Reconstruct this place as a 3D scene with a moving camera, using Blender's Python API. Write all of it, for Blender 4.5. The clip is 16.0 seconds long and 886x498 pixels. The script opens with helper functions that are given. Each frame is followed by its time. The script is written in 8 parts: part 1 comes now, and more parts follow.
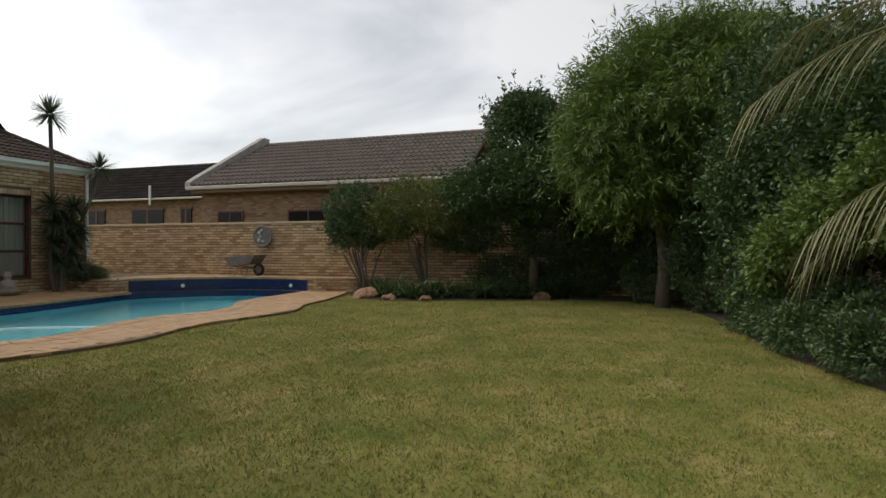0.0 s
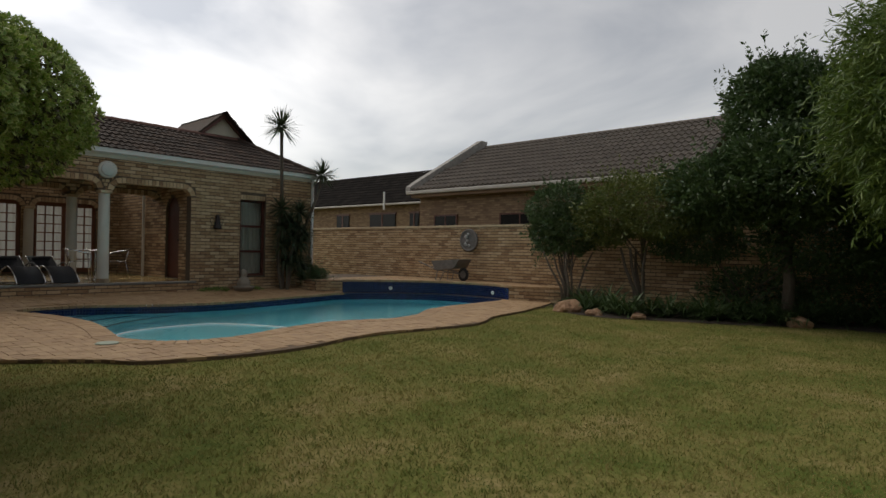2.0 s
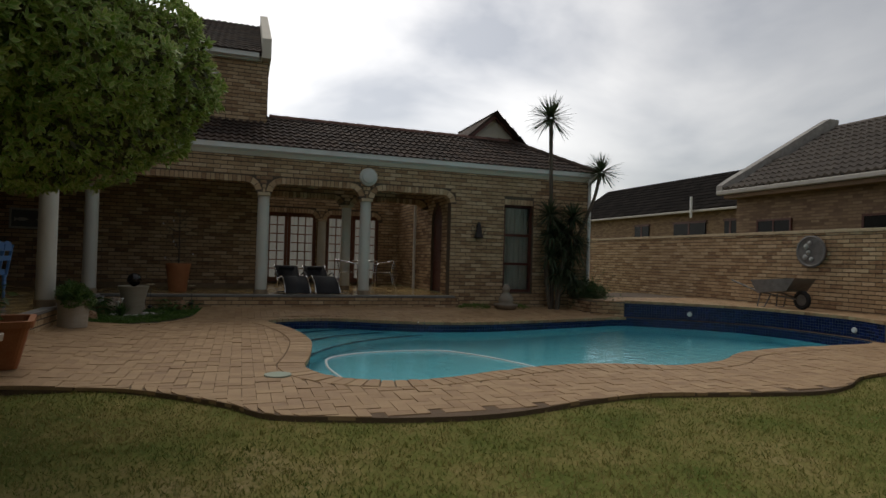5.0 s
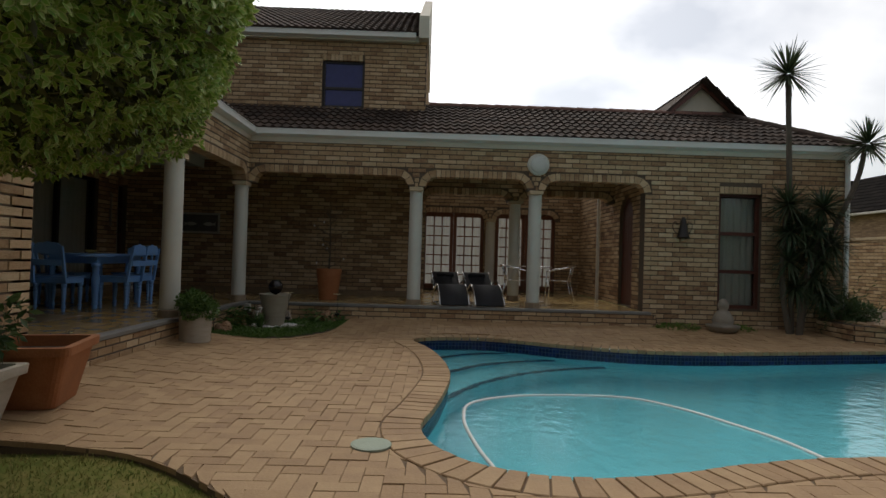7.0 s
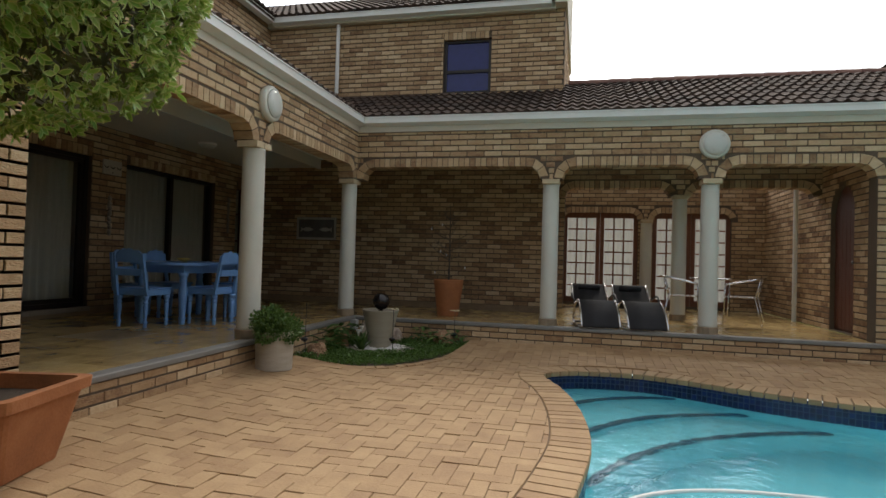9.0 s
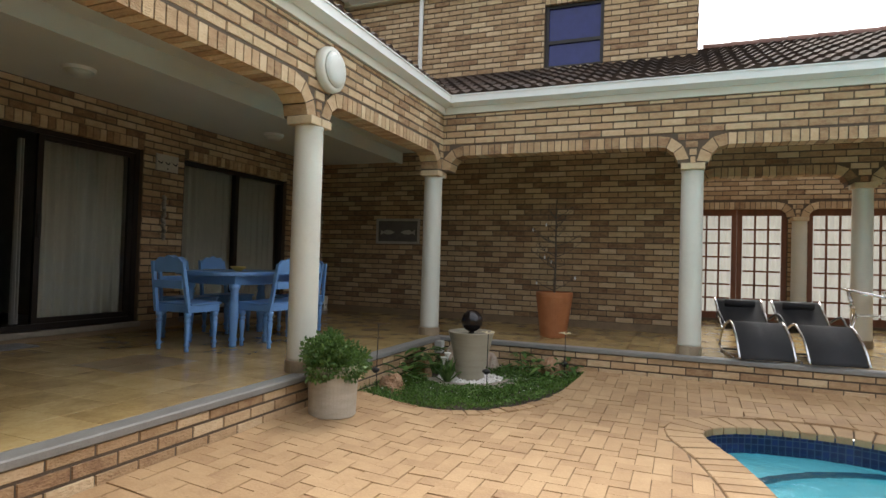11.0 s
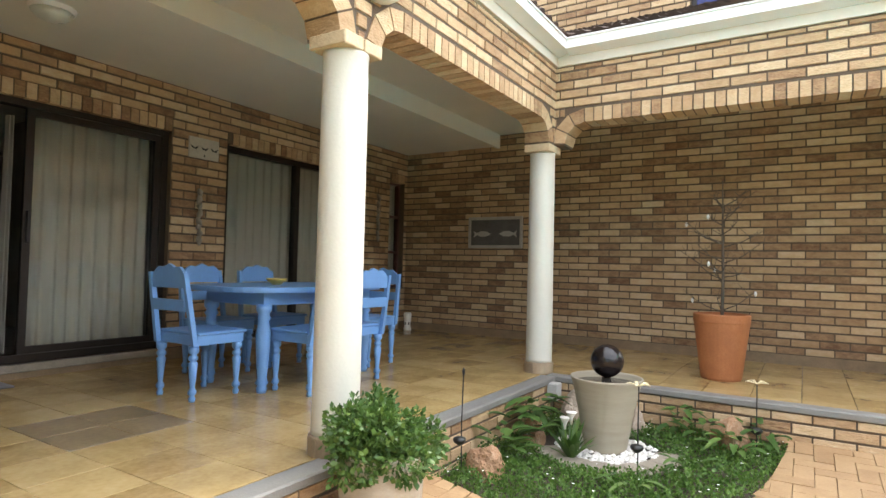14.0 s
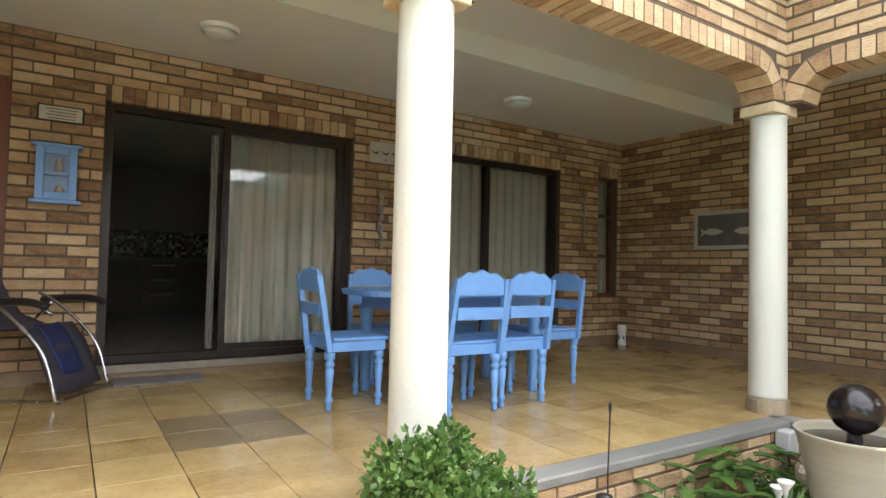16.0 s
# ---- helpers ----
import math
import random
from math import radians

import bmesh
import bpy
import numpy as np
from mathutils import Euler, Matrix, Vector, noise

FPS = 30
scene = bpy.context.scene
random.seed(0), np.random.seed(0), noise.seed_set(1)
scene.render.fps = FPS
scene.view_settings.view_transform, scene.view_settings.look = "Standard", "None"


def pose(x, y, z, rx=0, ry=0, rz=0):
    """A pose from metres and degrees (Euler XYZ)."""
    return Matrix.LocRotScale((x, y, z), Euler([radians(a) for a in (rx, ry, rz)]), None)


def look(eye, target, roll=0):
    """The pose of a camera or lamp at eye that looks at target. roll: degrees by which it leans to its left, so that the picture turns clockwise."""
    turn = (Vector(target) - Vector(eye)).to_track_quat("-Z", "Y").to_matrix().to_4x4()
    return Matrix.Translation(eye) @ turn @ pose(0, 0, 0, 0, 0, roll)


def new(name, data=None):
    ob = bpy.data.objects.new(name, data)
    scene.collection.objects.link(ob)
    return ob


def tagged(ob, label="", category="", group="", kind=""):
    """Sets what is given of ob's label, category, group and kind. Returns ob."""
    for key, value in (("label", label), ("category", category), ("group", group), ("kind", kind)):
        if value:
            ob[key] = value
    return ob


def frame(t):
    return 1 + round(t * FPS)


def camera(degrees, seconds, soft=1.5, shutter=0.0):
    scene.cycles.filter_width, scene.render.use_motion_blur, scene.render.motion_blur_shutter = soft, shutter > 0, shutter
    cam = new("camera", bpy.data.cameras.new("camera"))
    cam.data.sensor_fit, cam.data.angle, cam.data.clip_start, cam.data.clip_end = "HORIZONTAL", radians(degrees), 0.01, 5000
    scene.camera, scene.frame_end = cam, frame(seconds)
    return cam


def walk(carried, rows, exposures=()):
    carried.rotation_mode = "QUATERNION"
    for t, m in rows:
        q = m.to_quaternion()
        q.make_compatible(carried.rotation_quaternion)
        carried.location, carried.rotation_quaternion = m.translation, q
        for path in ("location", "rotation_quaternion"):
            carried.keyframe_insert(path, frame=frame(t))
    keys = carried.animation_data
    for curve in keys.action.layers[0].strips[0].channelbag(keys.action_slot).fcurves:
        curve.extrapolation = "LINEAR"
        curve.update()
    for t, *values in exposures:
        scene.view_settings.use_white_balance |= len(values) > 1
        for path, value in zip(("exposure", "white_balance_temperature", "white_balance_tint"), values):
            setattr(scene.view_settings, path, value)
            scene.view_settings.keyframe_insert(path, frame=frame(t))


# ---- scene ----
cam = camera(74.7, 16.0)
PATH = [
    (0, (-1.382, 0.924, 1.117), (-2.016, 2.821, 1.117), -0.0),
    (0.5, (-1.426, 1.379, 1.091), (-2.225, 3.212, 1.097), 0.4),
    (1, (-1.395, 1.677, 1.114), (-2.371, 3.422, 1.119), 0.7),
    (1.5, (-1.419, 2.124, 1.133), (-2.619, 3.723, 1.139), 0.9),
    (2, (-1.49, 2.565, 1.168), (-2.808, 4.069, 1.175), 1.1),
    (2.5, (-1.641, 3.03, 1.17), (-3.068, 4.431, 1.193), 1.1),
    (3, (-1.781, 3.431, 1.16), (-3.302, 4.73, 1.184), 1.3),
    (3.5, (-2.009, 3.834, 1.159), (-3.628, 5.007, 1.184), 1.4),
    (4, (-2.373, 4.207, 1.124), (-4.107, 5.203, 1.153), 1.5),
    (6.5, (-4.908, 5.305, 1.161), (-6.899, 5.499, 1.192), 1.7),
    (7, (-5.403, 5.461, 1.161), (-7.402, 5.496, 1.19), 1.7),
    (7.5, (-5.884, 5.568, 1.186), (-7.882, 5.468, 1.214), 1.6),
    (8, (-6.326, 5.639, 1.189), (-8.311, 5.397, 1.22), 1.6),
    (8.5, (-6.76, 5.62, 1.2), (-8.727, 5.257, 1.235), 1.7),
    (9, (-7.213, 5.573, 1.192), (-9.159, 5.111, 1.23), 1.7),
    (11.5, (-8.957, 4.861, 1.243), (-10.799, 4.084, 1.291), 1.7),
    (12, (-9.182, 4.688, 1.247), (-11.022, 3.906, 1.3), 1.7),
    (12.5, (-9.423, 4.492, 1.275), (-11.257, 3.695, 1.33), 1.7),
    (13, (-9.699, 4.314, 1.293), (-11.521, 3.491, 1.346), 1.7),
    (13.5, (-10.079, 4.219, 1.287), (-11.86, 3.312, 1.346), 1.6),
    (14, (-10.438, 4.197, 1.243), (-12.134, 3.138, 1.305), 1.4),
    (14.5, (-10.76, 4.239, 1.224), (-12.311, 2.979, 1.291), 1.2),
    (15, (-11.055, 4.298, 1.202), (-12.45, 2.867, 1.269), 1.1),
    (15.5, (-11.272, 4.304, 1.197), (-12.528, 2.75, 1.269), 1.1),
    (16, (-11.409, 4.254, 1.216), (-12.494, 2.575, 1.288), 1.3),
]
walk(cam, [(t, look(eye, target, roll)) for t, eye, target, roll in PATH], [(0, -0.2, 7000, 10), (1.5, -0.6, 7000, 10), (4, -1.02, 6900, 10), (6.5, -0.76, 6900, 10), (7.5, -0.38, 6900, 10), (9, 0.4, 6900, 10), (11.5, 1.70, 6800, 10), (13, 2.43, 6800, 10), (15, 3.0, 6800, 10), (16, 3.03, 6800, 10)])

# ---- light ----
SUN_EL, SUN_AZ = radians(52), radians(-95)
world = bpy.data.worlds.new("overcast_sky")
scene.world = world
world.use_nodes = True
wn, wl = world.node_tree.nodes, world.node_tree.links
wn.clear()


def wnode(kind, **kw):
    n = wn.new(kind)
    for k, v in kw.items():
        n.inputs[k].default_value = v
    return n


w_sky = wn.new("ShaderNodeTexSky")
w_sky.sky_type, w_sky.sun_disc, w_sky.sun_elevation, w_sky.sun_rotation = "NISHITA", False, SUN_EL, SUN_AZ
w_co = wn.new("ShaderNodeTexCoord")
w_map = wn.new("ShaderNodeMapping")
w_map.inputs["Scale"].default_value = (1.0, 1.0, 2.6)
w_n1 = wnode("ShaderNodeTexNoise", Scale=1.6, Detail=6.0, Roughness=0.5, Distortion=0.4)
w_ramp = wn.new("ShaderNodeValToRGB")
w_ramp.color_ramp.elements[0].position, w_ramp.color_ramp.elements[0].color = 0.38, (0.38, 0.395, 0.425, 1)
w_ramp.color_ramp.elements[1].position, w_ramp.color_ramp.elements[1].color = 0.63, (1.0, 0.99, 0.98, 1)
w_bg1 = wnode("ShaderNodeBackground", Strength=0.06)
w_bg2 = wnode("ShaderNodeBackground", Strength=0.85)
w_add = wn.new("ShaderNodeAddShader")
w_out = wn.new("ShaderNodeOutputWorld")
wl.new(w_sky.outputs[0], w_bg1.inputs[0])
wl.new(w_co.outputs["Generated"], w_map.inputs[0])
wl.new(w_map.outputs[0], w_n1.inputs["Vector"])
wl.new(w_n1.outputs[0], w_ramp.inputs[0])
# the cloud is brighter towards the hidden sun
w_dot = wn.new("ShaderNodeVectorMath")
w_dot.operation = "DOT_PRODUCT"
w_dot.inputs[1].default_value = (-0.94, -0.08, 0.33)
wl.new(w_co.outputs["Generated"], w_dot.inputs[0])
w_glow = wn.new("ShaderNodeMapRange")
w_glow.inputs["From Min"].default_value, w_glow.inputs["From Max"].default_value = -0.5, 1.0
w_curve = wn.new("ShaderNodeValToRGB")
for k_, (p_, v_) in enumerate(((0.0, 0.18), (0.33, 0.28), (0.5, 0.295), (0.667, 0.325), (0.733, 0.38), (0.833, 0.55), (0.913, 0.81), (1.0, 1.0))):
    e_ = w_curve.color_ramp.elements[k_] if k_ < 2 else w_curve.color_ramp.elements.new(p_)
    e_.position, e_.color = p_, (v_, v_, v_, 1)
w_gain = wn.new("ShaderNodeMath")
w_gain.operation = "MULTIPLY"
w_gain.inputs[1].default_value = 3.2
wl.new(w_dot.outputs["Value"], w_glow.inputs["Value"])
wl.new(w_glow.outputs[0], w_curve.inputs[0])
wl.new(w_curve.outputs[0], w_gain.inputs[0])
w_mul = wn.new("ShaderNodeMix")
w_mul.data_type, w_mul.blend_type = "RGBA", "MULTIPLY"
w_mul.inputs["Factor"].default_value = 1.0
wl.new(w_ramp.outputs[0], w_mul.inputs[6])
wl.new(w_gain.outputs[0], w_mul.inputs[7])
wl.new(w_mul.outputs[2], w_bg2.inputs[0])
wl.new(w_bg1.outputs[0], w_add.inputs[0])
wl.new(w_bg2.outputs[0], w_add.inputs[1])
wl.new(w_add.outputs[0], w_out.inputs[0])

sun = new("sun", bpy.data.lights.new("sun", "SUN"))
sun.data.energy, sun.data.angle, sun.data.color = 1.5, radians(35), (1.0, 0.95, 0.88)
sun.matrix_world = look((0, 0, 30), (30 * math.cos(SUN_EL) / math.sin(SUN_EL) * math.sin(-SUN_AZ), -30 * math.cos(SUN_EL) / math.sin(SUN_EL) * math.cos(SUN_AZ), 0))


# ---- materials ----
def ramp_node(nt, stops):
    r = nt.nodes.new("ShaderNodeValToRGB")
    els = r.color_ramp.elements
    while len(els) < len(stops):
        els.new(0.5)
    for e, (p, c) in zip(els, stops):
        e.position, e.color = p, (*c, 1)
    return r


def make_mat(name, stops, rough=0.7, scale=8.0, fine=60.0, bump=0.3, metal=0.0, pieces=0.0, stretch=(1, 1, 1), spec=0.5, dist=0.01, coat=0.0, alpha=1.0):
    """stops: colours from low to high of a two-scale noise; pieces: how far each island or object differs."""
    m = bpy.data.materials.new(name)
    m.use_nodes = True
    nt = m.node_tree
    b = nt.nodes["Principled BSDF"]
    tc = nt.nodes.new("ShaderNodeTexCoord")
    mp = nt.nodes.new("ShaderNodeMapping")
    mp.inputs["Scale"].default_value = stretch
    geo = nt.nodes.new("ShaderNodeNewGeometry")
    nt.links.new(geo.outputs["Position"], mp.inputs[0])
    n1 = nt.nodes.new("ShaderNodeTexNoise")
    n1.inputs["Scale"].default_value, n1.inputs["Detail"].default_value, n1.inputs["Roughness"].default_value = scale, 5, 0.6
    n2 = nt.nodes.new("ShaderNodeTexNoise")
    n2.inputs["Scale"].default_value, n2.inputs["Detail"].default_value = fine, 3
    for n in (n1, n2):
        nt.links.new(mp.outputs[0], n.inputs["Vector"])

    def math_node(op, a, c, clamp=False):
        q = nt.nodes.new("ShaderNodeMath")
        q.operation, q.use_clamp = op, clamp
        for i, v in enumerate((a, c)):
            if isinstance(v, (int, float)):
                q.inputs[i].default_value = v
            else:
                nt.links.new(v, q.inputs[i])
        return q.outputs[0]

    val = math_node("ADD", math_node("MULTIPLY", n1.outputs[0], 0.7), math_node("MULTIPLY", n2.outputs[0], 0.3))
    val = math_node("ADD", math_node("MULTIPLY", math_node("SUBTRACT", val, 0.5), 1.6), 0.5, True)
    if pieces:
        oi = nt.nodes.new("ShaderNodeObjectInfo")
        rnd = math_node("FRACT", math_node("ADD", geo.outputs["Random Per Island"], oi.outputs["Random"]), 0.0)
        val = math_node("ADD", math_node("MULTIPLY", val, 1 - pieces), math_node("MULTIPLY", rnd, pieces), True)
    r = ramp_node(nt, stops)
    nt.links.new(val, r.inputs[0])
    nt.links.new(r.outputs[0], b.inputs["Base Color"])
    b.inputs["Roughness"].default_value, b.inputs["Metallic"].default_value = rough, metal
    b.inputs["Specular IOR Level"].default_value = spec
    b.inputs["Coat Weight"].default_value = coat
    b.inputs["Alpha"].default_value = alpha
    rr = math_node("ADD", math_node("MULTIPLY", n1.outputs[0], 0.2), rough - 0.1, True)
    nt.links.new(rr, b.inputs["Roughness"])
    if bump:
        bp = nt.nodes.new("ShaderNodeBump")
        bp.inputs["Strength"].default_value, bp.inputs["Distance"].default_value = bump, dist
        nt.links.new(n2.outputs[0], bp.inputs["Height"])
        nt.links.new(bp.outputs[0], b.inputs["Normal"])
    return m


def plain(name, c, rough=0.5, metal=0.0, var=0.12, **kw):
    lo = tuple(v * (1 - var) for v in c)
    hi = tuple(min(1, v * (1 + var)) for v in c)
    return make_mat(name, [(0.2, lo), (0.8, hi)], rough, metal=metal, **kw)


M_BRICK = make_mat("yellow_face_brick", [(0.0, (0.125, 0.062, 0.036)), (0.16, (0.22, 0.118, 0.062)), (0.34, (0.385, 0.248, 0.134)), (0.6, (0.52, 0.362, 0.208)), (0.84, (0.64, 0.49, 0.31)), (1.0, (0.58, 0.485, 0.37))], 0.88, 10, 45, 1.0, pieces=0.5, dist=0.010, stretch=(1, 1, 2))
M_BRICK_DK = make_mat("brown_face_brick", [(0.0, (0.095, 0.05, 0.031)), (0.2, (0.20, 0.112, 0.06)), (0.4, (0.37, 0.235, 0.128)), (0.66, (0.52, 0.365, 0.21)), (0.88, (0.63, 0.49, 0.32)), (1.0, (0.58, 0.49, 0.39))], 0.88, 10, 45, 1.0, pieces=0.55, dist=0.010, stretch=(1, 1, 2))
M_MORTAR = plain("grey_brown_mortar", (0.115, 0.085, 0.058), 0.95, scale=20, fine=150, bump=0.6)
M_MORTAR_DK = plain("dark_mortar", (0.12, 0.088, 0.058), 0.95, scale=20, fine=150, bump=0.6)
M_PAVER = make_mat("tan_clay_paver", [(0.0, (0.16, 0.088, 0.044)), (0.25, (0.29, 0.172, 0.084)), (0.55, (0.385, 0.247, 0.126)), (0.85, (0.46, 0.312, 0.168)), (1.0, (0.52, 0.375, 0.23))], 0.72, 5, 60, 0.5, pieces=0.3, dist=0.006)
M_SAND = plain("paver_bedding", (0.15, 0.10, 0.06), 0.95, scale=15, fine=200, bump=0.5)
M_PLASTER = plain("cream_plaster", (0.62, 0.58, 0.48), 0.8, var=0.06, scale=3, fine=120, bump=0.12)
M_COLUMN = plain("cream_column_paint", (0.61, 0.60, 0.525), 0.55, var=0.05, scale=3, fine=60, bump=0.15)
M_CEIL = plain("white_ceiling_paint", (0.645, 0.635, 0.56), 0.8, var=0.04, scale=2, fine=100, bump=0.08)
M_GUTTER = plain("white_gutter_paint", (0.74, 0.74, 0.71), 0.4, var=0.05, scale=4, fine=60, bump=0.06)
M_EAVE = plain("dull_cream_eaves_paint", (0.44, 0.41, 0.36), 0.6, var=0.12, scale=4, fine=60, bump=0.08)
M_TILE = make_mat("yellow_brown_glazed_floor_tile", [(0.0, (0.17, 0.105, 0.042)), (0.3, (0.33, 0.22, 0.09)), (0.6, (0.47, 0.335, 0.148)), (1.0, (0.60, 0.46, 0.25))], 0.2, 4.5, 40, 0.06, pieces=0.3, dist=0.003)
M_GROUT = plain("tile_grout", (0.12, 0.085, 0.05), 0.9)
M_NOSING = plain("grey_step_nosing", (0.20, 0.195, 0.182), 0.55, var=0.15, scale=6, fine=90)
M_ROOF = make_mat("brown_concrete_roof_tile", [(0.0, (0.028, 0.021, 0.018)), (0.4, (0.045, 0.033, 0.027)), (0.75, (0.07, 0.048, 0.037)), (1.0, (0.10, 0.065, 0.048))], 0.8, 6, 70, 0.5, pieces=0.5, dist=0.006, spec=0.12)
M_ROOF_RED = make_mat("red_brown_ridge_tile", [(0.0, (0.10, 0.05, 0.04)), (0.5, (0.17, 0.085, 0.065)), (1.0, (0.23, 0.125, 0.095))], 0.8, 8, 70, 0.5, pieces=0.4)
M_ROOF_FAR = make_mat("charcoal_roof_tile", [(0.0, (0.014, 0.013, 0.012)), (0.5, (0.024, 0.021, 0.019)), (1.0, (0.040, 0.034, 0.030))], 0.9, 6, 60, 0.5, pieces=0.5, spec=0.04)
M_ROOF_NB = make_mat("grey_brown_roof_tile", [(0.0, (0.085, 0.072, 0.06)), (0.5, (0.15, 0.127, 0.105)), (1.0, (0.23, 0.195, 0.16))], 0.7, 4, 60, 0.5, pieces=0.2, spec=0.25)
M_GRASS = make_mat("mown_lawn_grass", [(0.22, (0.07, 0.11, 0.022)), (0.42, (0.14, 0.155, 0.04)), (0.6, (0.225, 0.195, 0.068)), (0.8, (0.33, 0.26, 0.13))], 0.95, 1.3, 30, 0.3, pieces=0.0, dist=0.01, spec=0.05)
M_SOIL = plain("dark_garden_soil", (0.05, 0.036, 0.025), 0.95, var=0.4, scale=12, fine=120, bump=0.8)
M_WOODDK = plain("dark_red_stained_wood", (0.10, 0.03, 0.018), 0.45, var=0.3, scale=4, fine=40, stretch=(6, 6, 0.6))
M_WOODRED = plain("brown_stained_door_frame", (0.17, 0.06, 0.03), 0.45, var=0.25, scale=4, fine=40, stretch=(6, 6, 0.6))
M_BRONZE = plain("dark_bronze_aluminium", (0.022, 0.017, 0.014), 0.4, metal=0.3, var=0.1)
M_BLUE = plain("cornflower_blue_paint", (0.15, 0.325, 0.64), 0.42, var=0.07, scale=5, fine=50, bump=0.08)
M_MOSAIC = make_mat("cobalt_mosaic_tile", [(0.0, (0.005, 0.008, 0.035)), (0.6, (0.008, 0.015, 0.08)), (1.0, (0.022, 0.04, 0.17))], 0.2, 6, 30, 0.05, pieces=0.7)
M_POOL = plain("pale_blue_pool_plaster", (0.30, 0.66, 0.72), 0.8, var=0.06, scale=1.5, fine=40, bump=0.1)
M_POOLLINE = plain("dark_step_edge_tile", (0.03, 0.09, 0.14), 0.5)
M_BLACK = plain("black_mesh_fabric", (0.017, 0.017, 0.019), 0.75, var=0.3, scale=20, fine=300, bump=0.3)
M_BLACKPL = plain("black_plastic", (0.014, 0.014, 0.014), 0.4)
M_STEEL = plain("polished_aluminium_tube", (0.62, 0.62, 0.63), 0.25, metal=1.0, var=0.05)
M_TERRA = make_mat("terracotta_clay", [(0.0, (0.21, 0.075, 0.027)), (0.5, (0.34, 0.125, 0.045)), (1.0, (0.45, 0.19, 0.08))], 0.75, 5, 70, 0.25)
M_POTGREY = make_mat("weathered_cement_pot", [(0.0, (0.34, 0.29, 0.22)), (0.5, (0.45, 0.40, 0.32)), (1.0, (0.55, 0.50, 0.42))], 0.8, 5, 80, 0.3, stretch=(1, 1, 4))
M_POTSTONE = make_mat("ribbed_stoneware", [(0.0, (0.27, 0.23, 0.165)), (0.5, (0.36, 0.32, 0.24)), (1.0, (0.43, 0.39, 0.30))], 0.65, 2.5, 90, 0.25, stretch=(1, 1, 9))
M_ROCK = make_mat("brown_garden_rock", [(0.0, (0.16, 0.085, 0.045)), (0.5, (0.33, 0.19, 0.105)), (1.0, (0.52, 0.40, 0.28))], 0.85, 9, 60, 0.8, dist=0.02)
M_ROCKPALE = make_mat("pale_pink_garden_rock", [(0.0, (0.26, 0.17, 0.12)), (0.45, (0.46, 0.36, 0.28)), (1.0, (0.62, 0.55, 0.46))], 0.85, 7, 60, 0.8, dist=0.02)
M_PEBBLE = make_mat("white_pebble", [(0.0, (0.55, 0.52, 0.47)), (1.0, (0.82, 0.80, 0.76))], 0.6, 12, 60, 0.1, pieces=0.6)
M_CURTAIN = plain("beige_curtain_cloth", (0.52, 0.49, 0.41), 0.9, var=0.08, scale=4, fine=150, stretch=(8, 8, 0.5))
M_WHITE = plain("white_paint", (0.78, 0.77, 0.74), 0.5, var=0.05)
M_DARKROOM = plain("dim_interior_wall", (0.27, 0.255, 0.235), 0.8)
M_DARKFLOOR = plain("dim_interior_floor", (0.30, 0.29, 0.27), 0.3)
M_BARK = make_mat("grey_brown_bark", [(0.0, (0.06, 0.045, 0.033)), (0.5, (0.12, 0.095, 0.07)), (1.0, (0.20, 0.165, 0.125))], 0.9, 12, 60, 0.8, stretch=(3, 3, 0.6), dist=0.02)
M_RUBBER = plain("black_rubber", (0.02, 0.02, 0.02), 0.85)
M_GREYSTEEL = plain("weathered_grey_steel", (0.17, 0.16, 0.15), 0.55, metal=0.4, var=0.3, scale=8)
M_SLATE = plain("grey_stone_slab", (0.27, 0.235, 0.185), 0.85, var=0.2, scale=8)
M_NBWALL = make_mat("neighbour_brown_brick", [(0.0, (0.12, 0.075, 0.045)), (0.35, (0.22, 0.14, 0.085)), (0.7, (0.31, 0.21, 0.125)), (1.0, (0.38, 0.28, 0.18))], 0.9, 5, 60, 0.4, pieces=0.6)
M_SPHERE = plain("polished_black_granite", (0.012, 0.009, 0.009), 0.06, var=0.3)
M_GOLDFL = plain("pale_cream_petal", (0.75, 0.66, 0.42), 0.6)


def leaf_mat(name, stops, rough=0.5, trans=0.25, wave=1.3, pieces=0.6):
    m = make_mat(name, stops, rough, wave, 14, 0.0, pieces=pieces)
    b = m.node_tree.nodes["Principled BSDF"]
    t = m.node_tree.nodes.new("ShaderNodeBsdfTranslucent")
    mix = m.node_tree.nodes.new("ShaderNodeMixShader")
    mix.inputs[0].default_value = trans
    out = m.node_tree.nodes["Material Output"]
    m.node_tree.links.new(b.inputs["Base Color"].links[0].from_socket, t.inputs[0])
    m.node_tree.links.new(b.outputs[0], mix.inputs[1])
    m.node_tree.links.new(t.outputs[0], mix.inputs[2])
    m.node_tree.links.new(mix.outputs[0], out.inputs[0])
    return m


M_CURTAINW = leaf_mat("white_lace_curtain", [(0.2, (0.40, 0.39, 0.365)), (0.8, (0.50, 0.49, 0.46))], 0.9, 0.35)
M_BLADE = leaf_mat("grass_blade", [(0.18, (0.085, 0.14, 0.025)), (0.40, (0.175, 0.20, 0.046)), (0.6, (0.29, 0.25, 0.08)), (0.82, (0.45, 0.365, 0.165))], 0.8, 0.25, 1.1, 0.35)
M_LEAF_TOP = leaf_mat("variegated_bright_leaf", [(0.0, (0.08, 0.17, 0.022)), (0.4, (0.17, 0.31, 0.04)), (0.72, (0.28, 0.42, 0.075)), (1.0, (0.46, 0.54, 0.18))])
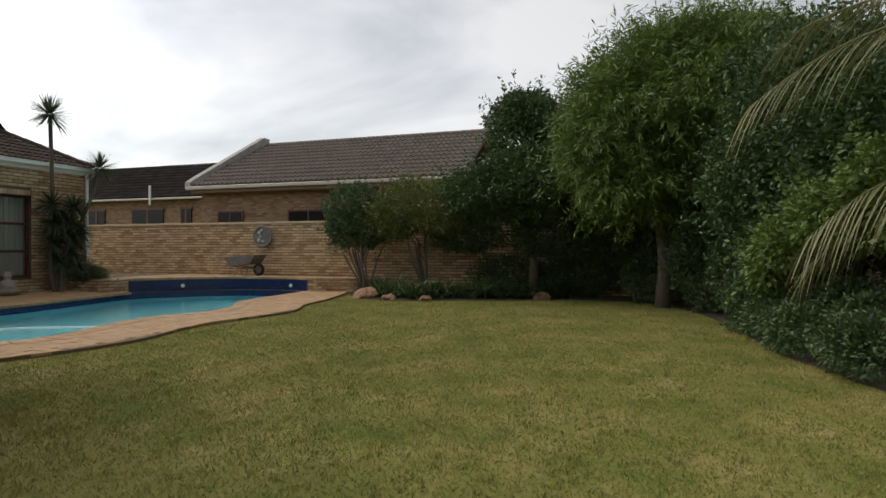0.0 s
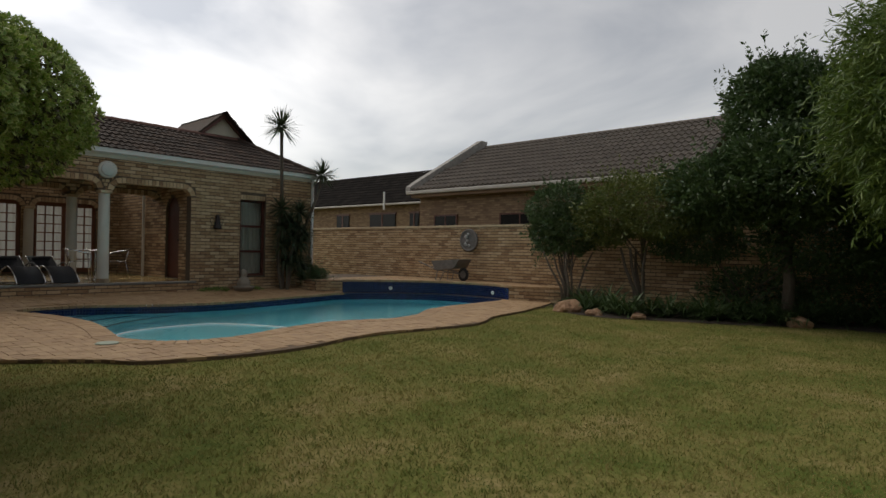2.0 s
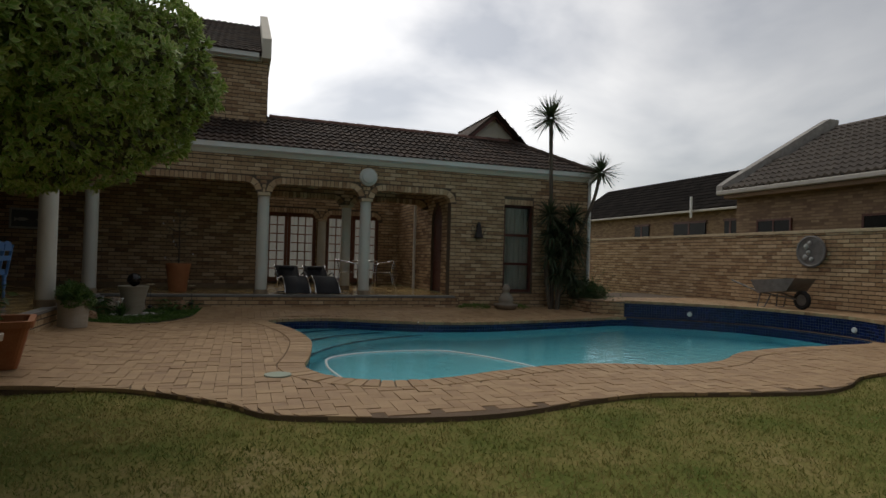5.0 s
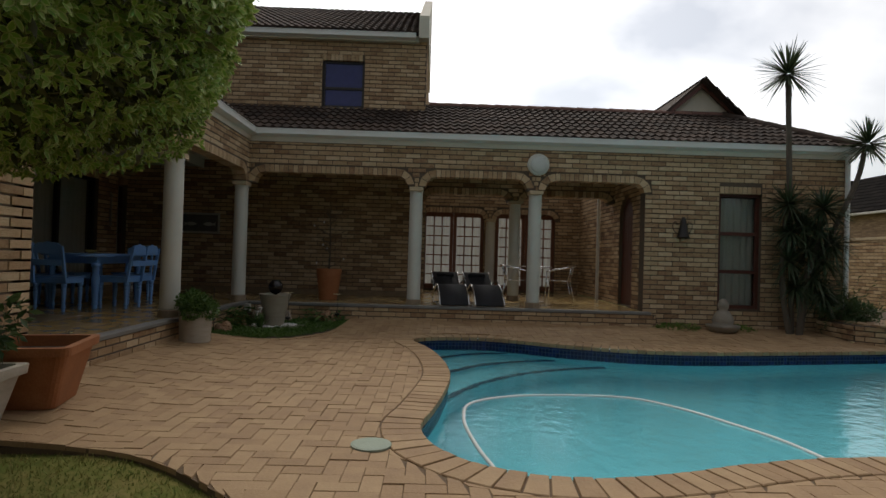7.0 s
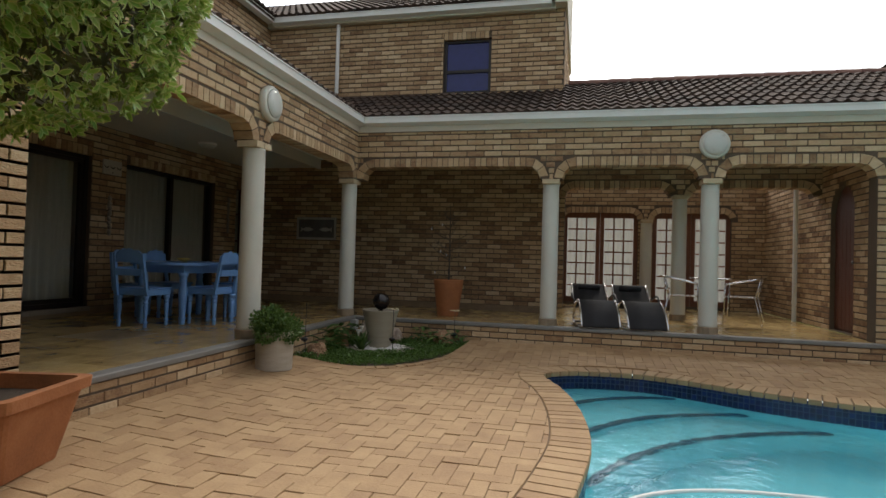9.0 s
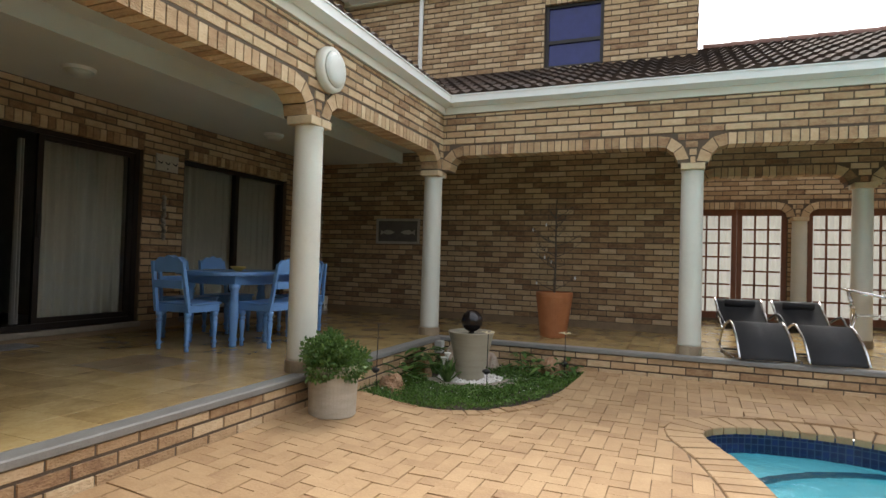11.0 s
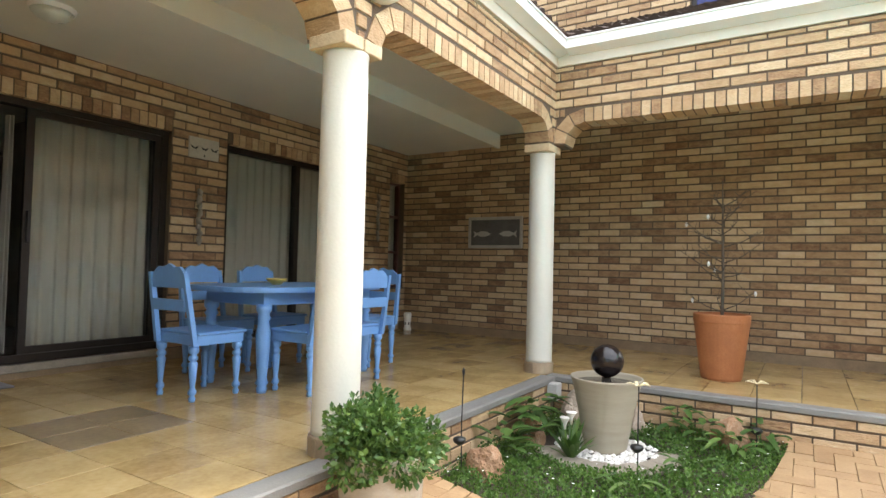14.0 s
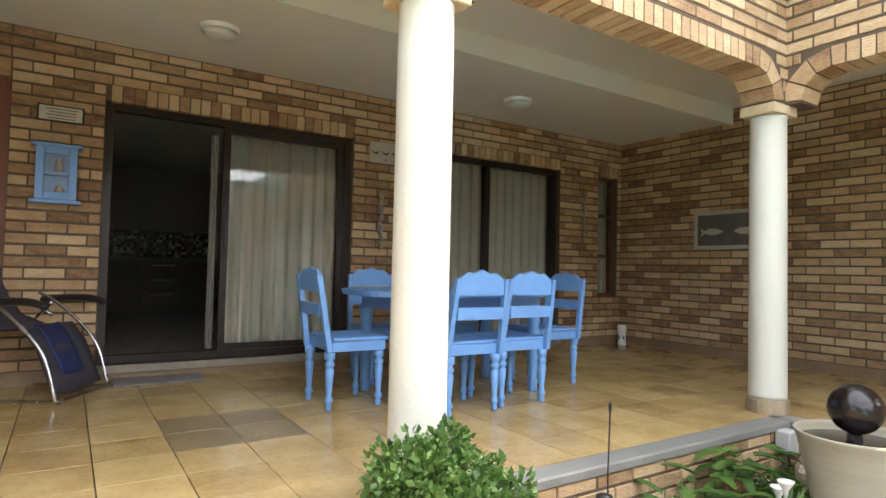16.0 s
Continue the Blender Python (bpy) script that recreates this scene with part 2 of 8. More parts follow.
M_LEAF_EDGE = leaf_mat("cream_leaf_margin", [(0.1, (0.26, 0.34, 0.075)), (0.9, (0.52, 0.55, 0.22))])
# inner topiary leaves: the shade within the crown is put into this dark olive
M_LEAF_INNER = leaf_mat("shaded_olive_inner_leaf", [(0.0, (0.03, 0.035, 0.012)), (0.5, (0.08, 0.085, 0.03)), (1.0, (0.17, 0.155, 0.065))])
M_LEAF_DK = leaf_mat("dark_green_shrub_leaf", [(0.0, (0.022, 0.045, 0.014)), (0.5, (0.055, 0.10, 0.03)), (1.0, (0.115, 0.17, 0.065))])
M_LEAF_MID = leaf_mat("mid_green_feathery_leaf", [(0.0, (0.045, 0.085, 0.016)), (0.5, (0.11, 0.175, 0.032)), (1.0, (0.22, 0.28, 0.07))])
M_LEAF_YEL = leaf_mat("yellow_green_shrub_leaf", [(0.0, (0.05, 0.075, 0.014)), (0.5, (0.11, 0.14, 0.03)), (1.0, (0.21, 0.22, 0.06))])
M_LEAF_FROND = leaf_mat("olive_palm_frond", [(0.0, (0.07, 0.08, 0.025)), (0.5, (0.16, 0.165, 0.06)), (1.0, (0.32, 0.30, 0.16))])
M_LEAF_YUCCA = leaf_mat("dark_yucca_blade", [(0.0, (0.02, 0.034, 0.015)), (0.5, (0.048, 0.075, 0.032)), (1.0, (0.11, 0.13, 0.07))])
M_LEAF_COVER = leaf_mat("ground_cover_leaf", [(0.0, (0.03, 0.08, 0.014)), (0.5, (0.085, 0.18, 0.028)), (1.0, (0.18, 0.29, 0.06))], wave=5.0)
M_LEAF_ARUM = leaf_mat("broad_bed_leaf", [(0.0, (0.03, 0.075, 0.016)), (0.5, (0.075, 0.155, 0.03)), (1.0, (0.17, 0.26, 0.06))])
M_LEAF_HERB = leaf_mat("fresh_green_herb_leaf", [(0.0, (0.05, 0.12, 0.02)), (0.5, (0.12, 0.24, 0.036)), (1.0, (0.25, 0.37, 0.075))])


def glass_mat(name, tint, rough=0.02, see=0.0):
    m = bpy.data.materials.new(name)
    m.use_nodes = True
    b = m.node_tree.nodes["Principled BSDF"]
    b.inputs["Base Color"].default_value = (*tint, 1)
    b.inputs["Roughness"].default_value = rough
    b.inputs["Transmission Weight"].default_value = 1.0
    b.inputs["IOR"].default_value = 1.45
    return m


M_GLASS = glass_mat("clear_window_glass", (0.9, 0.93, 0.92))
M_GLASSDK = plain("dark_reflective_glass", (0.012, 0.012, 0.012), 0.2, var=0.2, spec=0.2)
M_GLASSBLUE = plain("blue_tinted_window_glass", (0.018, 0.022, 0.13), 0.12, var=0.2)
M_OPAL = plain("opal_lamp_glass", (0.58, 0.59, 0.54), 0.3, var=0.03)

M_WATER = glass_mat("pool_water", (0.45, 0.90, 0.96))
M_WATER.node_tree.nodes["Principled BSDF"].inputs["IOR"].default_value = 1.33
_b = M_WATER.node_tree.nodes.new("ShaderNodeBump")
_b.inputs["Strength"].default_value, _b.inputs["Distance"].default_value = 0.22, 0.05
_n = M_WATER.node_tree.nodes.new("ShaderNodeTexNoise")
_n.inputs["Scale"].default_value, _n.inputs["Detail"].default_value = 7.0, 4.0
_g = M_WATER.node_tree.nodes.new("ShaderNodeNewGeometry")
M_WATER.node_tree.links.new(_g.outputs["Position"], _n.inputs["Vector"])
M_WATER.node_tree.links.new(_n.outputs[0], _b.inputs["Height"])
M_WATER.node_tree.links.new(_b.outputs[0], M_WATER.node_tree.nodes["Principled BSDF"].inputs["Normal"])


# ---- mesh helpers ----
def mesh_ob(name, verts, faces, material, parent=None, label="", smooth=False, kind=""):
    me = bpy.data.meshes.new(name)
    me.from_pydata([tuple(v) for v in verts], [], [tuple(f) for f in faces])
    me.materials.append(material)
    if smooth:
        me.polygons.foreach_set("use_smooth", [True] * len(me.polygons))
    me.update()
    ob = new(name, me)
    if parent:
        ob.parent = parent
    return tagged(ob, label=label, kind=kind)


def part(name, bm, material, parent=None, label="", smooth=False):
    """Links a bmesh as one mesh object under a thing or a part."""
    me = bpy.data.meshes.new(name)
    bmesh.ops.recalc_face_normals(bm, faces=bm.faces)
    bm.to_mesh(me)
    bm.free()
    me.materials.append(material)
    if smooth:
        me.polygons.foreach_set("use_smooth", [True] * len(me.polygons))
    ob = new(name, me)
    if parent:
        ob.parent = parent
    return tagged(ob, label=label)


def thing(name, label, category, at=(0, 0, 0), turn=0.0, group="", kind=""):
    ob = new(name)
    ob.matrix_basis = pose(*at, 0, 0, turn)
    return tagged(ob, label, category, group, kind)


def box(bm, lo, hi, bevel=0.0):
    size = [h - l for l, h in zip(lo, hi)]
    r = bmesh.ops.create_cube(bm, size=1.0, matrix=Matrix.LocRotScale([(l + h) / 2 for l, h in zip(lo, hi)], None, size))
    if bevel:
        es = list({e for v in r["verts"] for e in v.link_edges})
        bmesh.ops.bevel(bm, geom=es, offset=bevel, segments=1, affect="EDGES")
    return bm


def bx(lo, hi, bevel=0.0):
    return box(bmesh.new(), lo, hi, bevel)


def lathe(bm, prof, seg=20, at=(0, 0, 0), squeeze=1.0):
    """A turned body from (radius, height) pairs, closed at both ends."""
    rings = []
    for r, z in prof:
        rings.append([bm.verts.new((at[0] + r * math.cos(2 * math.pi * i / seg), at[1] + squeeze * r * math.sin(2 * math.pi * i / seg), at[2] + z)) for i in range(seg)])
    for a, b in zip(rings, rings[1:]):
        for i in range(seg):
            bm.faces.new((a[i], a[(i + 1) % seg], b[(i + 1) % seg], b[i]))
    bm.faces.new(rings[0][::-1])
    bm.faces.new(rings[-1])
    return bm


def tube(bm, pts, r, seg=8, closed=False):
    """A round bar along points; r may be a number or one radius a point."""
    pts = [Vector(p) for p in pts]
    rs = r if isinstance(r, (list, tuple)) else [r] * len(pts)
    n = len(pts)
    rings = []
    ref = Vector((0.13, 0.31, 0.94))
    for i, p in enumerate(pts):
        a, b = pts[(i - 1) % n if closed else max(i - 1, 0)], pts[(i + 1) % n if closed else min(i + 1, n - 1)]
        d = (b - a).normalized()
        if abs(d.dot(ref)) > 0.95:
            ref = Vector((0.94, 0.13, 0.31))
        s = d.cross(ref).normalized()
        t = d.cross(s)
        rings.append([bm.verts.new(p + rs[i] * (s * math.cos(2 * math.pi * k / seg) + t * math.sin(2 * math.pi * k / seg))) for k in range(seg)])
    for i in range(n if closed else n - 1):
        a, b = rings[i], rings[(i + 1) % n]
        for k in range(seg):
            bm.faces.new((a[k], a[(k + 1) % seg], b[(k + 1) % seg], b[k]))
    if not closed:
        bm.faces.new(rings[0][::-1])
        bm.faces.new(rings[-1])
    return bm


def spline(ctrl, n=8, closed=True):
    """Smooth points through control points (Catmull-Rom)."""
    out, m = [], len(ctrl)
    for i in range(m if closed else m - 1):
        p = [Vector(ctrl[(i + k) % m if closed else min(max(i + k, 0), m - 1)]) for k in (-1, 0, 1, 2)]
        for j in range(n):
            t = j / n
            out.append(0.5 * (2 * p[1] + (p[2] - p[0]) * t + (2 * p[0] - 5 * p[1] + 4 * p[2] - p[3]) * t * t + (3 * p[1] - p[0] - 3 * p[2] + p[3]) * t ** 3))
    if not closed:
        out.append(Vector(ctrl[-1]))
    return out


def inside(pt, poly):
    x, y, c = pt[0], pt[1], False
    for i in range(len(poly)):
        a, b = poly[i - 1], poly[i]
        if (a[1] > y) != (b[1] > y) and x < (b[0] - a[0]) * (y - a[1]) / (b[1] - a[1]) + a[0]:
            c = not c
    return c


def edge_distance(pt, poly):
    p, best = Vector(pt[:2]), 1e9
    for i in range(len(poly)):
        a, b = Vector(poly[i - 1][:2]), Vector(poly[i][:2])
        d = b - a
        t = max(0, min(1, (p - a).dot(d) / max(d.length_squared, 1e-9)))
        best = min(best, (p - a - t * d).length)
    return best


def prism(bm, pts, depth):
    """A flat outline of 3D points, pushed along the vector depth into a solid."""
    d = Vector(depth)
    a = [bm.verts.new(Vector(p)) for p in pts]
    b = [bm.verts.new(Vector(p) + d) for p in pts]
    bm.faces.new(a[::-1])
    bm.faces.new(b)
    for i in range(len(a)):
        j = (i + 1) % len(a)
        bm.faces.new((a[i], a[j], b[j], b[i]))
    return bm


# ---- brickwork ----
COURSE, STRETCH, JOINT, PROUD = 0.082, 0.25, 0.012, 0.008


class Arch:
    """An opening from u0 to u1, w0 to w1, with rounded top corners of radius r and a soldier course of height s."""

    def __init__(self, u0, u1, w0, w1, r=0.0, s=0.12, soldiers=True):
        self.u0, self.u1, self.w0, self.w1, self.r, self.s, self.soldiers = u0, u1, w0, w1, r, s, soldiers

    def span(self, w, grow=0.0):
        top = self.w1 + grow
        if w < self.w0 or w > top:
            return None
        r = self.r + (grow if self.r else 0)
        k = 0.0
        if self.r and w > top - r:
            k = r - math.sqrt(max(0, r * r - (w - (top - r)) ** 2))
            if w < self.w1 - self.r:
                k = 0.0
        g = grow if self.r and w > self.w1 - self.r else 0.0
        return self.u0 - g + k, self.u1 + g - k

    def top_line(self, n=6):
        """The underside of its head, from left to right."""
        if not self.r:
            return [(self.u0, self.w1), (self.u1, self.w1)]
        pts = []
        for i in range(n + 1):
            a = math.pi - math.pi / 2 * i / n
            pts.append((self.u0 + self.r + self.r * math.cos(a), self.w1 - self.r + self.r * math.sin(a)))
        for i in range(n + 1):
            a = math.pi / 2 - math.pi / 2 * i / n
            pts.append((self.u1 - self.r + self.r * math.cos(a), self.w1 - self.r + self.r * math.sin(a)))
        return pts


def wall_core(name, P, length, w0, w1, thick, openings, material, label):
    """The solid wall behind the bricks: piers, heads and sills butted together. P(u, w, d) gives a place."""
    bm = bmesh.new()
    back = P(0, 0, -thick) - P(0, 0, 0)

    def block(u0, u1, a, b):
        if u1 - u0 > 1e-4 and b - a > 1e-4:
            prism(bm, [P(u0, a, 0), P(u1, a, 0), P(u1, b, 0), P(u0, b, 0)], back)

    u = 0.0
    for o in sorted(openings, key=lambda o: o.u0):
        block(u, o.u0, w0, w1)
        block(o.u0, o.u1, w0, o.w0)
        line = o.top_line()
        prism(bm, [P(a, b, 0) for a, b in line] + [P(o.u1, w1, 0), P(o.u0, w1, 0)], back)
        u = o.u1
    block(u, length, w0, w1)
    ob = part(name, bm, material)
    return tagged(ob, label, "wall", kind="structure")


BRICK_FACES = [(0, 1, 5, 4), (1, 2, 6, 5), (2, 3, 7, 6), (3, 0, 4, 7), (4, 5, 6, 7)]


def brick_verts(P, quad, d0=-0.004, d1=PROUD, c=0.004):
    """A brick's front: outline quad (u, w) at depth d0, drawn in by c at depth d1."""
    cu, cw = sum(q[0] for q in quad) / 4, sum(q[1] for q in quad) / 4
    vs = [P(u, w, d0) for u, w in quad]
    jig = random.uniform(-0.003, 0.003)
    for u, w in quad:
        vs.append(P(u + c * (1 if u < cu else -1), w + c * (1 if w < cw else -1), d1 + jig))
    return vs


def lay_bricks(wall, P, length, w0, w1, openings, material, singles=None, half_first=False, limit=260, course=COURSE, stretch=STRETCH, deep=0.215):
    """Stretcher bond with soldier heads. Bricks for which singles(u, w) holds are objects of their own, the rest one mesh."""
    quads, heads = [], []
    row = 0
    w = w0
    j, ju = JOINT * 0.6, JOINT * 0.36
    while w < w1 - 0.02:
        top = min(w + course, w1)
        cuts = []
        for o in openings:
            g = o.s if o.soldiers else 0.0
            sp = [s for s in (o.span(w + 0.012, g), o.span((w + top) / 2, g), o.span(top - 0.012, g)) if s]
            if sp:
                cuts.append((min(s[0] for s in sp), max(s[1] for s in sp)))
        u = -stretch / 2 * ((row + half_first) % 2)
        while u < length:
            segs = [(max(u, 0), min(u + stretch, length))]
            for a, b in cuts:
                nxt = []
                for s, e in segs:
                    if e <= a or s >= b:
                        nxt.append((s, e))
                    else:
                        if s < a:
                            nxt.append((s, a))
                        if e > b:
                            nxt.append((b, e))
                segs = nxt
            for s, e in segs:
                if e - s > 0.035:
                    quads.append([(s + ju, w + j), (e - ju, w + j), (e - ju, top - j), (s + ju, top - j)])
            u += stretch
        w = top
        row += 1
    for o in openings:
        if o.soldiers:
            line = o.top_line(8)
            dense = []
            for (a, b), (c, d) in zip(line, line[1:]):
                n = max(1, int(math.hypot(c - a, d - b) / 0.01))
                dense += [(a + (c - a) * k / n, b + (d - b) * k / n) for k in range(n)]
            dense.append(line[-1])
            nrm = []
            for k in range(len(dense)):
                p, q = dense[max(k - 1, 0)], dense[min(k + 1, len(dense) - 1)]
                L = math.hypot(q[0] - p[0], q[1] - p[1])
                nrm.append((-(q[1] - p[1]) / L, (q[0] - p[0]) / L))
            step = 8
            for k in range(0, len(dense) - step, step):
                p, q, n0, n1 = dense[k], dense[k + step], nrm[k], nrm[k + step]
                L = math.hypot(q[0] - p[0], q[1] - p[1])
                if L < 0.03:
                    continue
                s, lo = o.s - j, 0.007
                tx, ty = (q[0] - p[0]) / L * j * 0.8, (q[1] - p[1]) / L * j * 0.8
                heads.append([(p[0] + tx - n0[0] * lo, p[1] + ty - n0[1] * lo), (q[0] - tx - n1[0] * lo, q[1] - ty - n1[1] * lo), (q[0] - tx + n1[0] * s, q[1] - ty + n1[1] * s), (p[0] + tx + n0[0] * s, p[1] + ty + n0[1] * s)])
    verts, faces, made = [], [], 0
    random.shuffle(quads)
    for q in quads:
        cu, cw = sum(a[0] for a in q) / 4, sum(a[1] for a in q) / 4
        if singles and made < limit and singles(cu, cw):
            mesh_ob("brick", brick_verts(P, q), BRICK_FACES, material, wall)
            made += 1
        else:
            b = len(verts)
            verts += brick_verts(P, q)
            faces += [tuple(b + i for i in f) for f in BRICK_FACES]
    for q in heads:
        # head bricks go through the wall, so that they show from below
        vs = [P(u, w, -deep) for u, w in q] + [P(u, w, PROUD) for u, w in q]
        if singles and made < limit + 60:
            mesh_ob("soldier_brick", vs, BRICK_FACES, material, wall)
            made += 1
        else:
            b = len(verts)
            verts += vs
            faces += [tuple(b + i for i in f) for f in BRICK_FACES]
    if verts:
        mesh_ob("brickwork", verts, faces, material, wall, kind="stuff")


def plane_of(origin, along, out):
    o, a, n = Vector(origin), Vector(along), Vector(out)
    return lambda u, w, d: o + a * u + n * d + Vector((0, 0, w))


# ---- roofs ----
def tile_mesh(name, wide, long, material, waves=1, lift=0.038, step=0.026):
    """One interlocking tile: rolled across, with a thick lower edge. Origin at its lower left corner, running up along y."""
    n = 6 * waves
    vs, fs = [], []
    for y, dz in ((0, -0.012), (0, step), (long * 1.08, 0.0)):
        for i in range(n + 1):
            x = wide * i / n
            vs.append((x, y, dz + lift * (0.5 - 0.5 * math.cos(2 * math.pi * waves * i / n)) ** 1.3))
    for r in range(2):
        for i in range(n):
            a = r * (n + 1) + i
            fs.append((a, a + 1, a + n + 2, a + n + 1))
    me = bpy.data.meshes.new(name)
    me.from_pydata(vs, [], fs)
    me.materials.append(material)
    return me


def tiled_slope(roof, origin, along, up, length, rise, keep, material, wide=0.30, long=0.31, singles=True, limit=300, lift=0.03, step=0.03):
    """Tiles over a slope; along and up are unit vectors in the slope; keep(u, v) tells where the slope is."""
    o, a, v = Vector(origin), Vector(along).normalized(), Vector(up).normalized()
    n = a.cross(v)
    base = Matrix((a, v, n)).transposed().to_4x4()
    me = tile_mesh("roof_tile", wide, long, material, 2, lift, step)
    V, F, made = [], [], 0
    for j in range(int(math.ceil(rise / long))):
        for i in range(int(math.ceil(length / wide))):
            if not keep((i + 0.5) * wide, (j + 0.5) * long):
                continue
            m = Matrix.Translation(o + a * (i * wide) + v * (j * long) + n * random.uniform(0.006, 0.012)) @ base
            if singles and made < limit:
                t = new("roof_tile", me)
                t.parent, t.matrix_basis = roof, m
                made += 1
            else:
                b = len(V)
                V += [m @ q.co for q in me.vertices]
                F += [tuple(b + k for k in p.vertices) for p in me.polygons]
    if V:
        mesh_ob("tile_field", V, F, material, roof, kind="stuff")


def cap_row(roof, a, b, material, r=0.11, long=0.36, name="ridge_tile"):
    """Half-round caps along a ridge or hip from a to b."""
    a, b = Vector(a), Vector(b)
    n = max(1, round((b - a).length / long))
    d = (b - a) / n
    s = d.cross(Vector((0, 0, 1))).normalized()
    t = s.cross(d).normalized()
    for i in range(n):
        vs, fs = [], []
        for k, rr in ((-0.03, r * 1.06), (1.0, r * 0.94)):
            for j in range(9):
                q = math.pi * j / 8
                vs.append(a + d * (i + k) + s * (rr * math.cos(q)) + t * (rr * math.sin(q) * 0.8))
        for j in range(8):
            fs.append((j, j + 1, j + 10, j + 9))
        fs.append(tuple(range(9)))
        mesh_ob(name, vs, fs, material, roof)


# ---- leaves ----
def leaf_cloud(name, pts, normals, size, material, parent=None, narrow=0.4, droop=0.0, seed=1, label="", kind="", fold=True):
    """Many small leaves: each a folded diamond of four triangles, by the thousand in one mesh."""
    rng = np.random.default_rng(seed)
    n = len(pts)
    pts, normals = np.asarray(pts, float), np.asarray(normals, float)
    d = normals + rng.normal(0, 0.7, (n, 3))
    d[:, 2] -= droop
    d /= np.linalg.norm(d, axis=1, keepdims=True) + 1e-9
    ref = rng.normal(0, 1, (n, 3))
    s = np.cross(d, ref)
    s /= np.linalg.norm(s, axis=1, keepdims=True) + 1e-9
    t = np.cross(d, s)
    L = size * rng.uniform(0.6, 1.3, (n, 1))
    W = L * narrow
    a, b = pts, pts + d * L
    mid = pts + d * L * 0.5
    c1, c2 = mid + s * W * 0.5 + t * W * 0.18, mid - s * W * 0.5 + t * W * 0.18
    V = np.stack([a, c1, b, c2], 1).reshape(-1, 3)
    i = np.arange(n) * 4
    F = np.concatenate([np.stack([i, i + 1, i + 2], 1), np.stack([i, i + 2, i + 3], 1)], 0)
    me = bpy.data.meshes.new(name)
    me.vertices.add(len(V))
    me.vertices.foreach_set("co", V.ravel().astype(np.float32))
    me.loops.add(len(F) * 3)
    me.loops.foreach_set("vertex_index", F.ravel().astype(np.int32))
    me.polygons.add(len(F))
    me.polygons.foreach_set("loop_start", (np.arange(len(F)) * 3).astype(np.int32))
    me.update(calc_edges=True)
    me.materials.append(material)
    ob = new(name, me)
    if parent:
        ob.parent = parent
    return tagged(ob, label=label, kind=kind)


def crown_points(rng, blobs, n, shell=0.75, rough=0.22, scale=1.7):
    """Points in the outer shells of overlapping lumps (x, y, z, rx, ry, rz), with an uneven skin and gaps."""
    vol = np.array([b[3] * b[4] + b[4] * b[5] + b[3] * b[5] for b in blobs])
    pick = rng.choice(len(blobs), n, p=vol / vol.sum())
    B = np.array(blobs)[pick]
    d = rng.normal(0, 1, (n, 3))
    d /= np.linalg.norm(d, axis=1, keepdims=True)
    wob = np.array([noise.noise(Vector((q[0] * scale + b[0] * 3, q[1] * scale + b[1] * 3, q[2] * scale + b[2]))) + 0.5 * noise.noise(Vector((q[0] * scale * 3 + b[0], q[1] * scale * 3, q[2] * scale * 3))) for q, b in zip(d, B)])
    r = (shell + (1 - shell) * rng.random(n) ** 0.5) * (1 + rough * wob)
    pts = B[:, :3] + d * B[:, 3:] * r[:, None]
    return pts, d


# ---- the plan ----
FX, FY, VF = -15.36, 2.28, 0.33      # veranda fronts and floor
BX, DY, CEIL = -17.16, -0.80, 2.88   # back line, door wall, ceiling
BWX = -17.40                         # face of the closed back wall
WALL_TOP = 3.06
pool_edge = [Vector((p.x, p.y, 0)) for p in spline([(-13.50, 5.20, 0), (-12.86, 5.42, 0), (-12.1, 5.58, 0), (-11.25, 5.65, 0), (-10.5, 5.58, 0), (-9.9, 5.48, 0), (-9.4, 5.39, 0), (-8.95, 5.51, 0), (-8.62, 5.84, 0), (-8.5, 6.3, 0), (-8.58, 6.8, 0), (-8.8, 7.45, 0), (-8.94, 8.1, 0), (-8.92, 8.75, 0), (-8.68, 9.5, 0), (-8.84, 10.3, 0), (-9.32, 11.1, 0), (-9.54, 12.1, 0), (-9.62, 13.2, 0), (-9.75, 14.25, 0), (-10.5, 14.55, 0), (-12.0, 14.35, 0), (-13.0, 13.55, 0), (-13.72, 12.5, 0), (-13.62, 11.7, 0), (-13.38, 10.5, 0), (-13.14, 9.2, 0), (-13.13, 8.4, 0), (-13.25, 7.85, 0), (-13.5, 7.2, 0), (-13.75, 6.75, 0), (-13.95, 6.25, 0), (-13.94, 5.75, 0), (-13.80, 5.38, 0)], 6)]
lawn_edge = spline([(-8.62, -3.0, 0), (-8.7, 1.5, 0), (-8.8, 3.0, 0), (-8.79, 3.6, 0), (-8.57, 4.05, 0), (-8.05, 4.66, 0), (-7.64, 4.98, 0), (-7.44, 5.5, 0), (-7.31, 6.05, 0), (-7.29, 6.7, 0), (-7.5, 7.6, 0), (-7.57, 8.2, 0), (-7.45, 9.0, 0), (-7.32, 9.9, 0), (-7.45, 10.5, 0), (-7.79, 11.25, 0), (-7.98, 12.5, 0), (-8.42, 14.1, 0), (-8.72, 14.9, 0)], 8, False)


def rise(x, y):
    """How far the paving climbs towards the house walls."""
    a = min(1.0, max(0.0, (-14.0 - x) / 1.2)) * 0.09 if y > 4.0 else 0.0
    b = min(1.0, max(0.0, (3.5 - y) / 1.1)) * 0.075 if x > -13.3 else 0.0
    return max(a, b)


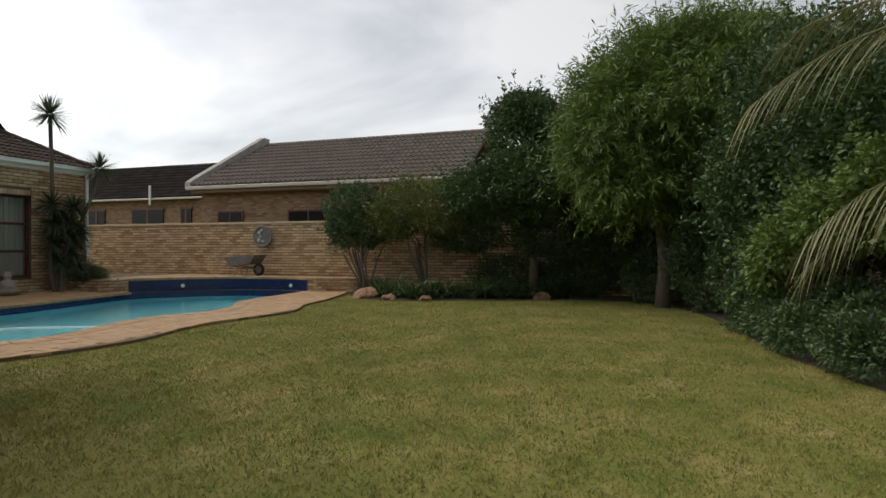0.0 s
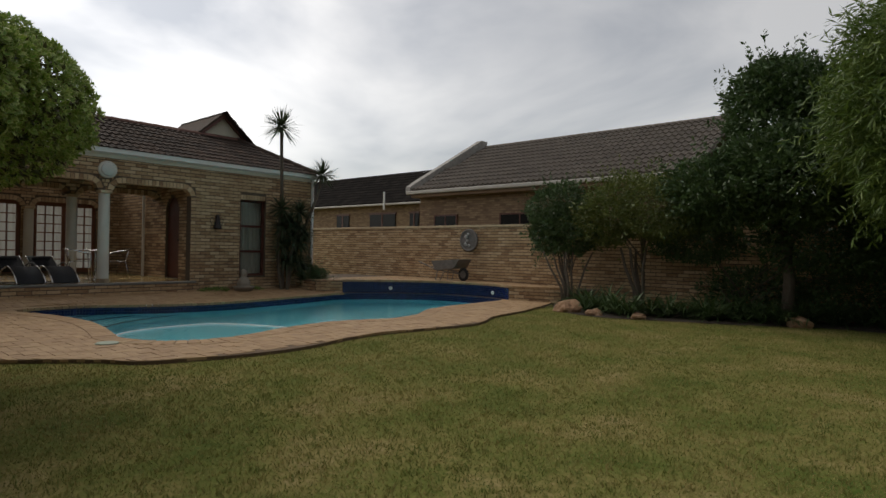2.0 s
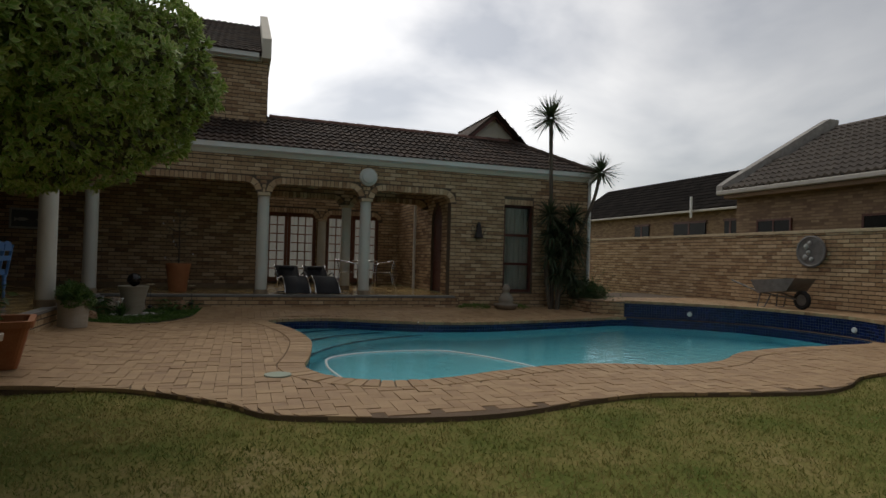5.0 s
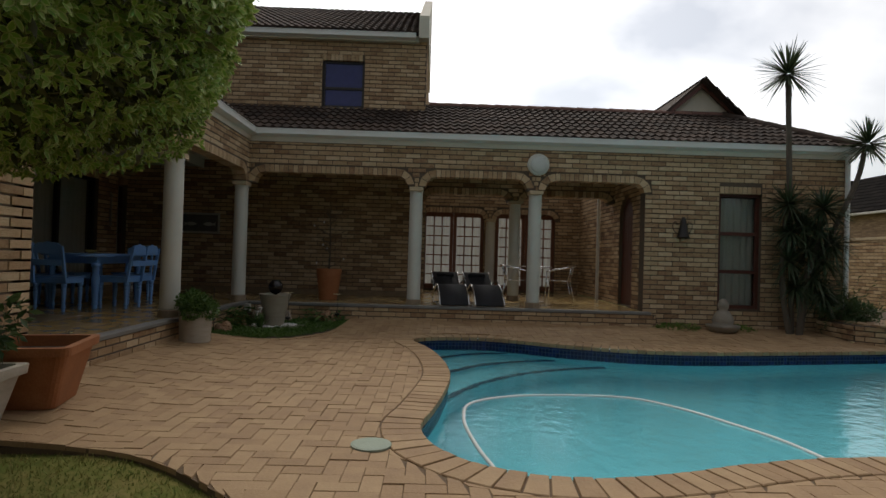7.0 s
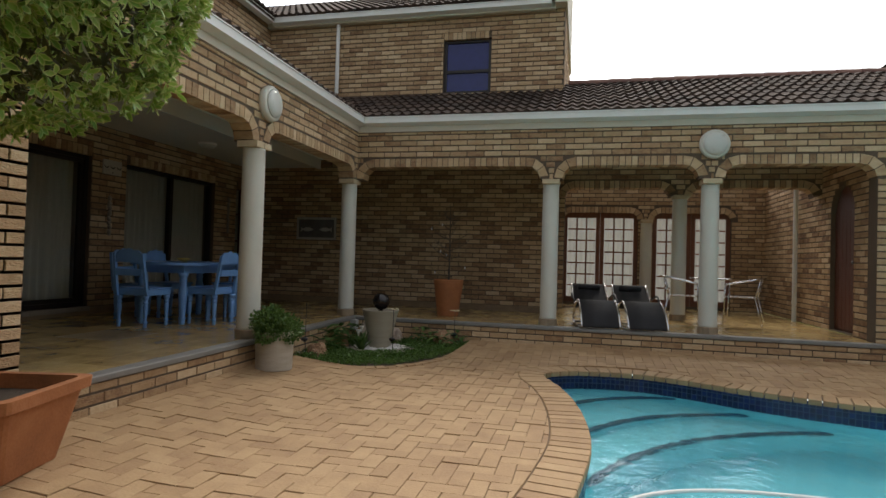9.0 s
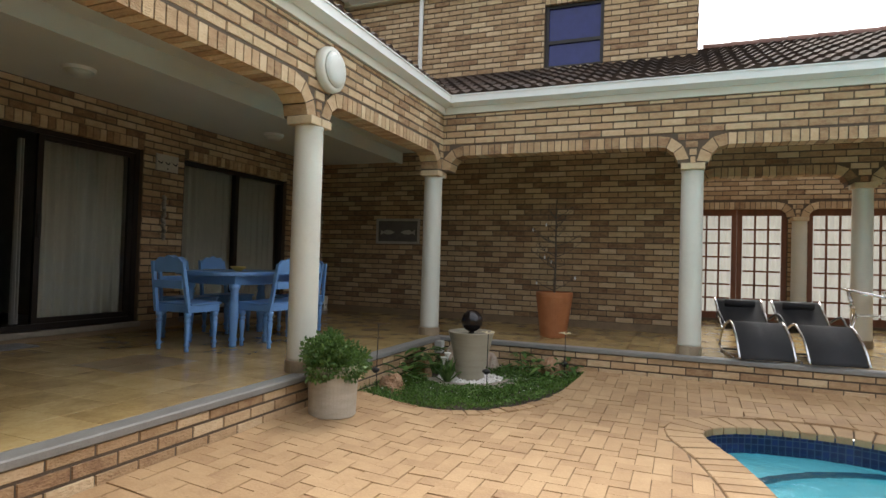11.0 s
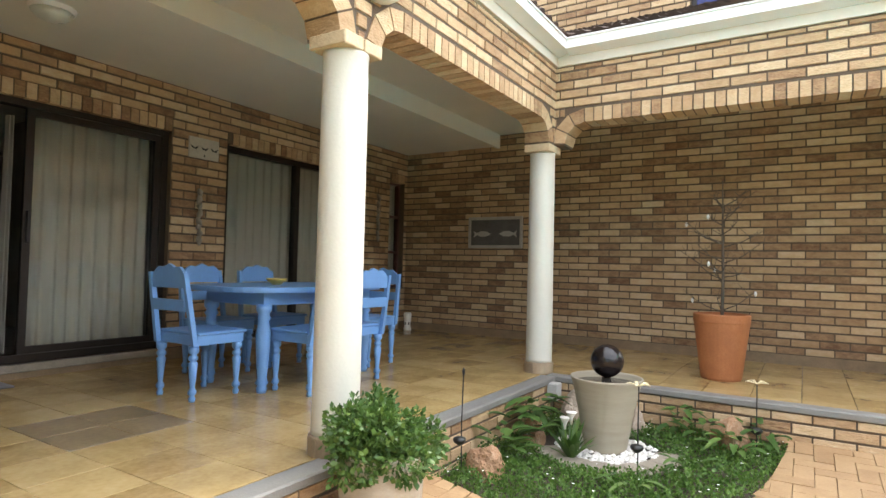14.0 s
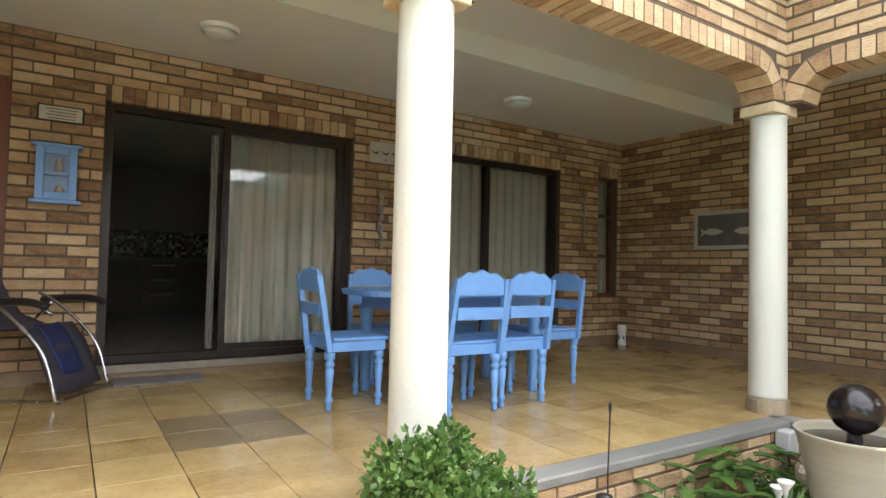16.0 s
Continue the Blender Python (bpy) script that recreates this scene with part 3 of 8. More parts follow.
# ground: one sheet to the horizon, left open where the pool is sunk
bm = bmesh.new()
hole = [(-14.2, 4.8), (-8.2, 4.8), (-8.2, 14.9), (-14.2, 14.9)]
outer = [(-400, -400), (400, -400), (400, 400), (-400, 400)]
GZ = -0.045
hv = [bm.verts.new((x, y, GZ)) for x, y in hole]
ov = [bm.verts.new((x, y, GZ)) for x, y in outer]
for i in range(4):
    bm.faces.new((ov[i], ov[(i + 1) % 4], hv[(i + 1) % 4], hv[i]))
ground = tagged(part("ground", bm, M_GRASS), "green and straw-coloured mown lawn sloping to the paving", "lawn", kind="structure")

# paving bed with the pool cut out of it, edged against the lawn
bm = bmesh.new()
outline = [Vector((p.x, p.y, 0)) for p in lawn_edge] + [Vector((-8.8, 15.5, 0)), Vector((-16.2, 15.5, 0)), Vector((-16.2, -3.0, 0))]
bed_z = -0.007
loops = []
for poly in (outline, pool_edge):
    vs = [bm.verts.new((p.x, p.y, bed_z)) for p in poly]
    loops += [bm.edges.new((vs[i - 1], vs[i])) for i in range(len(vs))]
bmesh.ops.triangle_fill(bm, use_beauty=True, edges=loops)
for f in list(bm.faces):
    c = f.calc_center_median()
    if inside(c, pool_edge) or not inside(c, outline):
        bm.faces.remove(f)
for p, q in zip(lawn_edge, lawn_edge[1:]):
    vs = [bm.verts.new((a.x, a.y, z)) for a, z in ((p, bed_z), (q, bed_z), (q, -0.12), (p, -0.12))]
    bm.faces.new(vs)
paving = tagged(part("paving", bm, M_SAND), "tan clay brick paving round the pool", "paving", kind="structure")

# pool basin: walls, floor, mosaic band and water
WATER_Z, POOL_FLOOR = -0.17, -1.25
bm = bmesh.new()
top = [bm.verts.new((p.x, p.y, -0.02)) for p in pool_edge]
bot = [bm.verts.new((p.x, p.y, POOL_FLOOR)) for p in pool_edge]
for i in range(len(top)):
    bm.faces.new((top[i - 1], top[i], bot[i], bot[i - 1]))
bm.faces.new(bot)
pool = tagged(part("pool_basin", bm, M_POOL), "free-form swimming pool lined with pale blue plaster", "pool", kind="structure")
loop = [(p.x, p.y, WATER_Z) for p in pool_edge]
if sum(a[0] * b[1] - b[0] * a[1] for a, b in zip(loop, loop[1:] + loop[:1])) < 0:
    loop.reverse()
water = mesh_ob("water", loop, [tuple(range(len(loop)))], M_WATER)
tagged(water, "clear turquoise pool water with small ripples", "water", kind="structure")
water.visible_shadow = False

# ---- walls ----
def facade(name, label, origin, along, out, length, w0, w1, thick, openings, material, mortar, singles=None, **kw):
    P = plane_of(origin, along, out)
    core = wall_core(name, P, length, w0, w1, thick, openings, mortar, label)
    WALLS.append((core, P, length, w0, w1, openings, material, singles, kw))
    return core


WALLS = []
COL_B, COL_C, PIER_R = 5.15, 7.21, 9.10
SPRING, HEAD = 2.355, 2.55
LOW0 = SPRING - 29 * COURSE
# long veranda front: u runs along +y from the corner; band over the columns, then the solid end
y0 = 2.2
band_a = [Arch(0.17, COL_B - y0 - 0.15, SPRING, HEAD, 0.185), Arch(COL_B - y0 + 0.15, COL_C - y0 - 0.15, SPRING, HEAD, 0.185), Arch(COL_C - y0 + 0.15, PIER_R - y0, SPRING, HEAD, 0.185), Arch(8.20, 8.94, SPRING, 2.42, 0)]
facade("wall_west", "yellow face-brick veranda front with rounded openings over columns", (FX, y0, 0), (0, 1, 0), (1, 0, 0), 10.48, SPRING, WALL_TOP, 0.22, band_a, M_BRICK, M_MORTAR, lambda u, w: u < 7)
facade("wall_west_end", "yellow face-brick wall end with a tall window", (FX, PIER_R, 0), (0, 1, 0), (1, 0, 0), 12.68 - PIER_R, LOW0, SPRING, 0.22, [Arch(1.30, 2.04, 0.42, SPRING, 0, soldiers=False)], M_BRICK, M_MORTAR, lambda u, w: u < 1.3)
# dining wing front: u runs along +x from the corner
band_b = [Arch(0.15, 2.54, SPRING, HEAD, 0.185), Arch(2.84, 5.28, SPRING, HEAD, 0.185)]
facade("wall_south_front", "yellow face-brick wing front with rounded openings over columns", (FX, FY, 0), (1, 0, 0), (0, 1, 0), 11.0, SPRING, WALL_TOP, 0.22, band_b, M_BRICK, M_MORTAR, lambda u, w: u < 6)
facade("wall_south_pier", "yellow face-brick pier closing the dining veranda", (-10.06, FY, 0), (1, 0, 0), (0, 1, 0), 5.70, LOW0, SPRING, 0.22, [], M_BRICK, M_MORTAR, lambda u, w: u < 1.2)
facade("wall_pier_return", "face-brick return of the pier", (-10.06, FY - 0.22, 0), (0, 1, 0), (-1, 0, 0), 0.22, VF, CEIL, 0.2, [], M_BRICK, M_MORTAR)
# back wall of the long veranda and door wall of the dining veranda
facade("wall_back", "dark weathered face-brick back wall of the veranda", (BWX, DY, 0), (0, 1, 0), (1, 0, 0), 6.09, VF + 0.1, 3.03, 0.22, [], M_BRICK_DK, M_MORTAR_DK, lambda u, w: 1.0 < u < 4.2)
DOORS = [Arch(3.76, 5.79, VF + 0.11, 2.45, 0), Arch(1.08, 3.15, VF + 0.11, 2.45, 0), Arch(0.07, 0.42, 0.93, 2.45, 0), Arch(6.37, 7.17, VF + 0.02, 2.52, 0)]
facade("wall_doors", "yellow-brown face-brick wall with glass sliding doors", (BX - 0.24, DY, 0), (1, 0, 0), (0, 1, 0), 7.75, VF + 0.1, CEIL, 0.22, [Arch(a.u0 + 0.0, a.u1 + 0.0, a.w0, a.w1, 0) for a in DOORS], M_BRICK_DK, M_MORTAR_DK, lambda u, w: u > 5.4 or 3.1 < u < 3.9)
facade("wall_dining_end", "face-brick end wall of the dining veranda", (-9.69, DY, 0), (0, 1, 0), (-1, 0, 0), 2.9, VF, 3.03, 0.2, [], M_BRICK_DK, M_MORTAR_DK)
# inner court behind the long veranda
CX = -20.0
facade("wall_court_back", "yellow face-brick court wall with glazed doors", (CX, 4.6, 0), (0, 1, 0), (1, 0, 0), 5.2, VF, 2.95, 0.22, [Arch(0.60, 2.13, VF + 0.05, 2.31, 0.16), Arch(2.43, 3.93, VF + 0.05, 2.31, 0.16)], M_BRICK, M_MORTAR)
facade("wall_court_side", "yellow face-brick court side wall", (BX - 2.84, 9.15, 0), (1, 0, 0), (0, -1, 0), 1.35, VF, 3.1, 0.22, [], M_BRICK, M_MORTAR)
facade("wall_court_south", "face-brick court wall behind the back wall", (CX, 4.95, 0), (1, 0, 0), (0, 1, 0), 2.48, VF, 3.6, 0.22, [], M_BRICK, M_MORTAR)
facade("wall_arched_door", "face-brick wall with an arched wooden door", (-18.65, 9.15, 0), (1, 0, 0), (0, -1, 0), 3.07, VF, 3.03, 0.22, [Arch(1.81, 2.57, VF + 0.02, 2.41, 0.375, soldiers=False)], M_BRICK_DK, M_MORTAR_DK)
facade("wall_inner_arcade", "face-brick inner arcade of the veranda", (BX, 5.17, 0), (0, 1, 0), (1, 0, 0), 3.98, SPRING, 3.03, 0.22, [Arch(0.12, 1.78, SPRING, 2.47, 0.16), Arch(2.10, 3.86, SPRING, 2.47, 0.16)], M_BRICK_DK, M_MORTAR_DK)
# upper storey
facade("wall_upper_west", "yellow face-brick upper storey with a dark blue window", (BX, -0.3, 0), (0, 1, 0), (1, 0, 0), 5.52, 3.9, 5.58, 0.22, [Arch(3.42, 4.27, 4.14, 5.10, 0)], M_BRICK, M_MORTAR, lambda u, w: u > 2)
facade("wall_upper_south", "yellow face-brick upper storey over the dining veranda", (BX, -0.3, 0), (1, 0, 0), (0, 1, 0), 9.0, 4.0, 5.58, 0.22, [], M_BRICK, M_MORTAR)
facade("wall_upper_gable", "face-brick gable end of the upper storey", (BX - 0.24, 5.22, 0), (-1, 0, 0), (0, 1, 0), 6.0, 3.9, 5.58, 0.22, [], M_BRICK, M_MORTAR)
facade("wall_end_north", "face-brick north end of the house", (FX - 0.22, 12.68, 0), (-1, 0, 0), (0, 1, 0), 6.0, 0, WALL_TOP, 0.22, [], M_BRICK, M_MORTAR)

# boundary wall, turned slightly off the house
BW0, BW1 = Vector((-21.0, 15.95, 0)), Vector((3.6, 15.85, 0))
bw_dir = (BW1 - BW0).normalized()
facade("wall_boundary", "yellow face-brick garden boundary wall", BW0, bw_dir, (bw_dir.y, -bw_dir.x, 0), (BW1 - BW0).length, -0.06, 1.88, 0.24, [], M_BRICK, M_MORTAR, lambda u, w: 6.5 < u < 11 and w > 0.4)
facade("wall_boundary_east", "garden boundary wall behind the shrubs", (3.4, 15.8, 0), (0, -1, 0), (-1, 0, 0), 30.0, -0.06, 1.88, 0.24, [], M_BRICK, M_MORTAR)

# veranda slabs: floor body, nosing and skirting
bm = bmesh.new()
box(bm, (CX, 2.0, 0.0), (FX + 0.12, 9.15, VF - 0.022))
box(bm, (BWX - 0.1, DY - 6, 0.0), (-9.7, 2.0, VF - 0.022))
box(bm, (FX + 0.12, 2.0, 0.0), (-9.7, FY + 0.08, VF - 0.022))
floor = tagged(part("floor", bm, M_GROUT), "glossy yellow-brown tiled veranda floor", "floor", kind="structure")
facade("step_west", "face-brick veranda step", (FX + 0.135, FY + 0.09, 0), (0, 1, 0), (1, 0, 0), PIER_R - FY + 0.1, -0.03, VF - 0.045, 0.1, [], M_BRICK, M_MORTAR, lambda u, w: True)
facade("step_south", "face-brick veranda step", (FX + 0.24, FY + 0.09, 0), (1, 0, 0), (0, 1, 0), 5.3, -0.03, VF - 0.045, 0.1, [], M_BRICK, M_MORTAR, lambda u, w: True)
bm = bmesh.new()
box(bm, (FX + 0.02, FY + 0.02, VF - 0.045), (FX + 0.16, PIER_R + 0.1, VF + 0.004), 0.008)
tagged(part("nosing_west", bm, M_NOSING), "grey step nosing along the veranda", "trim", kind="structure")
bm = bmesh.new()
box(bm, (FX + 0.165, FY - 0.02, VF - 0.045), (-9.8, FY + 0.115, VF + 0.004), 0.008)
tagged(part("nosing_south", bm, M_NOSING), "grey step nosing along the dining veranda", "trim", kind="structure")
bm = bmesh.new()
box(bm, (BWX - 0.05, DY, VF), (BWX + 0.012, 5.17, VF + 0.1))
box(bm, (BWX + 0.012, DY - 0.2, VF - 0.01), (-9.72, DY + 0.012, VF + 0.1))
tagged(part("baseboard", bm, plain("brown_tile_skirting", (0.24, 0.165, 0.095), 0.6, var=0.25, scale=6)), "tile skirting along the veranda walls", "trim", kind="structure")

# ceilings: low over the dining end, a step up along the fronts
HIGH = 3.035
bm = bmesh.new()
box(bm, (BWX - 0.2, DY - 0.3, CEIL), (-9.5, 0.68, CEIL + 0.05))
box(bm, (BWX + 0.012, 0.68, CEIL - 0.03), (-9.72, 0.72, HIGH + 0.01))
box(bm, (BWX - 0.2, 0.60, HIGH), (-9.5, 2.05, HIGH + 0.02))
box(bm, (BWX - 0.2, 2.05, HIGH), (FX - 0.2, 9.2, HIGH + 0.02))
tagged(part("ceiling", bm, M_CEIL), "plain off-white veranda ceiling stepping up to the front", "ceiling", kind="structure")

# fascia, gutters
def gutter(name, a, b, out, z=3.14, size=0.11):
    a, b, o = Vector(a), Vector(b), Vector(out)
    prof = [(0, 0.0), (0.015, 0.0), (size, 0.03), (size, size), (size + 0.012, size), (size + 0.012, size + 0.012), (size - 0.012, size + 0.012), (size - 0.012, 0.04), (0, 0.015)]
    bm = bmesh.new()
    ra = [bm.verts.new(a + o * d + Vector((0, 0, z + h))) for d, h in prof]
    rb = [bm.verts.new(b + o * d + Vector((0, 0, z + h))) for d, h in prof]
    for i in range(len(prof)):
        j = (i + 1) % len(prof)
        bm.faces.new((ra[i], ra[j], rb[j], rb[i]))
    bm.faces.new(ra[::-1])
    bm.faces.new(rb)
    return tagged(part(name, bm, M_GUTTER), "white painted roof gutter", "gutter", kind="structure")


bm = bmesh.new()
box(bm, (FX - 0.2, y0, WALL_TOP), (FX + 0.03, 12.70, 3.22))
box(bm, (FX + 0.03, FY - 0.2, WALL_TOP), (-4.4, FY + 0.03, 3.22))
tagged(part("fascia", bm, M_PLASTER), "cream plastered fascia under the eaves", "trim", kind="structure")
gutter("gutter_west", (FX + 0.032, FY + 0.14, 0), (FX + 0.032, 12.78, 0), (1, 0, 0))
gutter("gutter_south", (FX + 0.032, FY + 0.032, 0), (-4.4, FY + 0.032, 0), (0, 1, 0))

# ---- columns ----
M_BRICKPALE = plain("pale_yellow_brick", (0.52, 0.41, 0.26), 0.85, var=0.15, scale=8, fine=60, bump=0.5)

M_PLINTH = plain("worn_tan_plinth_tile", (0.29, 0.22, 0.145), 0.6, var=0.3, scale=14, fine=70, pieces=0.4)


def column(x, y, z0, z1, name="column", fat=1.0):
    c = thing(name, "round cream-painted column on a tiled plinth", "column", (x, y, z0), group="veranda columns")
    shaft = lathe(bmesh.new(), [(r * fat, z) for r, z in ((0.115, 0.095), (0.115, 0.12), (0.114, 0.6), (0.112, z1 - z0 - 0.3), (0.110, z1 - z0 - 0.09), (0.113, z1 - z0 - 0.085), (0.113, z1 - z0 - 0.071))], 28)
    base = lathe(bmesh.new(), [(0.128 * fat, 0), (0.128 * fat, 0.088), (0.124 * fat, 0.095)], 20)
    part("shaft", shaft, M_COLUMN, c, smooth=True)
    part("plinth", base, M_PLINTH, c, "grey-brown tiled plinth")
    for k in range(8):
        a = (k + 0.5) * math.pi / 4
        part("plinth_tile", prism(bmesh.new(), [(0.129 * fat * math.cos(a + q), 0.129 * fat * math.sin(a + q), 0.004) for q in (-0.37, -0.12, 0.12, 0.37)] + [(0.120 * fat * math.cos(a + q), 0.120 * fat * math.sin(a + q), 0.004) for q in (0.37, -0.37)], (0, 0, 0.080)), M_PLINTH, c)
    for sx in (-1, 1):
        part("capital_brick", bx((min(0.004 * sx, 0.142 * sx), -0.118, z1 - z0 - 0.07), (max(0.004 * sx, 0.142 * sx), 0.118, z1 - z0 - 0.004), 0.005), M_BRICKPALE, c, "pale yellow brick capital")
    return c


for x, y in ((FX + 0.03, 2.18), (FX - 0.07, COL_B), (FX - 0.07, COL_C)):
    column(x, y, VF, SPRING)
column(-12.60, 2.25, VF, SPRING, fat=1.02)
column(BX - 0.1, 7.12, VF, SPRING, "inner_column")

# ---- roofs of the house ----
def slab(name, pts, down, material, label):
    bm = prism(bmesh.new(), pts, (0, 0, -down))
    return tagged(part(name, bm, material), label, "roof", kind="structure")


EAVE, PITCH = 3.24, math.tan(radians(24))
ex, ey = FX + 0.10, FY + 0.10
RX = -17.75
RZ = EAVE + (ex - RX) * PITCH
hip_y = 12.75
hip_in = hip_y - (ex - RX) * 0.45
def za(x):
    return EAVE + (ex - x) * PITCH
slope_a = [(ex, ey, EAVE), (ex, hip_y, EAVE), (RX, hip_in, RZ), (RX, ey - (ex - RX), RZ)]
roof_a = slab("roof_west", slope_a, 0.05, M_ROOF, "dark brown concrete-tiled lean-to roof over the veranda")
L = math.hypot(1, PITCH)
def keep_a(u, v):
    d = v / L
    y = ey + u - 3.2
    return y > ey - d - 0.25 and y < hip_y - d * 0.45 + 0.1 and not (d > ex - BX and y < 5.22)
tiled_slope(roof_a, (ex + 0.03, ey - 3.2, EAVE + 0.004), (0, 1, 0), (-1, 0, PITCH), 14, (ex - RX) * L, keep_a, M_ROOF)
cap_row(roof_a, (RX, 5.3, RZ + 0.02), (RX, hip_in, RZ + 0.02), M_ROOF_RED)
cap_row(roof_a, (RX, hip_in, RZ + 0.03), (ex, hip_y, EAVE + 0.05), M_ROOF)
slab("roof_north_hip", [(ex, hip_y, EAVE), (RX - 2.4, hip_y, EAVE), (RX, hip_in, RZ)], 0.05, M_ROOF, "hipped end of the veranda roof")
slab("roof_west_rear", [(RX, 5.3, RZ), (RX, hip_in, RZ), (RX - 0.25, hip_in, RZ - 0.12), (RX - 0.25, 5.3, RZ - 0.12)], 0.05, M_ROOF, "rear edge of the veranda roof")
RY = -0.32
slope_b = [(ex, ey, EAVE), (ex - (ey - RY), RY, EAVE + (ey - RY) * PITCH), (-4.4, RY, EAVE + (ey - RY) * PITCH), (-4.4, ey, EAVE)]
roof_b = slab("roof_south", slope_b, 0.05, M_ROOF, "dark brown concrete-tiled roof over the dining veranda")
def keep_b(u, v):
    d, x = v / L, -4.4 - u
    return x > ex - d - 0.2
tiled_slope(roof_b, (-4.4, ey + 0.03, EAVE + 0.004), (-1, 0, 0), (0, -1, PITCH), 14, (ey - RY) * L, keep_b, M_ROOF)

# upper roof with its gutter and gable parapet
UE = 5.62
upper = slab("roof_upper", [(BX + 0.22, -0.1, UE), (BX + 0.22, 5.05, UE), (BX - 3.6, 5.05, UE + 3.82 * 0.52), (BX - 3.6, -3.9, UE + 3.82 * 0.52)], 0.06, M_ROOF, "dark grey tiled upper roof")
LU = math.hypot(1, 0.52)
tiled_slope(upper, (BX + 0.24, -4.5, UE + 0.004), (0, 1, 0), (-1, 0, 0.52), 9.55, 3.82 * LU, lambda u, v: u - 4.5 > -0.1 - v / LU, M_ROOF, limit=180)
upper_s = slab("roof_upper_south", [(BX + 0.22, -0.1, UE), (-8, -0.1, UE), (-8, -3.9, UE + 3.82 * 0.52), (BX - 3.6, -3.9, UE + 3.82 * 0.52)], 0.06, M_ROOF, "dark grey tiled upper roof")
tiled_slope(upper_s, (-8, -0.08, UE + 0.004), (-1, 0, 0), (0, -1, 0.52), 9, 1.2, lambda u, v: -8 - u > BX + 0.22 - v / LU, M_ROOF, singles=False)
gutter("gutter_upper_west", (BX + 0.12, -0.16, 0), (BX + 0.12, 5.0, 0), (1, 0, 0), UE - 0.12)
gutter("gutter_upper_south", (BX + 0.24, -0.22, 0), (-8, -0.22, 0), (0, 1, 0), UE - 0.12)
bm = bmesh.new()
prism(bm, [(BX + 0.26, 5.06, UE - 0.1), (BX + 0.26, 5.06, UE + 0.34), (BX - 3.6, 5.06, UE + 0.34 + 3.86 * 0.52), (BX - 3.6, 5.06, UE - 0.1)], (0, 0.2, 0))
tagged(part("gable_parapet", bm, M_PLASTER), "cream plastered gable parapet of the upper roof", "parapet", kind="structure")
bm = bmesh.new()
box(bm, (BX + 0.004, -0.3, 5.48), (BX + 0.12, 5.06, 5.62))
tagged(part("eaves_upper", bm, M_PLASTER), "cream eaves board of the upper roof", "trim", kind="structure")

# small gable behind the ridge
gb = thing("gable_roof", "small tiled gable roof with a cream plastered front", "roof", kind="structure")
G0, GA, GW, GX = Vector((-17.8, 11.13, 4.28)), 5.08, 1.15, -17.8
part("gable_front", prism(bmesh.new(), [(GX, 11.13 - GW, 4.0), (GX, 11.13 + GW, 4.0), (GX, 11.13, GA - 0.05)], (-0.12, 0, 0)), M_PLASTER, gb)
gs = (GA - 4.05) / GW
for sgn in (-1, 1):
    part("roof_slope", prism(bmesh.new(), [(GX + 0.135, 11.13, GA + 0.05), (GX + 0.135, 11.13 + sgn * (GW + 0.2), GA + 0.05 - gs * (GW + 0.2)), (GX - 2.6, 11.13 + sgn * (GW + 0.2), GA + 0.05 - gs * (GW + 0.2)), (GX - 2.6, 11.13, GA + 0.05)], (0, 0, -0.11)), M_ROOF, gb)
    tiled_slope(gb, (GX + 0.12 if sgn < 0 else GX - 2.6, 11.13 + sgn * (GW + 0.2), GA - gs * (GW + 0.2) + 0.004), (-1 if sgn < 0 else 1, 0, 0), (0, -sgn, gs), 2.8, math.hypot(1, gs) * (GW + 0.2), lambda u, v: True, M_ROOF, limit=60)
    part("barge_board", prism(bmesh.new(), [(GX + 0.11, 11.13, GA - 0.02), (GX + 0.11, 11.13 + sgn * (GW + 0.2), GA - gs * (GW + 0.2) - 0.02), (GX + 0.11, 11.13 + sgn * (GW + 0.2), GA - gs * (GW + 0.2) - 0.10), (GX + 0.11, 11.13, GA - 0.12)], (0.03, 0, 0)), M_WOODDK, gb)

# ---- neighbouring houses ----
NY, NR, NX = 18.9, 22.5, -6.7
nb = thing("neighbour_house", "brown brick house with a grey-brown tiled roof beyond the wall", "house")
part("wall", bx((-17.35, NY + 0.35, -0.05), (NX - 0.2, 25.8, 3.4)), M_NBWALL, nb)
part("roof", prism(bmesh.new(), [(-17.6, NY, 3.5), (NX, NY, 3.5), (NX, NR, 5.62), (-16.75, NR, 5.62)], (0, 0, -0.08)), M_ROOF_NB, nb)
part("roof_rear", prism(bmesh.new(), [(-17.0, NR, 5.6), (NX, NR, 5.6), (NX, NR + 3.4, 3.5), (-18.0, NR + 3.4, 3.5)], (0, 0, -0.08)), M_ROOF_NB, nb)
ns = (5.6 - 3.5) / (NR - NY)
tiled_slope(nb, (NX - 11.34, NY - 0.02, 3.505), (1, 0, 0), (0, 1, ns), 11.34, math.hypot(1, ns) * (NR - NY), lambda u, v: NX - 11.34 + u > -17.5 + v / math.hypot(1, ns) * 0.26, M_ROOF_NB, wide=0.42, long=0.36, limit=300, lift=0.06, step=0.05)
prism_pts = [(-17.75, NY - 0.08, 3.4), (-16.85, NR, 5.45), (-16.85, NR + 0.1, 5.90), (-16.85, NR - 0.3, 5.90), (-17.7, NY + 0.2, 3.86), (-17.75, NY - 0.08, 3.66)]
part("parapet", prism(bmesh.new(), prism_pts, (0.24, 0, 0)), plain("weathered_plaster", (0.34, 0.32, 0.29), 0.85, var=0.3), nb, "weathered pale plastered gable parapet")
cap_row(nb, (-16.9, NR, 5.63), (NX, NR, 5.63), M_ROOF_NB)
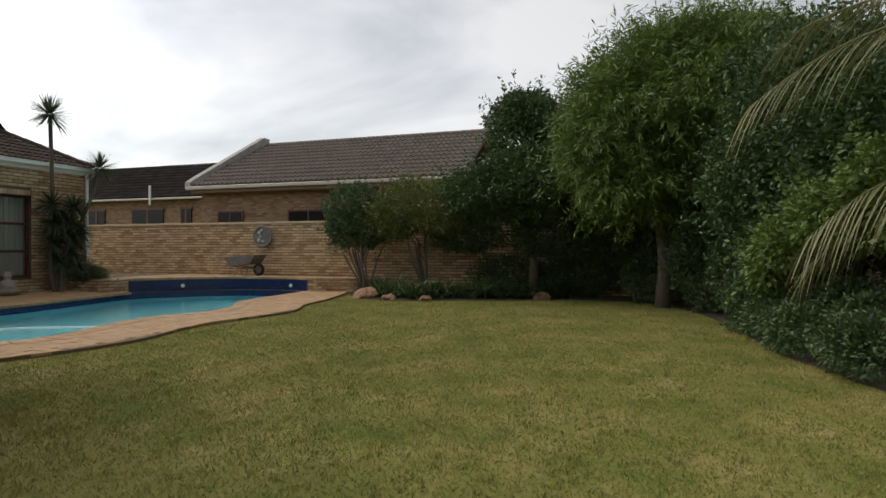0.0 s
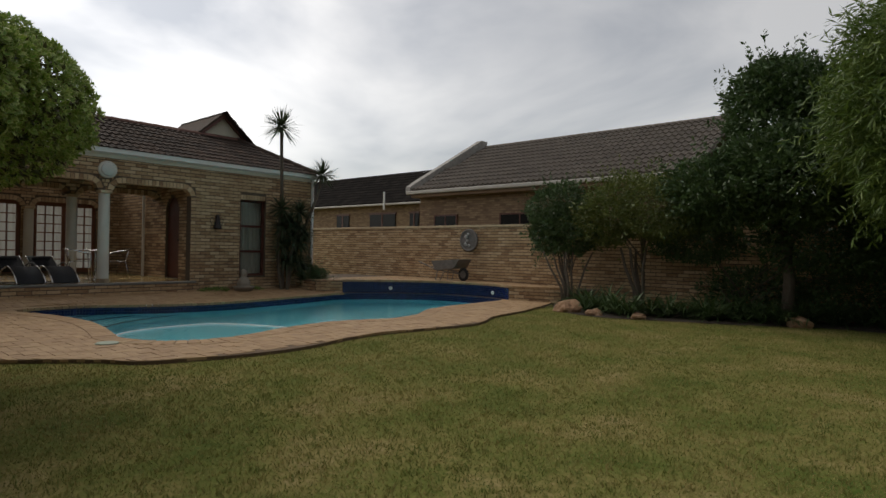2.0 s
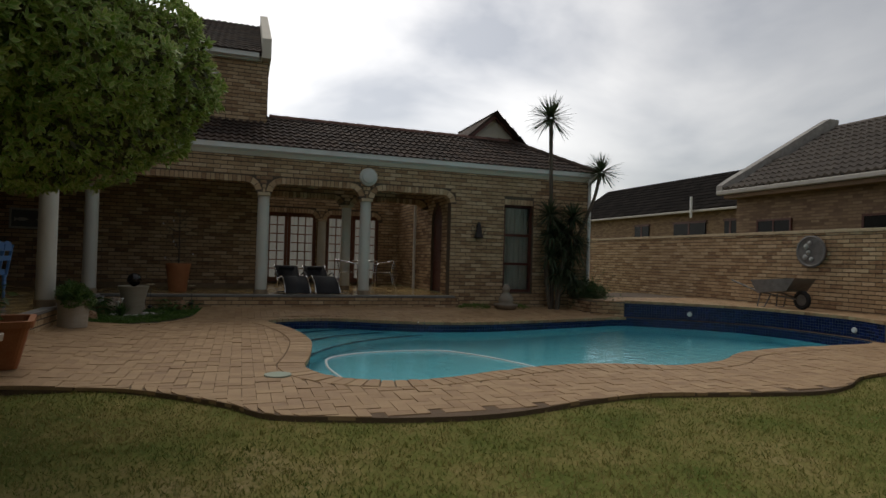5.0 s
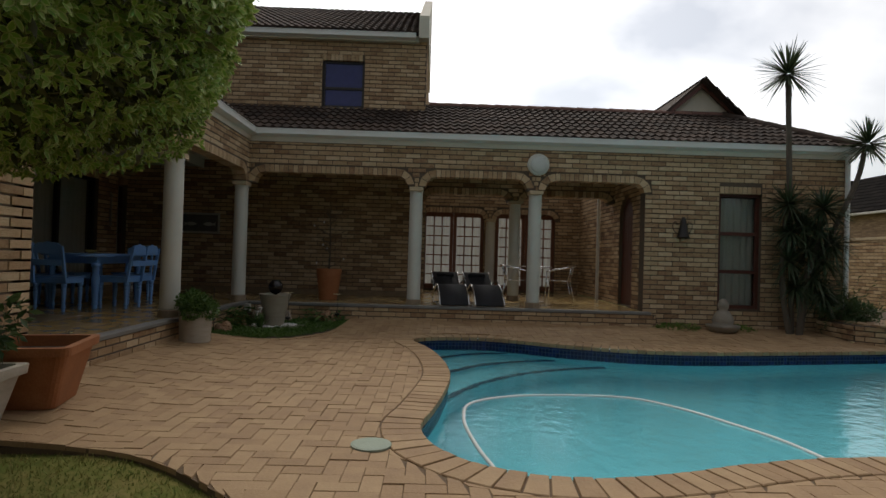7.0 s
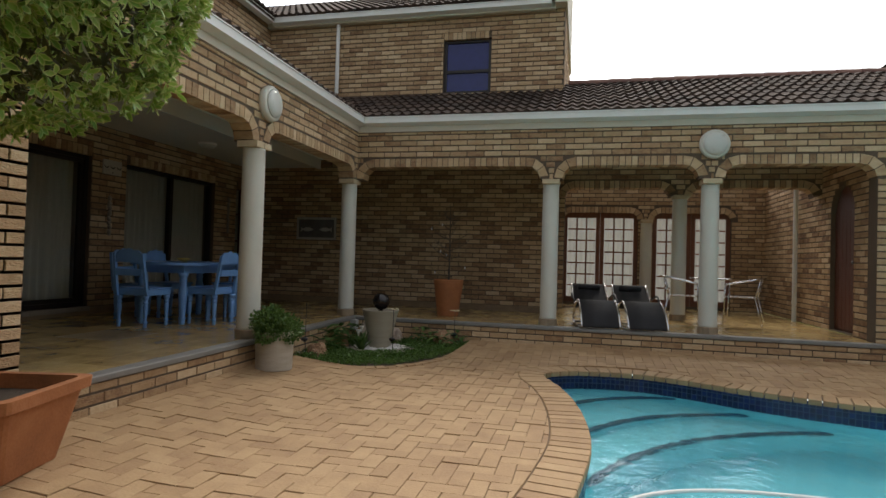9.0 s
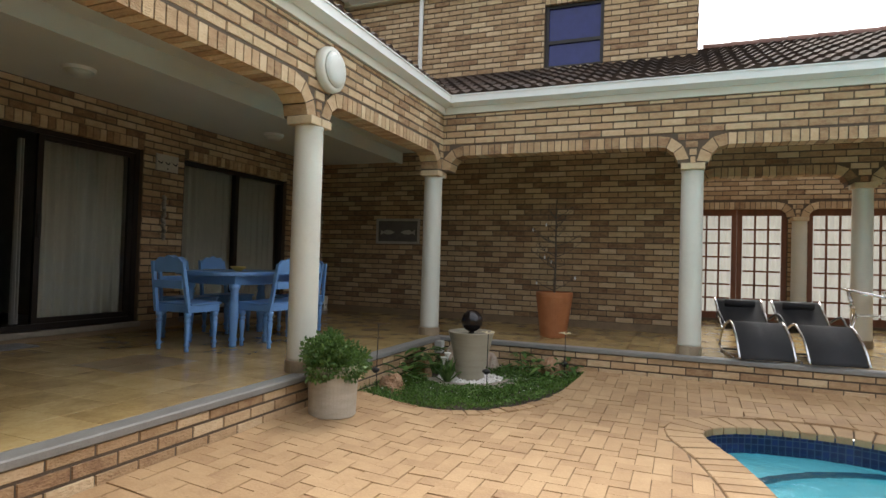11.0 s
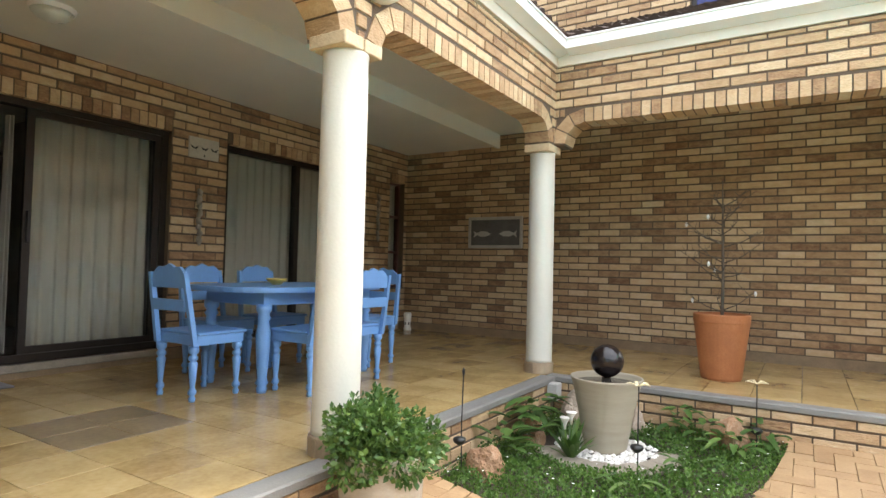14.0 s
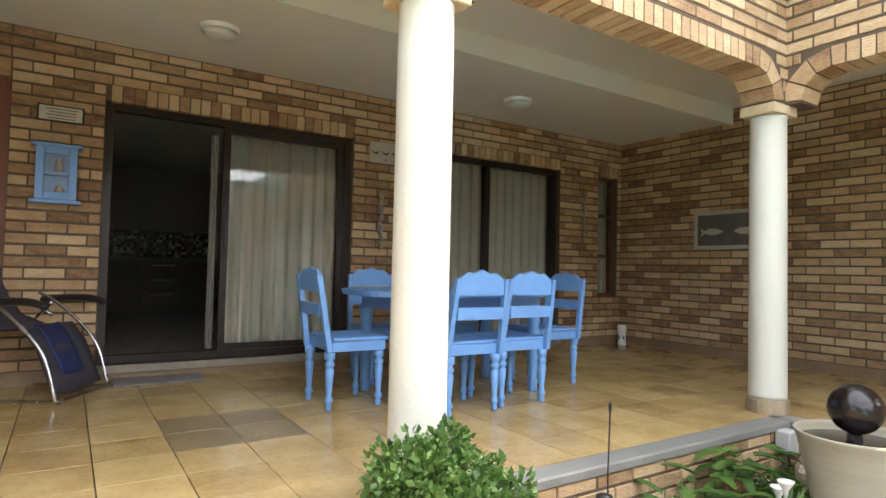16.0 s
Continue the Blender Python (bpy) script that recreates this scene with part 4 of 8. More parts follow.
part("gutter", bx((-17.7, NY - 0.13, 3.36), (NX, NY - 0.02, 3.49), 0.02), M_EAVE, nb)
part("soffit", bx((-17.5, NY - 0.02, 3.24), (NX, NY + 0.36, 3.35)), M_NBWALL, nb)
for x0, x1, z0, z1 in ((-16.5, -15.45, 2.05, 2.50), (-13.4, -11.8, 2.05, 2.48)):
    wnd = part("window", bx((x0, NY + 0.30, z0), (x1, NY + 0.36, z1)), M_GLASSDK, nb)
    for lo, hi in (((x0 - 0.05, NY + 0.28, z1), (x1 + 0.05, NY + 0.36, z1 + 0.05)), ((x0 - 0.05, NY + 0.28, z0), (x0, NY + 0.36, z1)), ((x1, NY + 0.28, z0), (x1 + 0.05, NY + 0.36, z1)), (((x0 + x1) / 2 - 0.02, NY + 0.28, z0), ((x0 + x1) / 2 + 0.02, NY + 0.30, z1))):
        part("window_frame", bx(lo, hi), M_WOODDK, wnd)
fh = thing("far_house", "low brick house with a dark roof beyond the wall", "house")
part("wall", bx((-38, 26.3, -0.05), (-18.3, 32, 3.9)), M_NBWALL, fh)
part("roof", prism(bmesh.new(), [(-38.3, 25.9, 3.92), (-18.3, 25.9, 3.92), (-18.3, 29.0, 6.04), (-38.3, 29.0, 6.04)], (0, 0, -0.08)), M_ROOF_FAR, fh)
tiled_slope(fh, (-38.3, 25.88, 3.925), (1, 0, 0), (0, 1, 2.12 / 3.1), 20, math.hypot(1, 2.12 / 3.1) * 3.1, lambda u, v: True, M_ROOF_FAR, wide=0.5, long=0.36, singles=False, lift=0.04, step=0.03)
part("gutter", bx((-38.3, 25.78, 3.78), (-18.3, 25.89, 3.89), 0.02), M_EAVE, fh)
part("vent_pipe", lathe(bmesh.new(), [(0.06, 3.5), (0.06, 4.55)], 10, (-26.4, 25.7, 0)), M_WHITE, fh)
for x0, x1 in ((-31.4, -30.2), (-28.2, -26.0), (-24.8, -24.1)):
    wnd = part("window", bx((x0, 26.22, 2.3), (x1, 26.32, 3.3)), M_GLASSDK, fh)
    part("window_frame", bx((x0 - 0.07, 26.2, 3.28), (x1 + 0.07, 26.3, 3.38)), M_WOODDK, wnd)
    part("window_frame", bx(((x0 + x1) / 2 - 0.05, 26.2, 2.3), ((x0 + x1) / 2 + 0.05, 26.22, 3.28)), M_WOODDK, wnd)

WALLS.append((nb, plane_of((-17.35, NY + 0.35, 0), (1, 0, 0), (0, -1, 0)), 10.4, 1.4, 3.26, [Arch(0.85, 1.90, 2.05, 2.50), Arch(3.95, 5.55, 2.05, 2.48)], M_NBWALL, None, {}))
WALLS.append((fh, plane_of((-38, 26.3, 0), (1, 0, 0), (0, -1, 0)), 19.7, 1.8, 3.80, [Arch(6.6, 7.8, 2.3, 3.3), Arch(9.8, 12.0, 2.3, 3.3), Arch(13.2, 13.9, 2.3, 3.3)], M_NBWALL, None, {}))

# ---- raised pool terrace ----
arc_far = spline([(-13.86, 12.60, 0), (-13.08, 13.66, 0), (-12.05, 14.46, 0), (-10.5, 14.67, 0), (-9.66, 14.4, 0)], 8, False)
TT = 0.32
ring = arc_far + [Vector((-7.95, 14.95, 0)), Vector((-7.95, 15.84, 0)), Vector((-17.5, 15.85, 0)), Vector((-17.5, 12.72, 0)), Vector((-15.2, 12.72, 0)), Vector((-15.2, 12.05, 0)), Vector((-14.3, 12.05, 0))]
bm = prism(bmesh.new(), [(p.x, p.y, -0.6) for p in ring], (0, 0, TT - 0.02 + 0.6))
terrace = tagged(part("terrace", bm, M_MORTAR), "raised brick terrace behind the pool", "terrace", kind="structure")

# ---- pool details ----
def normals_of(poly):
    out = []
    for i in range(len(poly)):
        d = (poly[(i + 1) % len(poly)] - poly[i - 1])
        n = Vector((d.y, -d.x, 0)).normalized()
        if inside(poly[i] + n * 0.05, poly):
            n = -n
        out.append(n)
    return out


def resample(poly, step, closed=True):
    pts, acc, out = (poly + [poly[0]] if closed else poly), 0.0, []
    for a, b in zip(pts, pts[1:]):
        L = (b - a).length
        while acc <= L and L > 0:
            out.append(a.lerp(b, acc / L))
            acc += step
        acc -= L
    return out


rim = resample(pool_edge, 0.118)
rim_n = normals_of(rim)
COPE = 0.25
cope_outer = [p + n * (COPE + 0.01) for p, n in zip(rim, rim_n)]


def slab_piece(q, z0, z1, c=0.006):
    """A block on a four-cornered foot, its top edge chamfered."""
    cx, cy = sum(p[0] for p in q) / 4, sum(p[1] for p in q) / 4
    vs = [(x, y, z0) for x, y in q] + [(x, y, z1 - c) for x, y in q]
    vs += [(x + (cx - x) * c / max(0.02, abs(cx - x) + abs(cy - y)) * 1.4, y + (cy - y) * c / max(0.02, abs(cx - x) + abs(cy - y)) * 1.4, z1) for x, y in q]
    return vs


SLAB_FACES = [(0, 1, 5, 4), (1, 2, 6, 5), (2, 3, 7, 6), (3, 0, 4, 7), (4, 5, 9, 8), (5, 6, 10, 9), (6, 7, 11, 10), (7, 4, 8, 11), (8, 9, 10, 11)]
coping = thing("pool_coping", "tan clay brick coping laid round the pool edge", "coping", kind="structure")
CV, CF = [], []
for i in range(len(rim)):
    j = (i + 1) % len(rim)
    a, b, na, nb_ = rim[i], rim[j], rim_n[i], rim_n[j]
    if a.y > 13.0 and a.x < -9.75 or a.y > 12.55 and a.x < -11:
        continue
    g = 0.006
    d = (b - a).normalized() * g
    q = [tuple((p)[:2]) for p in (a + d - na * 0.025, b - d - nb_ * 0.025, b - d + nb_ * COPE, a + d + na * COPE)]
    vs = slab_piece(q, -0.05, 0.004 + random.uniform(-0.003, 0.003))
    if a.y < 9.5 and a.x > -13.2 and a.x > -11.5 or a.y < 6:
        mesh_ob("coping_brick", vs, SLAB_FACES, M_PAVER, coping)
    else:
        k = len(CV)
        CV += vs
        CF += [tuple(k + f for f in face) for face in SLAB_FACES]
mesh_ob("coping_run", CV, CF, M_PAVER, coping, kind="stuff")

# mosaic waterline: small cobalt tiles on a grout band
band = thing("mosaic_band", "cobalt blue mosaic tiles along the pool waterline", "mosaic tiles", kind="structure")
TV, TF = [], []


def mosaic(path, nrm, z0, z1, size=0.05, off=0.006):
    for i in range(len(path) - 1):
        a, b = path[i], path[i + 1]
        n = nrm[i] * -off
        z = z0
        while z < z1 - 0.01:
            t = min(z + size, z1)
            g = 0.004
            d = (b - a).normalized() * g
            k = len(TV)
            TV.extend([a + d + n + Vector((0, 0, z + g)), b - d + n + Vector((0, 0, z + g)), b - d + n + Vector((0, 0, t - g)), a + d + n + Vector((0, 0, t - g))])
            TF.append((k, k + 1, k + 2, k + 3))
            z = t


small = resample(pool_edge, 0.05)
small.append(small[0])
mosaic(small, normals_of(small), -0.28, -0.03)
arc = resample(arc_far, 0.05, False)
arc_n = []
for i in range(len(arc)):
    d = arc[min(i + 1, len(arc) - 1)] - arc[max(i - 1, 0)]
    arc_n.append(Vector((-d.y, d.x, 0)).normalized())
mosaic(arc, arc_n, -0.2, TT - 0.035)
GV, GF = [], []
for path, nrm, za_, zb_ in ((small, normals_of(small), -0.29, -0.02), (arc, arc_n, -0.2, TT - 0.03)):
    for i in range(len(path) - 1):
        k = len(GV)
        n0, n1 = nrm[i] * -0.003, nrm[i + 1] * -0.003
        GV += [path[i] + n0 + Vector((0, 0, za_)), path[i + 1] + n1 + Vector((0, 0, za_)), path[i + 1] + n1 + Vector((0, 0, zb_)), path[i] + n0 + Vector((0, 0, zb_))]
        GF.append((k, k + 1, k + 2, k + 3))
mesh_ob("grout_band", GV, GF, plain("blue_grey_grout", (0.05, 0.07, 0.13), 0.9), band)
mesh_ob("mosaic_tiles", TV, TF, M_MOSAIC, band, kind="stuff")
for f in (0.26, 0.86):
    i = int(f * len(arc))
    c = arc[i] - arc_n[i] * 0.015 + Vector((0, 0, 0.12))
    bm = bmesh.new()
    bmesh.ops.create_cone(bm, cap_ends=True, segments=16, radius1=0.055, radius2=0.04, depth=0.03, matrix=Matrix.Translation(c) @ arc_n[i].to_track_quat("-Z", "Y").to_matrix().to_4x4())
    tagged(part("pool_inlet", bm, M_WHITE), "round white pool return fitting in the mosaic wall", "pool fitting")

# terrace cap: bricks laid flat along the mosaic wall, brick courses on its dry faces
tcap = thing("terrace_coping", "tan brick capping on the raised pool wall", "coping", kind="structure")
steps_ = resample(arc_far + [Vector((-7.95, 14.95, 0))], 0.115, False)
for i in range(len(steps_) - 1):
    a, b = steps_[i], steps_[i + 1]
    d = (b - a).normalized()
    n = Vector((-d.y, d.x, 0))
    q = [tuple(p[:2]) for p in (a + d * 0.005 - n * 0.03, b - d * 0.005 - n * 0.03, b - d * 0.005 + n * 0.22, a + d * 0.005 + n * 0.22)]
    mesh_ob("coping_brick", slab_piece(q, TT - 0.03, TT + 0.03), SLAB_FACES, M_PAVER, tcap)
for o, e in (((-9.66, 14.385, 0), (-7.95, 14.935, 0)), ((-7.935, 14.95, 0), (-7.935, 15.8, 0)), ((-14.3, 12.035, 0), (-13.86, 12.585, 0)), ((-15.2, 12.035, 0), (-14.3, 12.035, 0))):
    o, e = Vector(o), Vector(e)
    d = (e - o).normalized()
    WALLS.append((terrace, plane_of(o, d, (d.y, -d.x, 0)), (e - o).length, -0.03, TT - 0.03, [], M_BRICK, lambda u, w: True, {}))
# flat bricks on the terrace
TV2, TF2 = [], []
x = -15.15
while x < -8.9:
    y = 12.15
    while y < 15.75:
        c = Vector((x + 0.11, y + 0.05, 0))
        if inside(c, ring) and edge_distance(c, arc_far) > 0.27:
            k = len(TV2)
            TV2 += slab_piece([(x + 0.004, y + 0.004), (x + 0.216, y + 0.004), (x + 0.216, y + 0.096), (x + 0.004, y + 0.096)], TT - 0.03, TT + random.uniform(0.0, 0.006))
            TF2 += [tuple(k + f for f in face) for face in SLAB_FACES]
        y += 0.1
    x += 0.22
mesh_ob("terrace_paving", TV2, TF2, M_PAVER, terrace, kind="stuff")

# steps into the shallow end, curved in towards the corner
def edge_index(p):
    return min(range(len(pool_edge)), key=lambda i: (pool_edge[i] - p).length)


for a_, b_, z in (((-13.05, 5.40), (-13.86, 6.60), -0.33), ((-12.17, 5.58), (-13.52, 7.18), -0.49), ((-11.40, 5.65), (-13.27, 7.80), -0.66)):
    ia, ib = edge_index(Vector((*a_, 0))), edge_index(Vector((*b_, 0)))
    run = pool_edge[ib:] + pool_edge[:ia + 1]
    A, B = run[-1], run[0]
    chord = B - A
    side = Vector((chord.y, -chord.x, 0)).normalized()
    if side.x + side.y > 0:
        side = -side
    arcp = [A + chord * f + side * (chord.length * 0.13 * 4 * f * (1 - f)) for f in [k / 20 for k in range(21)]]
    bm = prism(bmesh.new(), [(p.x, p.y, POOL_FLOOR) for p in run + arcp[1:-1]], (0, 0, z - POOL_FLOOR))
    st = tagged(part("pool_step", bm, M_POOL), "curved pale pool step under the water", "step", "pool steps", "structure")
    bm = bmesh.new()
    for p, q in zip(arcp, arcp[1:]):
        o1 = side * -0.005
        prism(bm, [p + o1 + Vector((0, 0, z - 0.07)), q + o1 + Vector((0, 0, z - 0.07)), q + o1 + Vector((0, 0, z + 0.004)), p + o1 + Vector((0, 0, z + 0.004))], side * 0.055)
    part("edge_tiles", bm, M_POOLLINE, st, "dark blue edge tiles")

# floating cleaner hose
hose = spline([(-8.72, 6.75, 0), (-8.72, 6.3, 0), (-8.86, 5.98, 0), (-9.25, 5.86, 0), (-9.8, 5.78, 0), (-10.25, 5.76, 0), (-10.72, 5.85, 0), (-11.02, 6.25, 0), (-11.13, 6.83, 0), (-11.08, 7.42, 0), (-10.73, 7.77, 0), (-10.23, 8.02, 0), (-9.76, 8.19, 0), (-9.2, 8.25, 0)], 8, False)
ob = part("pool_hose", tube(bmesh.new(), [p + Vector((0, 0, WATER_Z + 0.004)) for p in hose], 0.015, 8), M_WHITE, smooth=True)
tagged(ob, "ribbed white pool cleaner hose floating on the water", "hose")

# ---- pavers in herringbone ----
PL, PW = 0.22, 0.11
def paving_quads():
    for i in range(-90, 90):
        for j in range(-90, 90):
            # rows of the 90-degree herringbone: one lying and one standing brick a cell
            x, y = PW * i, PW * j
            if (i - j) % 4 == 0:
                yield (x, y, x + PL, y + PW)
            elif (i - j) % 4 == 3:
                yield (x, y, x + PW, y + PL)


solid = [Vector((p.x, p.y, 0)) for p in lawn_edge] + [Vector((-8.75, 14.85, 0)), Vector((-9.66, 14.4, 0)), Vector((-13.9, 12.6, 0)), Vector((-14.3, 12.03, 0)), Vector((FX + 0.02, 12.03, 0)), Vector((FX + 0.02, 2.3, 0)), Vector((-9.8, 2.3, 0)), Vector((-9.8, -1.0, 0)), Vector((-8.62, -1.0, 0))]
BED = [Vector((p.x, p.y, 0)) for p in spline([(-12.95, 2.3, 0), (-13.22, 2.45, 0), (-13.12, 3.0, 0), (-13.25, 3.45, 0), (-13.6, 3.75, 0), (-14.2, 3.98, 0), (-15.2, 4.12, 0)], 6, False)] + [Vector((-15.3, 4.12, 0)), Vector((-15.3, 2.3, 0))]
X0, Y0 = -11.9, 7.0


def nearest_on(pt, poly):
    p, best, at = Vector((pt[0], pt[1], 0)), 1e9, None
    for i in range(len(poly)):
        a, b = poly[i - 1], poly[i]
        d = b - a
        t = max(0, min(1, (p - a).dot(d) / max(d.length_squared, 1e-9)))
        c = a + d * t
        if (p - c).length < best:
            best, at = (p - c).length, c
    return (at.x, at.y)


pv_single, PV, PF = 0, [], []
for x0, y0_, x1, y1 in paving_quads():
    x0, x1, y0_, y1 = x0 + X0, x1 + X0, y0_ + Y0, y1 + Y0
    c = ((x0 + x1) / 2, (y0_ + y1) / 2)
    if not (-15.4 < c[0] < -7.4 and -1.0 < c[1] < 15):
        continue
    crn = [(x0, y0_), (x1, y0_), (x1, y1), (x0, y1)]
    if not any(inside(p, solid) for p in crn) or all(inside(p, cope_outer) for p in crn) or all(inside(p, BED) for p in crn):
        continue
    g = random.uniform(0.0006, 0.0022)
    q = [(x0 + g, y0_ + g), (x1 - g, y0_ + g), (x1 - g, y1 - g), (x0 + g, y1 - g)]
    if edge_distance(c, solid) < 0.2:
        q = [p if inside(p, solid) else nearest_on(p, solid) for p in q]
    if edge_distance(c, cope_outer) < 0.2:
        q = [nearest_on(p, cope_outer) if inside(p, cope_outer) else p for p in q]
    if c[0] < -12.8 and c[1] < 4.4 and edge_distance(c, BED) < 0.2:
        q = [nearest_on(p, BED) if inside(p, BED) else p for p in q]
    area = 0.5 * abs(sum(q[i - 1][0] * q[i][1] - q[i][0] * q[i - 1][1] for i in range(4)))
    if area < 0.0012:
        continue
    tilt = random.uniform(-0.004, 0.004)
    vs = slab_piece(q, -0.03, tilt, 0.0035)
    vs = [(a_, b_, z_ + rise(a_, b_)) for a_, b_, z_ in vs]
    if pv_single < 300 and -11.6 < c[0] < -8.8 and 3.2 < c[1] < 5.4:
        mesh_ob("paver", vs, SLAB_FACES, M_PAVER, paving)
        pv_single += 1
    else:
        k = len(PV)
        PV += vs
        PF += [tuple(k + f for f in face) for face in SLAB_FACES]
mesh_ob("paver_field", PV, PF, M_PAVER, paving, kind="stuff")
bm = lathe(bmesh.new(), [(0.125, 0.0), (0.125, 0.012), (0.11, 0.016), (0.03, 0.016)], 24, (-8.97, 5.12, 0.0))
tagged(part("drain_cover", bm, plain("pale_green_plastic", (0.30, 0.36, 0.28), 0.6)), "round pale green plastic skimmer cover in the paving", "drain cover")

# ---- veranda floor tiles ----
TS = 0.33
M_TILEWORN = make_mat("worn_grey_brown_tile", [(0.0, (0.12, 0.088, 0.048)), (0.5, (0.26, 0.19, 0.105)), (1.0, (0.44, 0.33, 0.19))], 0.32, 5, 40, 0.1)
def floor_field(x0, x1, y0, y1, singles):
    n, V, F = 0, [], []
    for i in range(int(math.ceil((x1 - x0) / TS + 0.5))):
        for j in range(int(math.ceil((y1 - y0) / TS))):
            edge, b = x1 + TS / 2 - i * TS, y1 - j * TS
            a, w = min(edge, x1), max(edge - TS, x0)
            if a - w < 0.02:
                continue
            q = [(w + 0.0025, max(b - TS, y0) + 0.0025), (a - 0.0025, max(b - TS, y0) + 0.0025), (a - 0.0025, b - 0.0025), (w + 0.0025, b - 0.0025)]
            vs = slab_piece(q, VF - 0.02, VF + random.uniform(-0.0006, 0.0006), 0.0007)
            if singles(a, b):
                worn = -12.5 < a - TS / 2 < -11.95 and 0.55 < b - TS / 2 < 1.25
                mesh_ob("floor_tile", vs, SLAB_FACES, M_TILEWORN if worn else M_TILE, floor, "grey-brown worn tile" if worn else "")
            else:
                k = len(V)
                V += vs
                F += [tuple(k + f for f in face) for face in SLAB_FACES]
    if V:
        mesh_ob("tile_field", V, F, M_TILE, floor, kind="stuff")


floor_field(BWX, -9.72, DY - 0.2, FY - 0.03, lambda a, b: True)
floor_field(BWX, FX + 0.015, FY - 0.03, 9.13, lambda a, b: b < 6)
floor_field(CX, BWX, 4.97, 9.13, lambda a, b: False)

# ---- windows and doors ----
def framed(name, label, P, u0, u1, w0, w1, bars_u=(), bars_w=(), width=0.05, depth=0.06, d=-0.1, frame_mat=M_BRONZE, pane_mat=M_GLASS, thick=0.006, category="window"):
    """A frame in an opening: outer members, dividing bars and a pane for each field. P(u, w, d)."""
    t = thing(name, label, category, kind="structure")

    def member(nm, a, b, c, e, mat, dd=d, th=depth):
        bm = prism(bmesh.new(), [P(a, c, dd), P(b, c, dd), P(b, e, dd), P(a, e, dd)], P(0, 0, -th) - P(0, 0, 0))
        return part(nm, bm, mat, t)

    us, ws = [u0, *bars_u, u1], [w0, *bars_w, w1]
    member("window_frame", u0, u0 + width, w0, w1, frame_mat)
    member("window_frame", u1 - width, u1, w0, w1, frame_mat)
    member("window_frame", u0 + width, u1 - width, w0, w0 + width, frame_mat)
    member("window_frame", u0 + width, u1 - width, w1 - width, w1, frame_mat)
    for b in bars_u:
        member("mullion", b - width / 2, b + width / 2, w0 + width, w1 - width, frame_mat)
    for b in bars_w:
        for a, c in zip(us, us[1:]):
            member("glazing_bar", a + width / 2 + (width / 2 if a == u0 else 0.001), c - width / 2 - (width / 2 if c == u1 else 0.001), b - width / 2, b + width / 2, frame_mat, d - 0.002)
    for a, c in zip(us, us[1:]):
        for e, f in zip(ws, ws[1:]):
            p = member("pane", a + width / 2, c - width / 2, e + width / 2, f - width / 2, pane_mat, d - depth / 2, thick)
            p.visible_shadow = False
    return t


def curtain(name, label, P, u0, u1, w0, w1, d, material, folds=14, amp=0.025):
    n = folds * 8
    vs, fs = [], []
    for i in range(n + 1):
        u = u0 + (u1 - u0) * i / n
        k = amp * math.sin(2 * math.pi * folds * i / n + 0.7 * math.sin(i * 0.13)) + 0.3 * amp * math.sin(i * 0.37)
        for w, s in ((w0, 1.25), ((w0 + w1) / 2, 1.0), (w1, 0.8)):
            vs.append(P(u, w, d + k * s))
    for i in range(n):
        for r in range(2):
            a = i * 3 + r
            fs.append((a, a + 3, a + 4, a + 1))
    return tagged(mesh_ob(name, vs, fs, material, smooth=True), label, "curtain")


PD = plane_of((BX - 0.24, DY, 0), (1, 0, 0), (0, 1, 0))
d1, d2, w3, d4 = DOORS
framed("door_1", "dark bronze sliding glass door standing half open", PD, d1.u0, d1.u1, d1.w0, d1.w1, (), (), 0.06, 0.10, -0.05, pane_mat=M_GLASS)
bpy.data.objects.remove([o for o in bpy.data.objects if o.name.startswith("pane") and o.parent and o.parent.name == "door_1"][0])
leaf = framed("door_leaf_1", "sliding glass door leaf in a dark bronze frame", PD, d1.u0 + 0.06, d1.u0 + 1.15, d1.w0 + 0.06, d1.w1 - 0.06, (), (), 0.055, 0.04, -0.07, category="door")
part("handle", bx(PD(d1.u0 + 1.105, 1.35, -0.068), PD(d1.u0 + 1.135, 1.60, -0.04), 0.006), M_BLACKPL, leaf, "black door handle")
framed("door_2", "dark bronze sliding glass door with closed curtains", PD, d2.u0, d2.u1, d2.w0, d2.w1, ((d2.u0 + d2.u1) / 2,), (), 0.065, 0.08, -0.06, category="door")
framed("window_3", "narrow brown window with three panes", PD, w3.u0, w3.u1, w3.w0, w3.w1, (), (1.44, 1.95), 0.035, 0.06, -0.08, M_WOODDK, M_GLASS)
framed("door_4", "dark red timber door frame with glass", PD, d4.u0, d4.u1, d4.w0, d4.w1, (), (0.9,), 0.07, 0.07, -0.03, M_WOODRED, M_GLASS, category="door")
curtain("curtain", "pale beige curtain behind the sliding door", PD, d1.u0 + 0.08, d1.u0 + 1.08, d1.w0 + 0.04, d1.w1 - 0.08, -0.22, M_CURTAIN, 9)
curtain("curtain", "beige drawn curtain behind the glass door", PD, d2.u0 + 0.04, d2.u1 - 0.04, d2.w0 + 0.03, d2.w1 - 0.05, -0.21, M_CURTAIN, 16)
curtain("curtain", "beige curtain behind the narrow window", PD, w3.u0, w3.u1, w3.w0, w3.w1, -0.19, M_CURTAIN, 4)
curtain("curtain", "strip of white curtain at the open door", PD, d1.u0 + 1.15, d1.u0 + 1.21, d1.w0 + 0.05, d1.w1 - 0.1, -0.30, M_CURTAINW, 2)
bm = bx(PD(d1.u0 - 0.02, VF + 0.05, -0.10), PD(d1.u1 + 0.02, d1.w0, 0.045), 0.006)
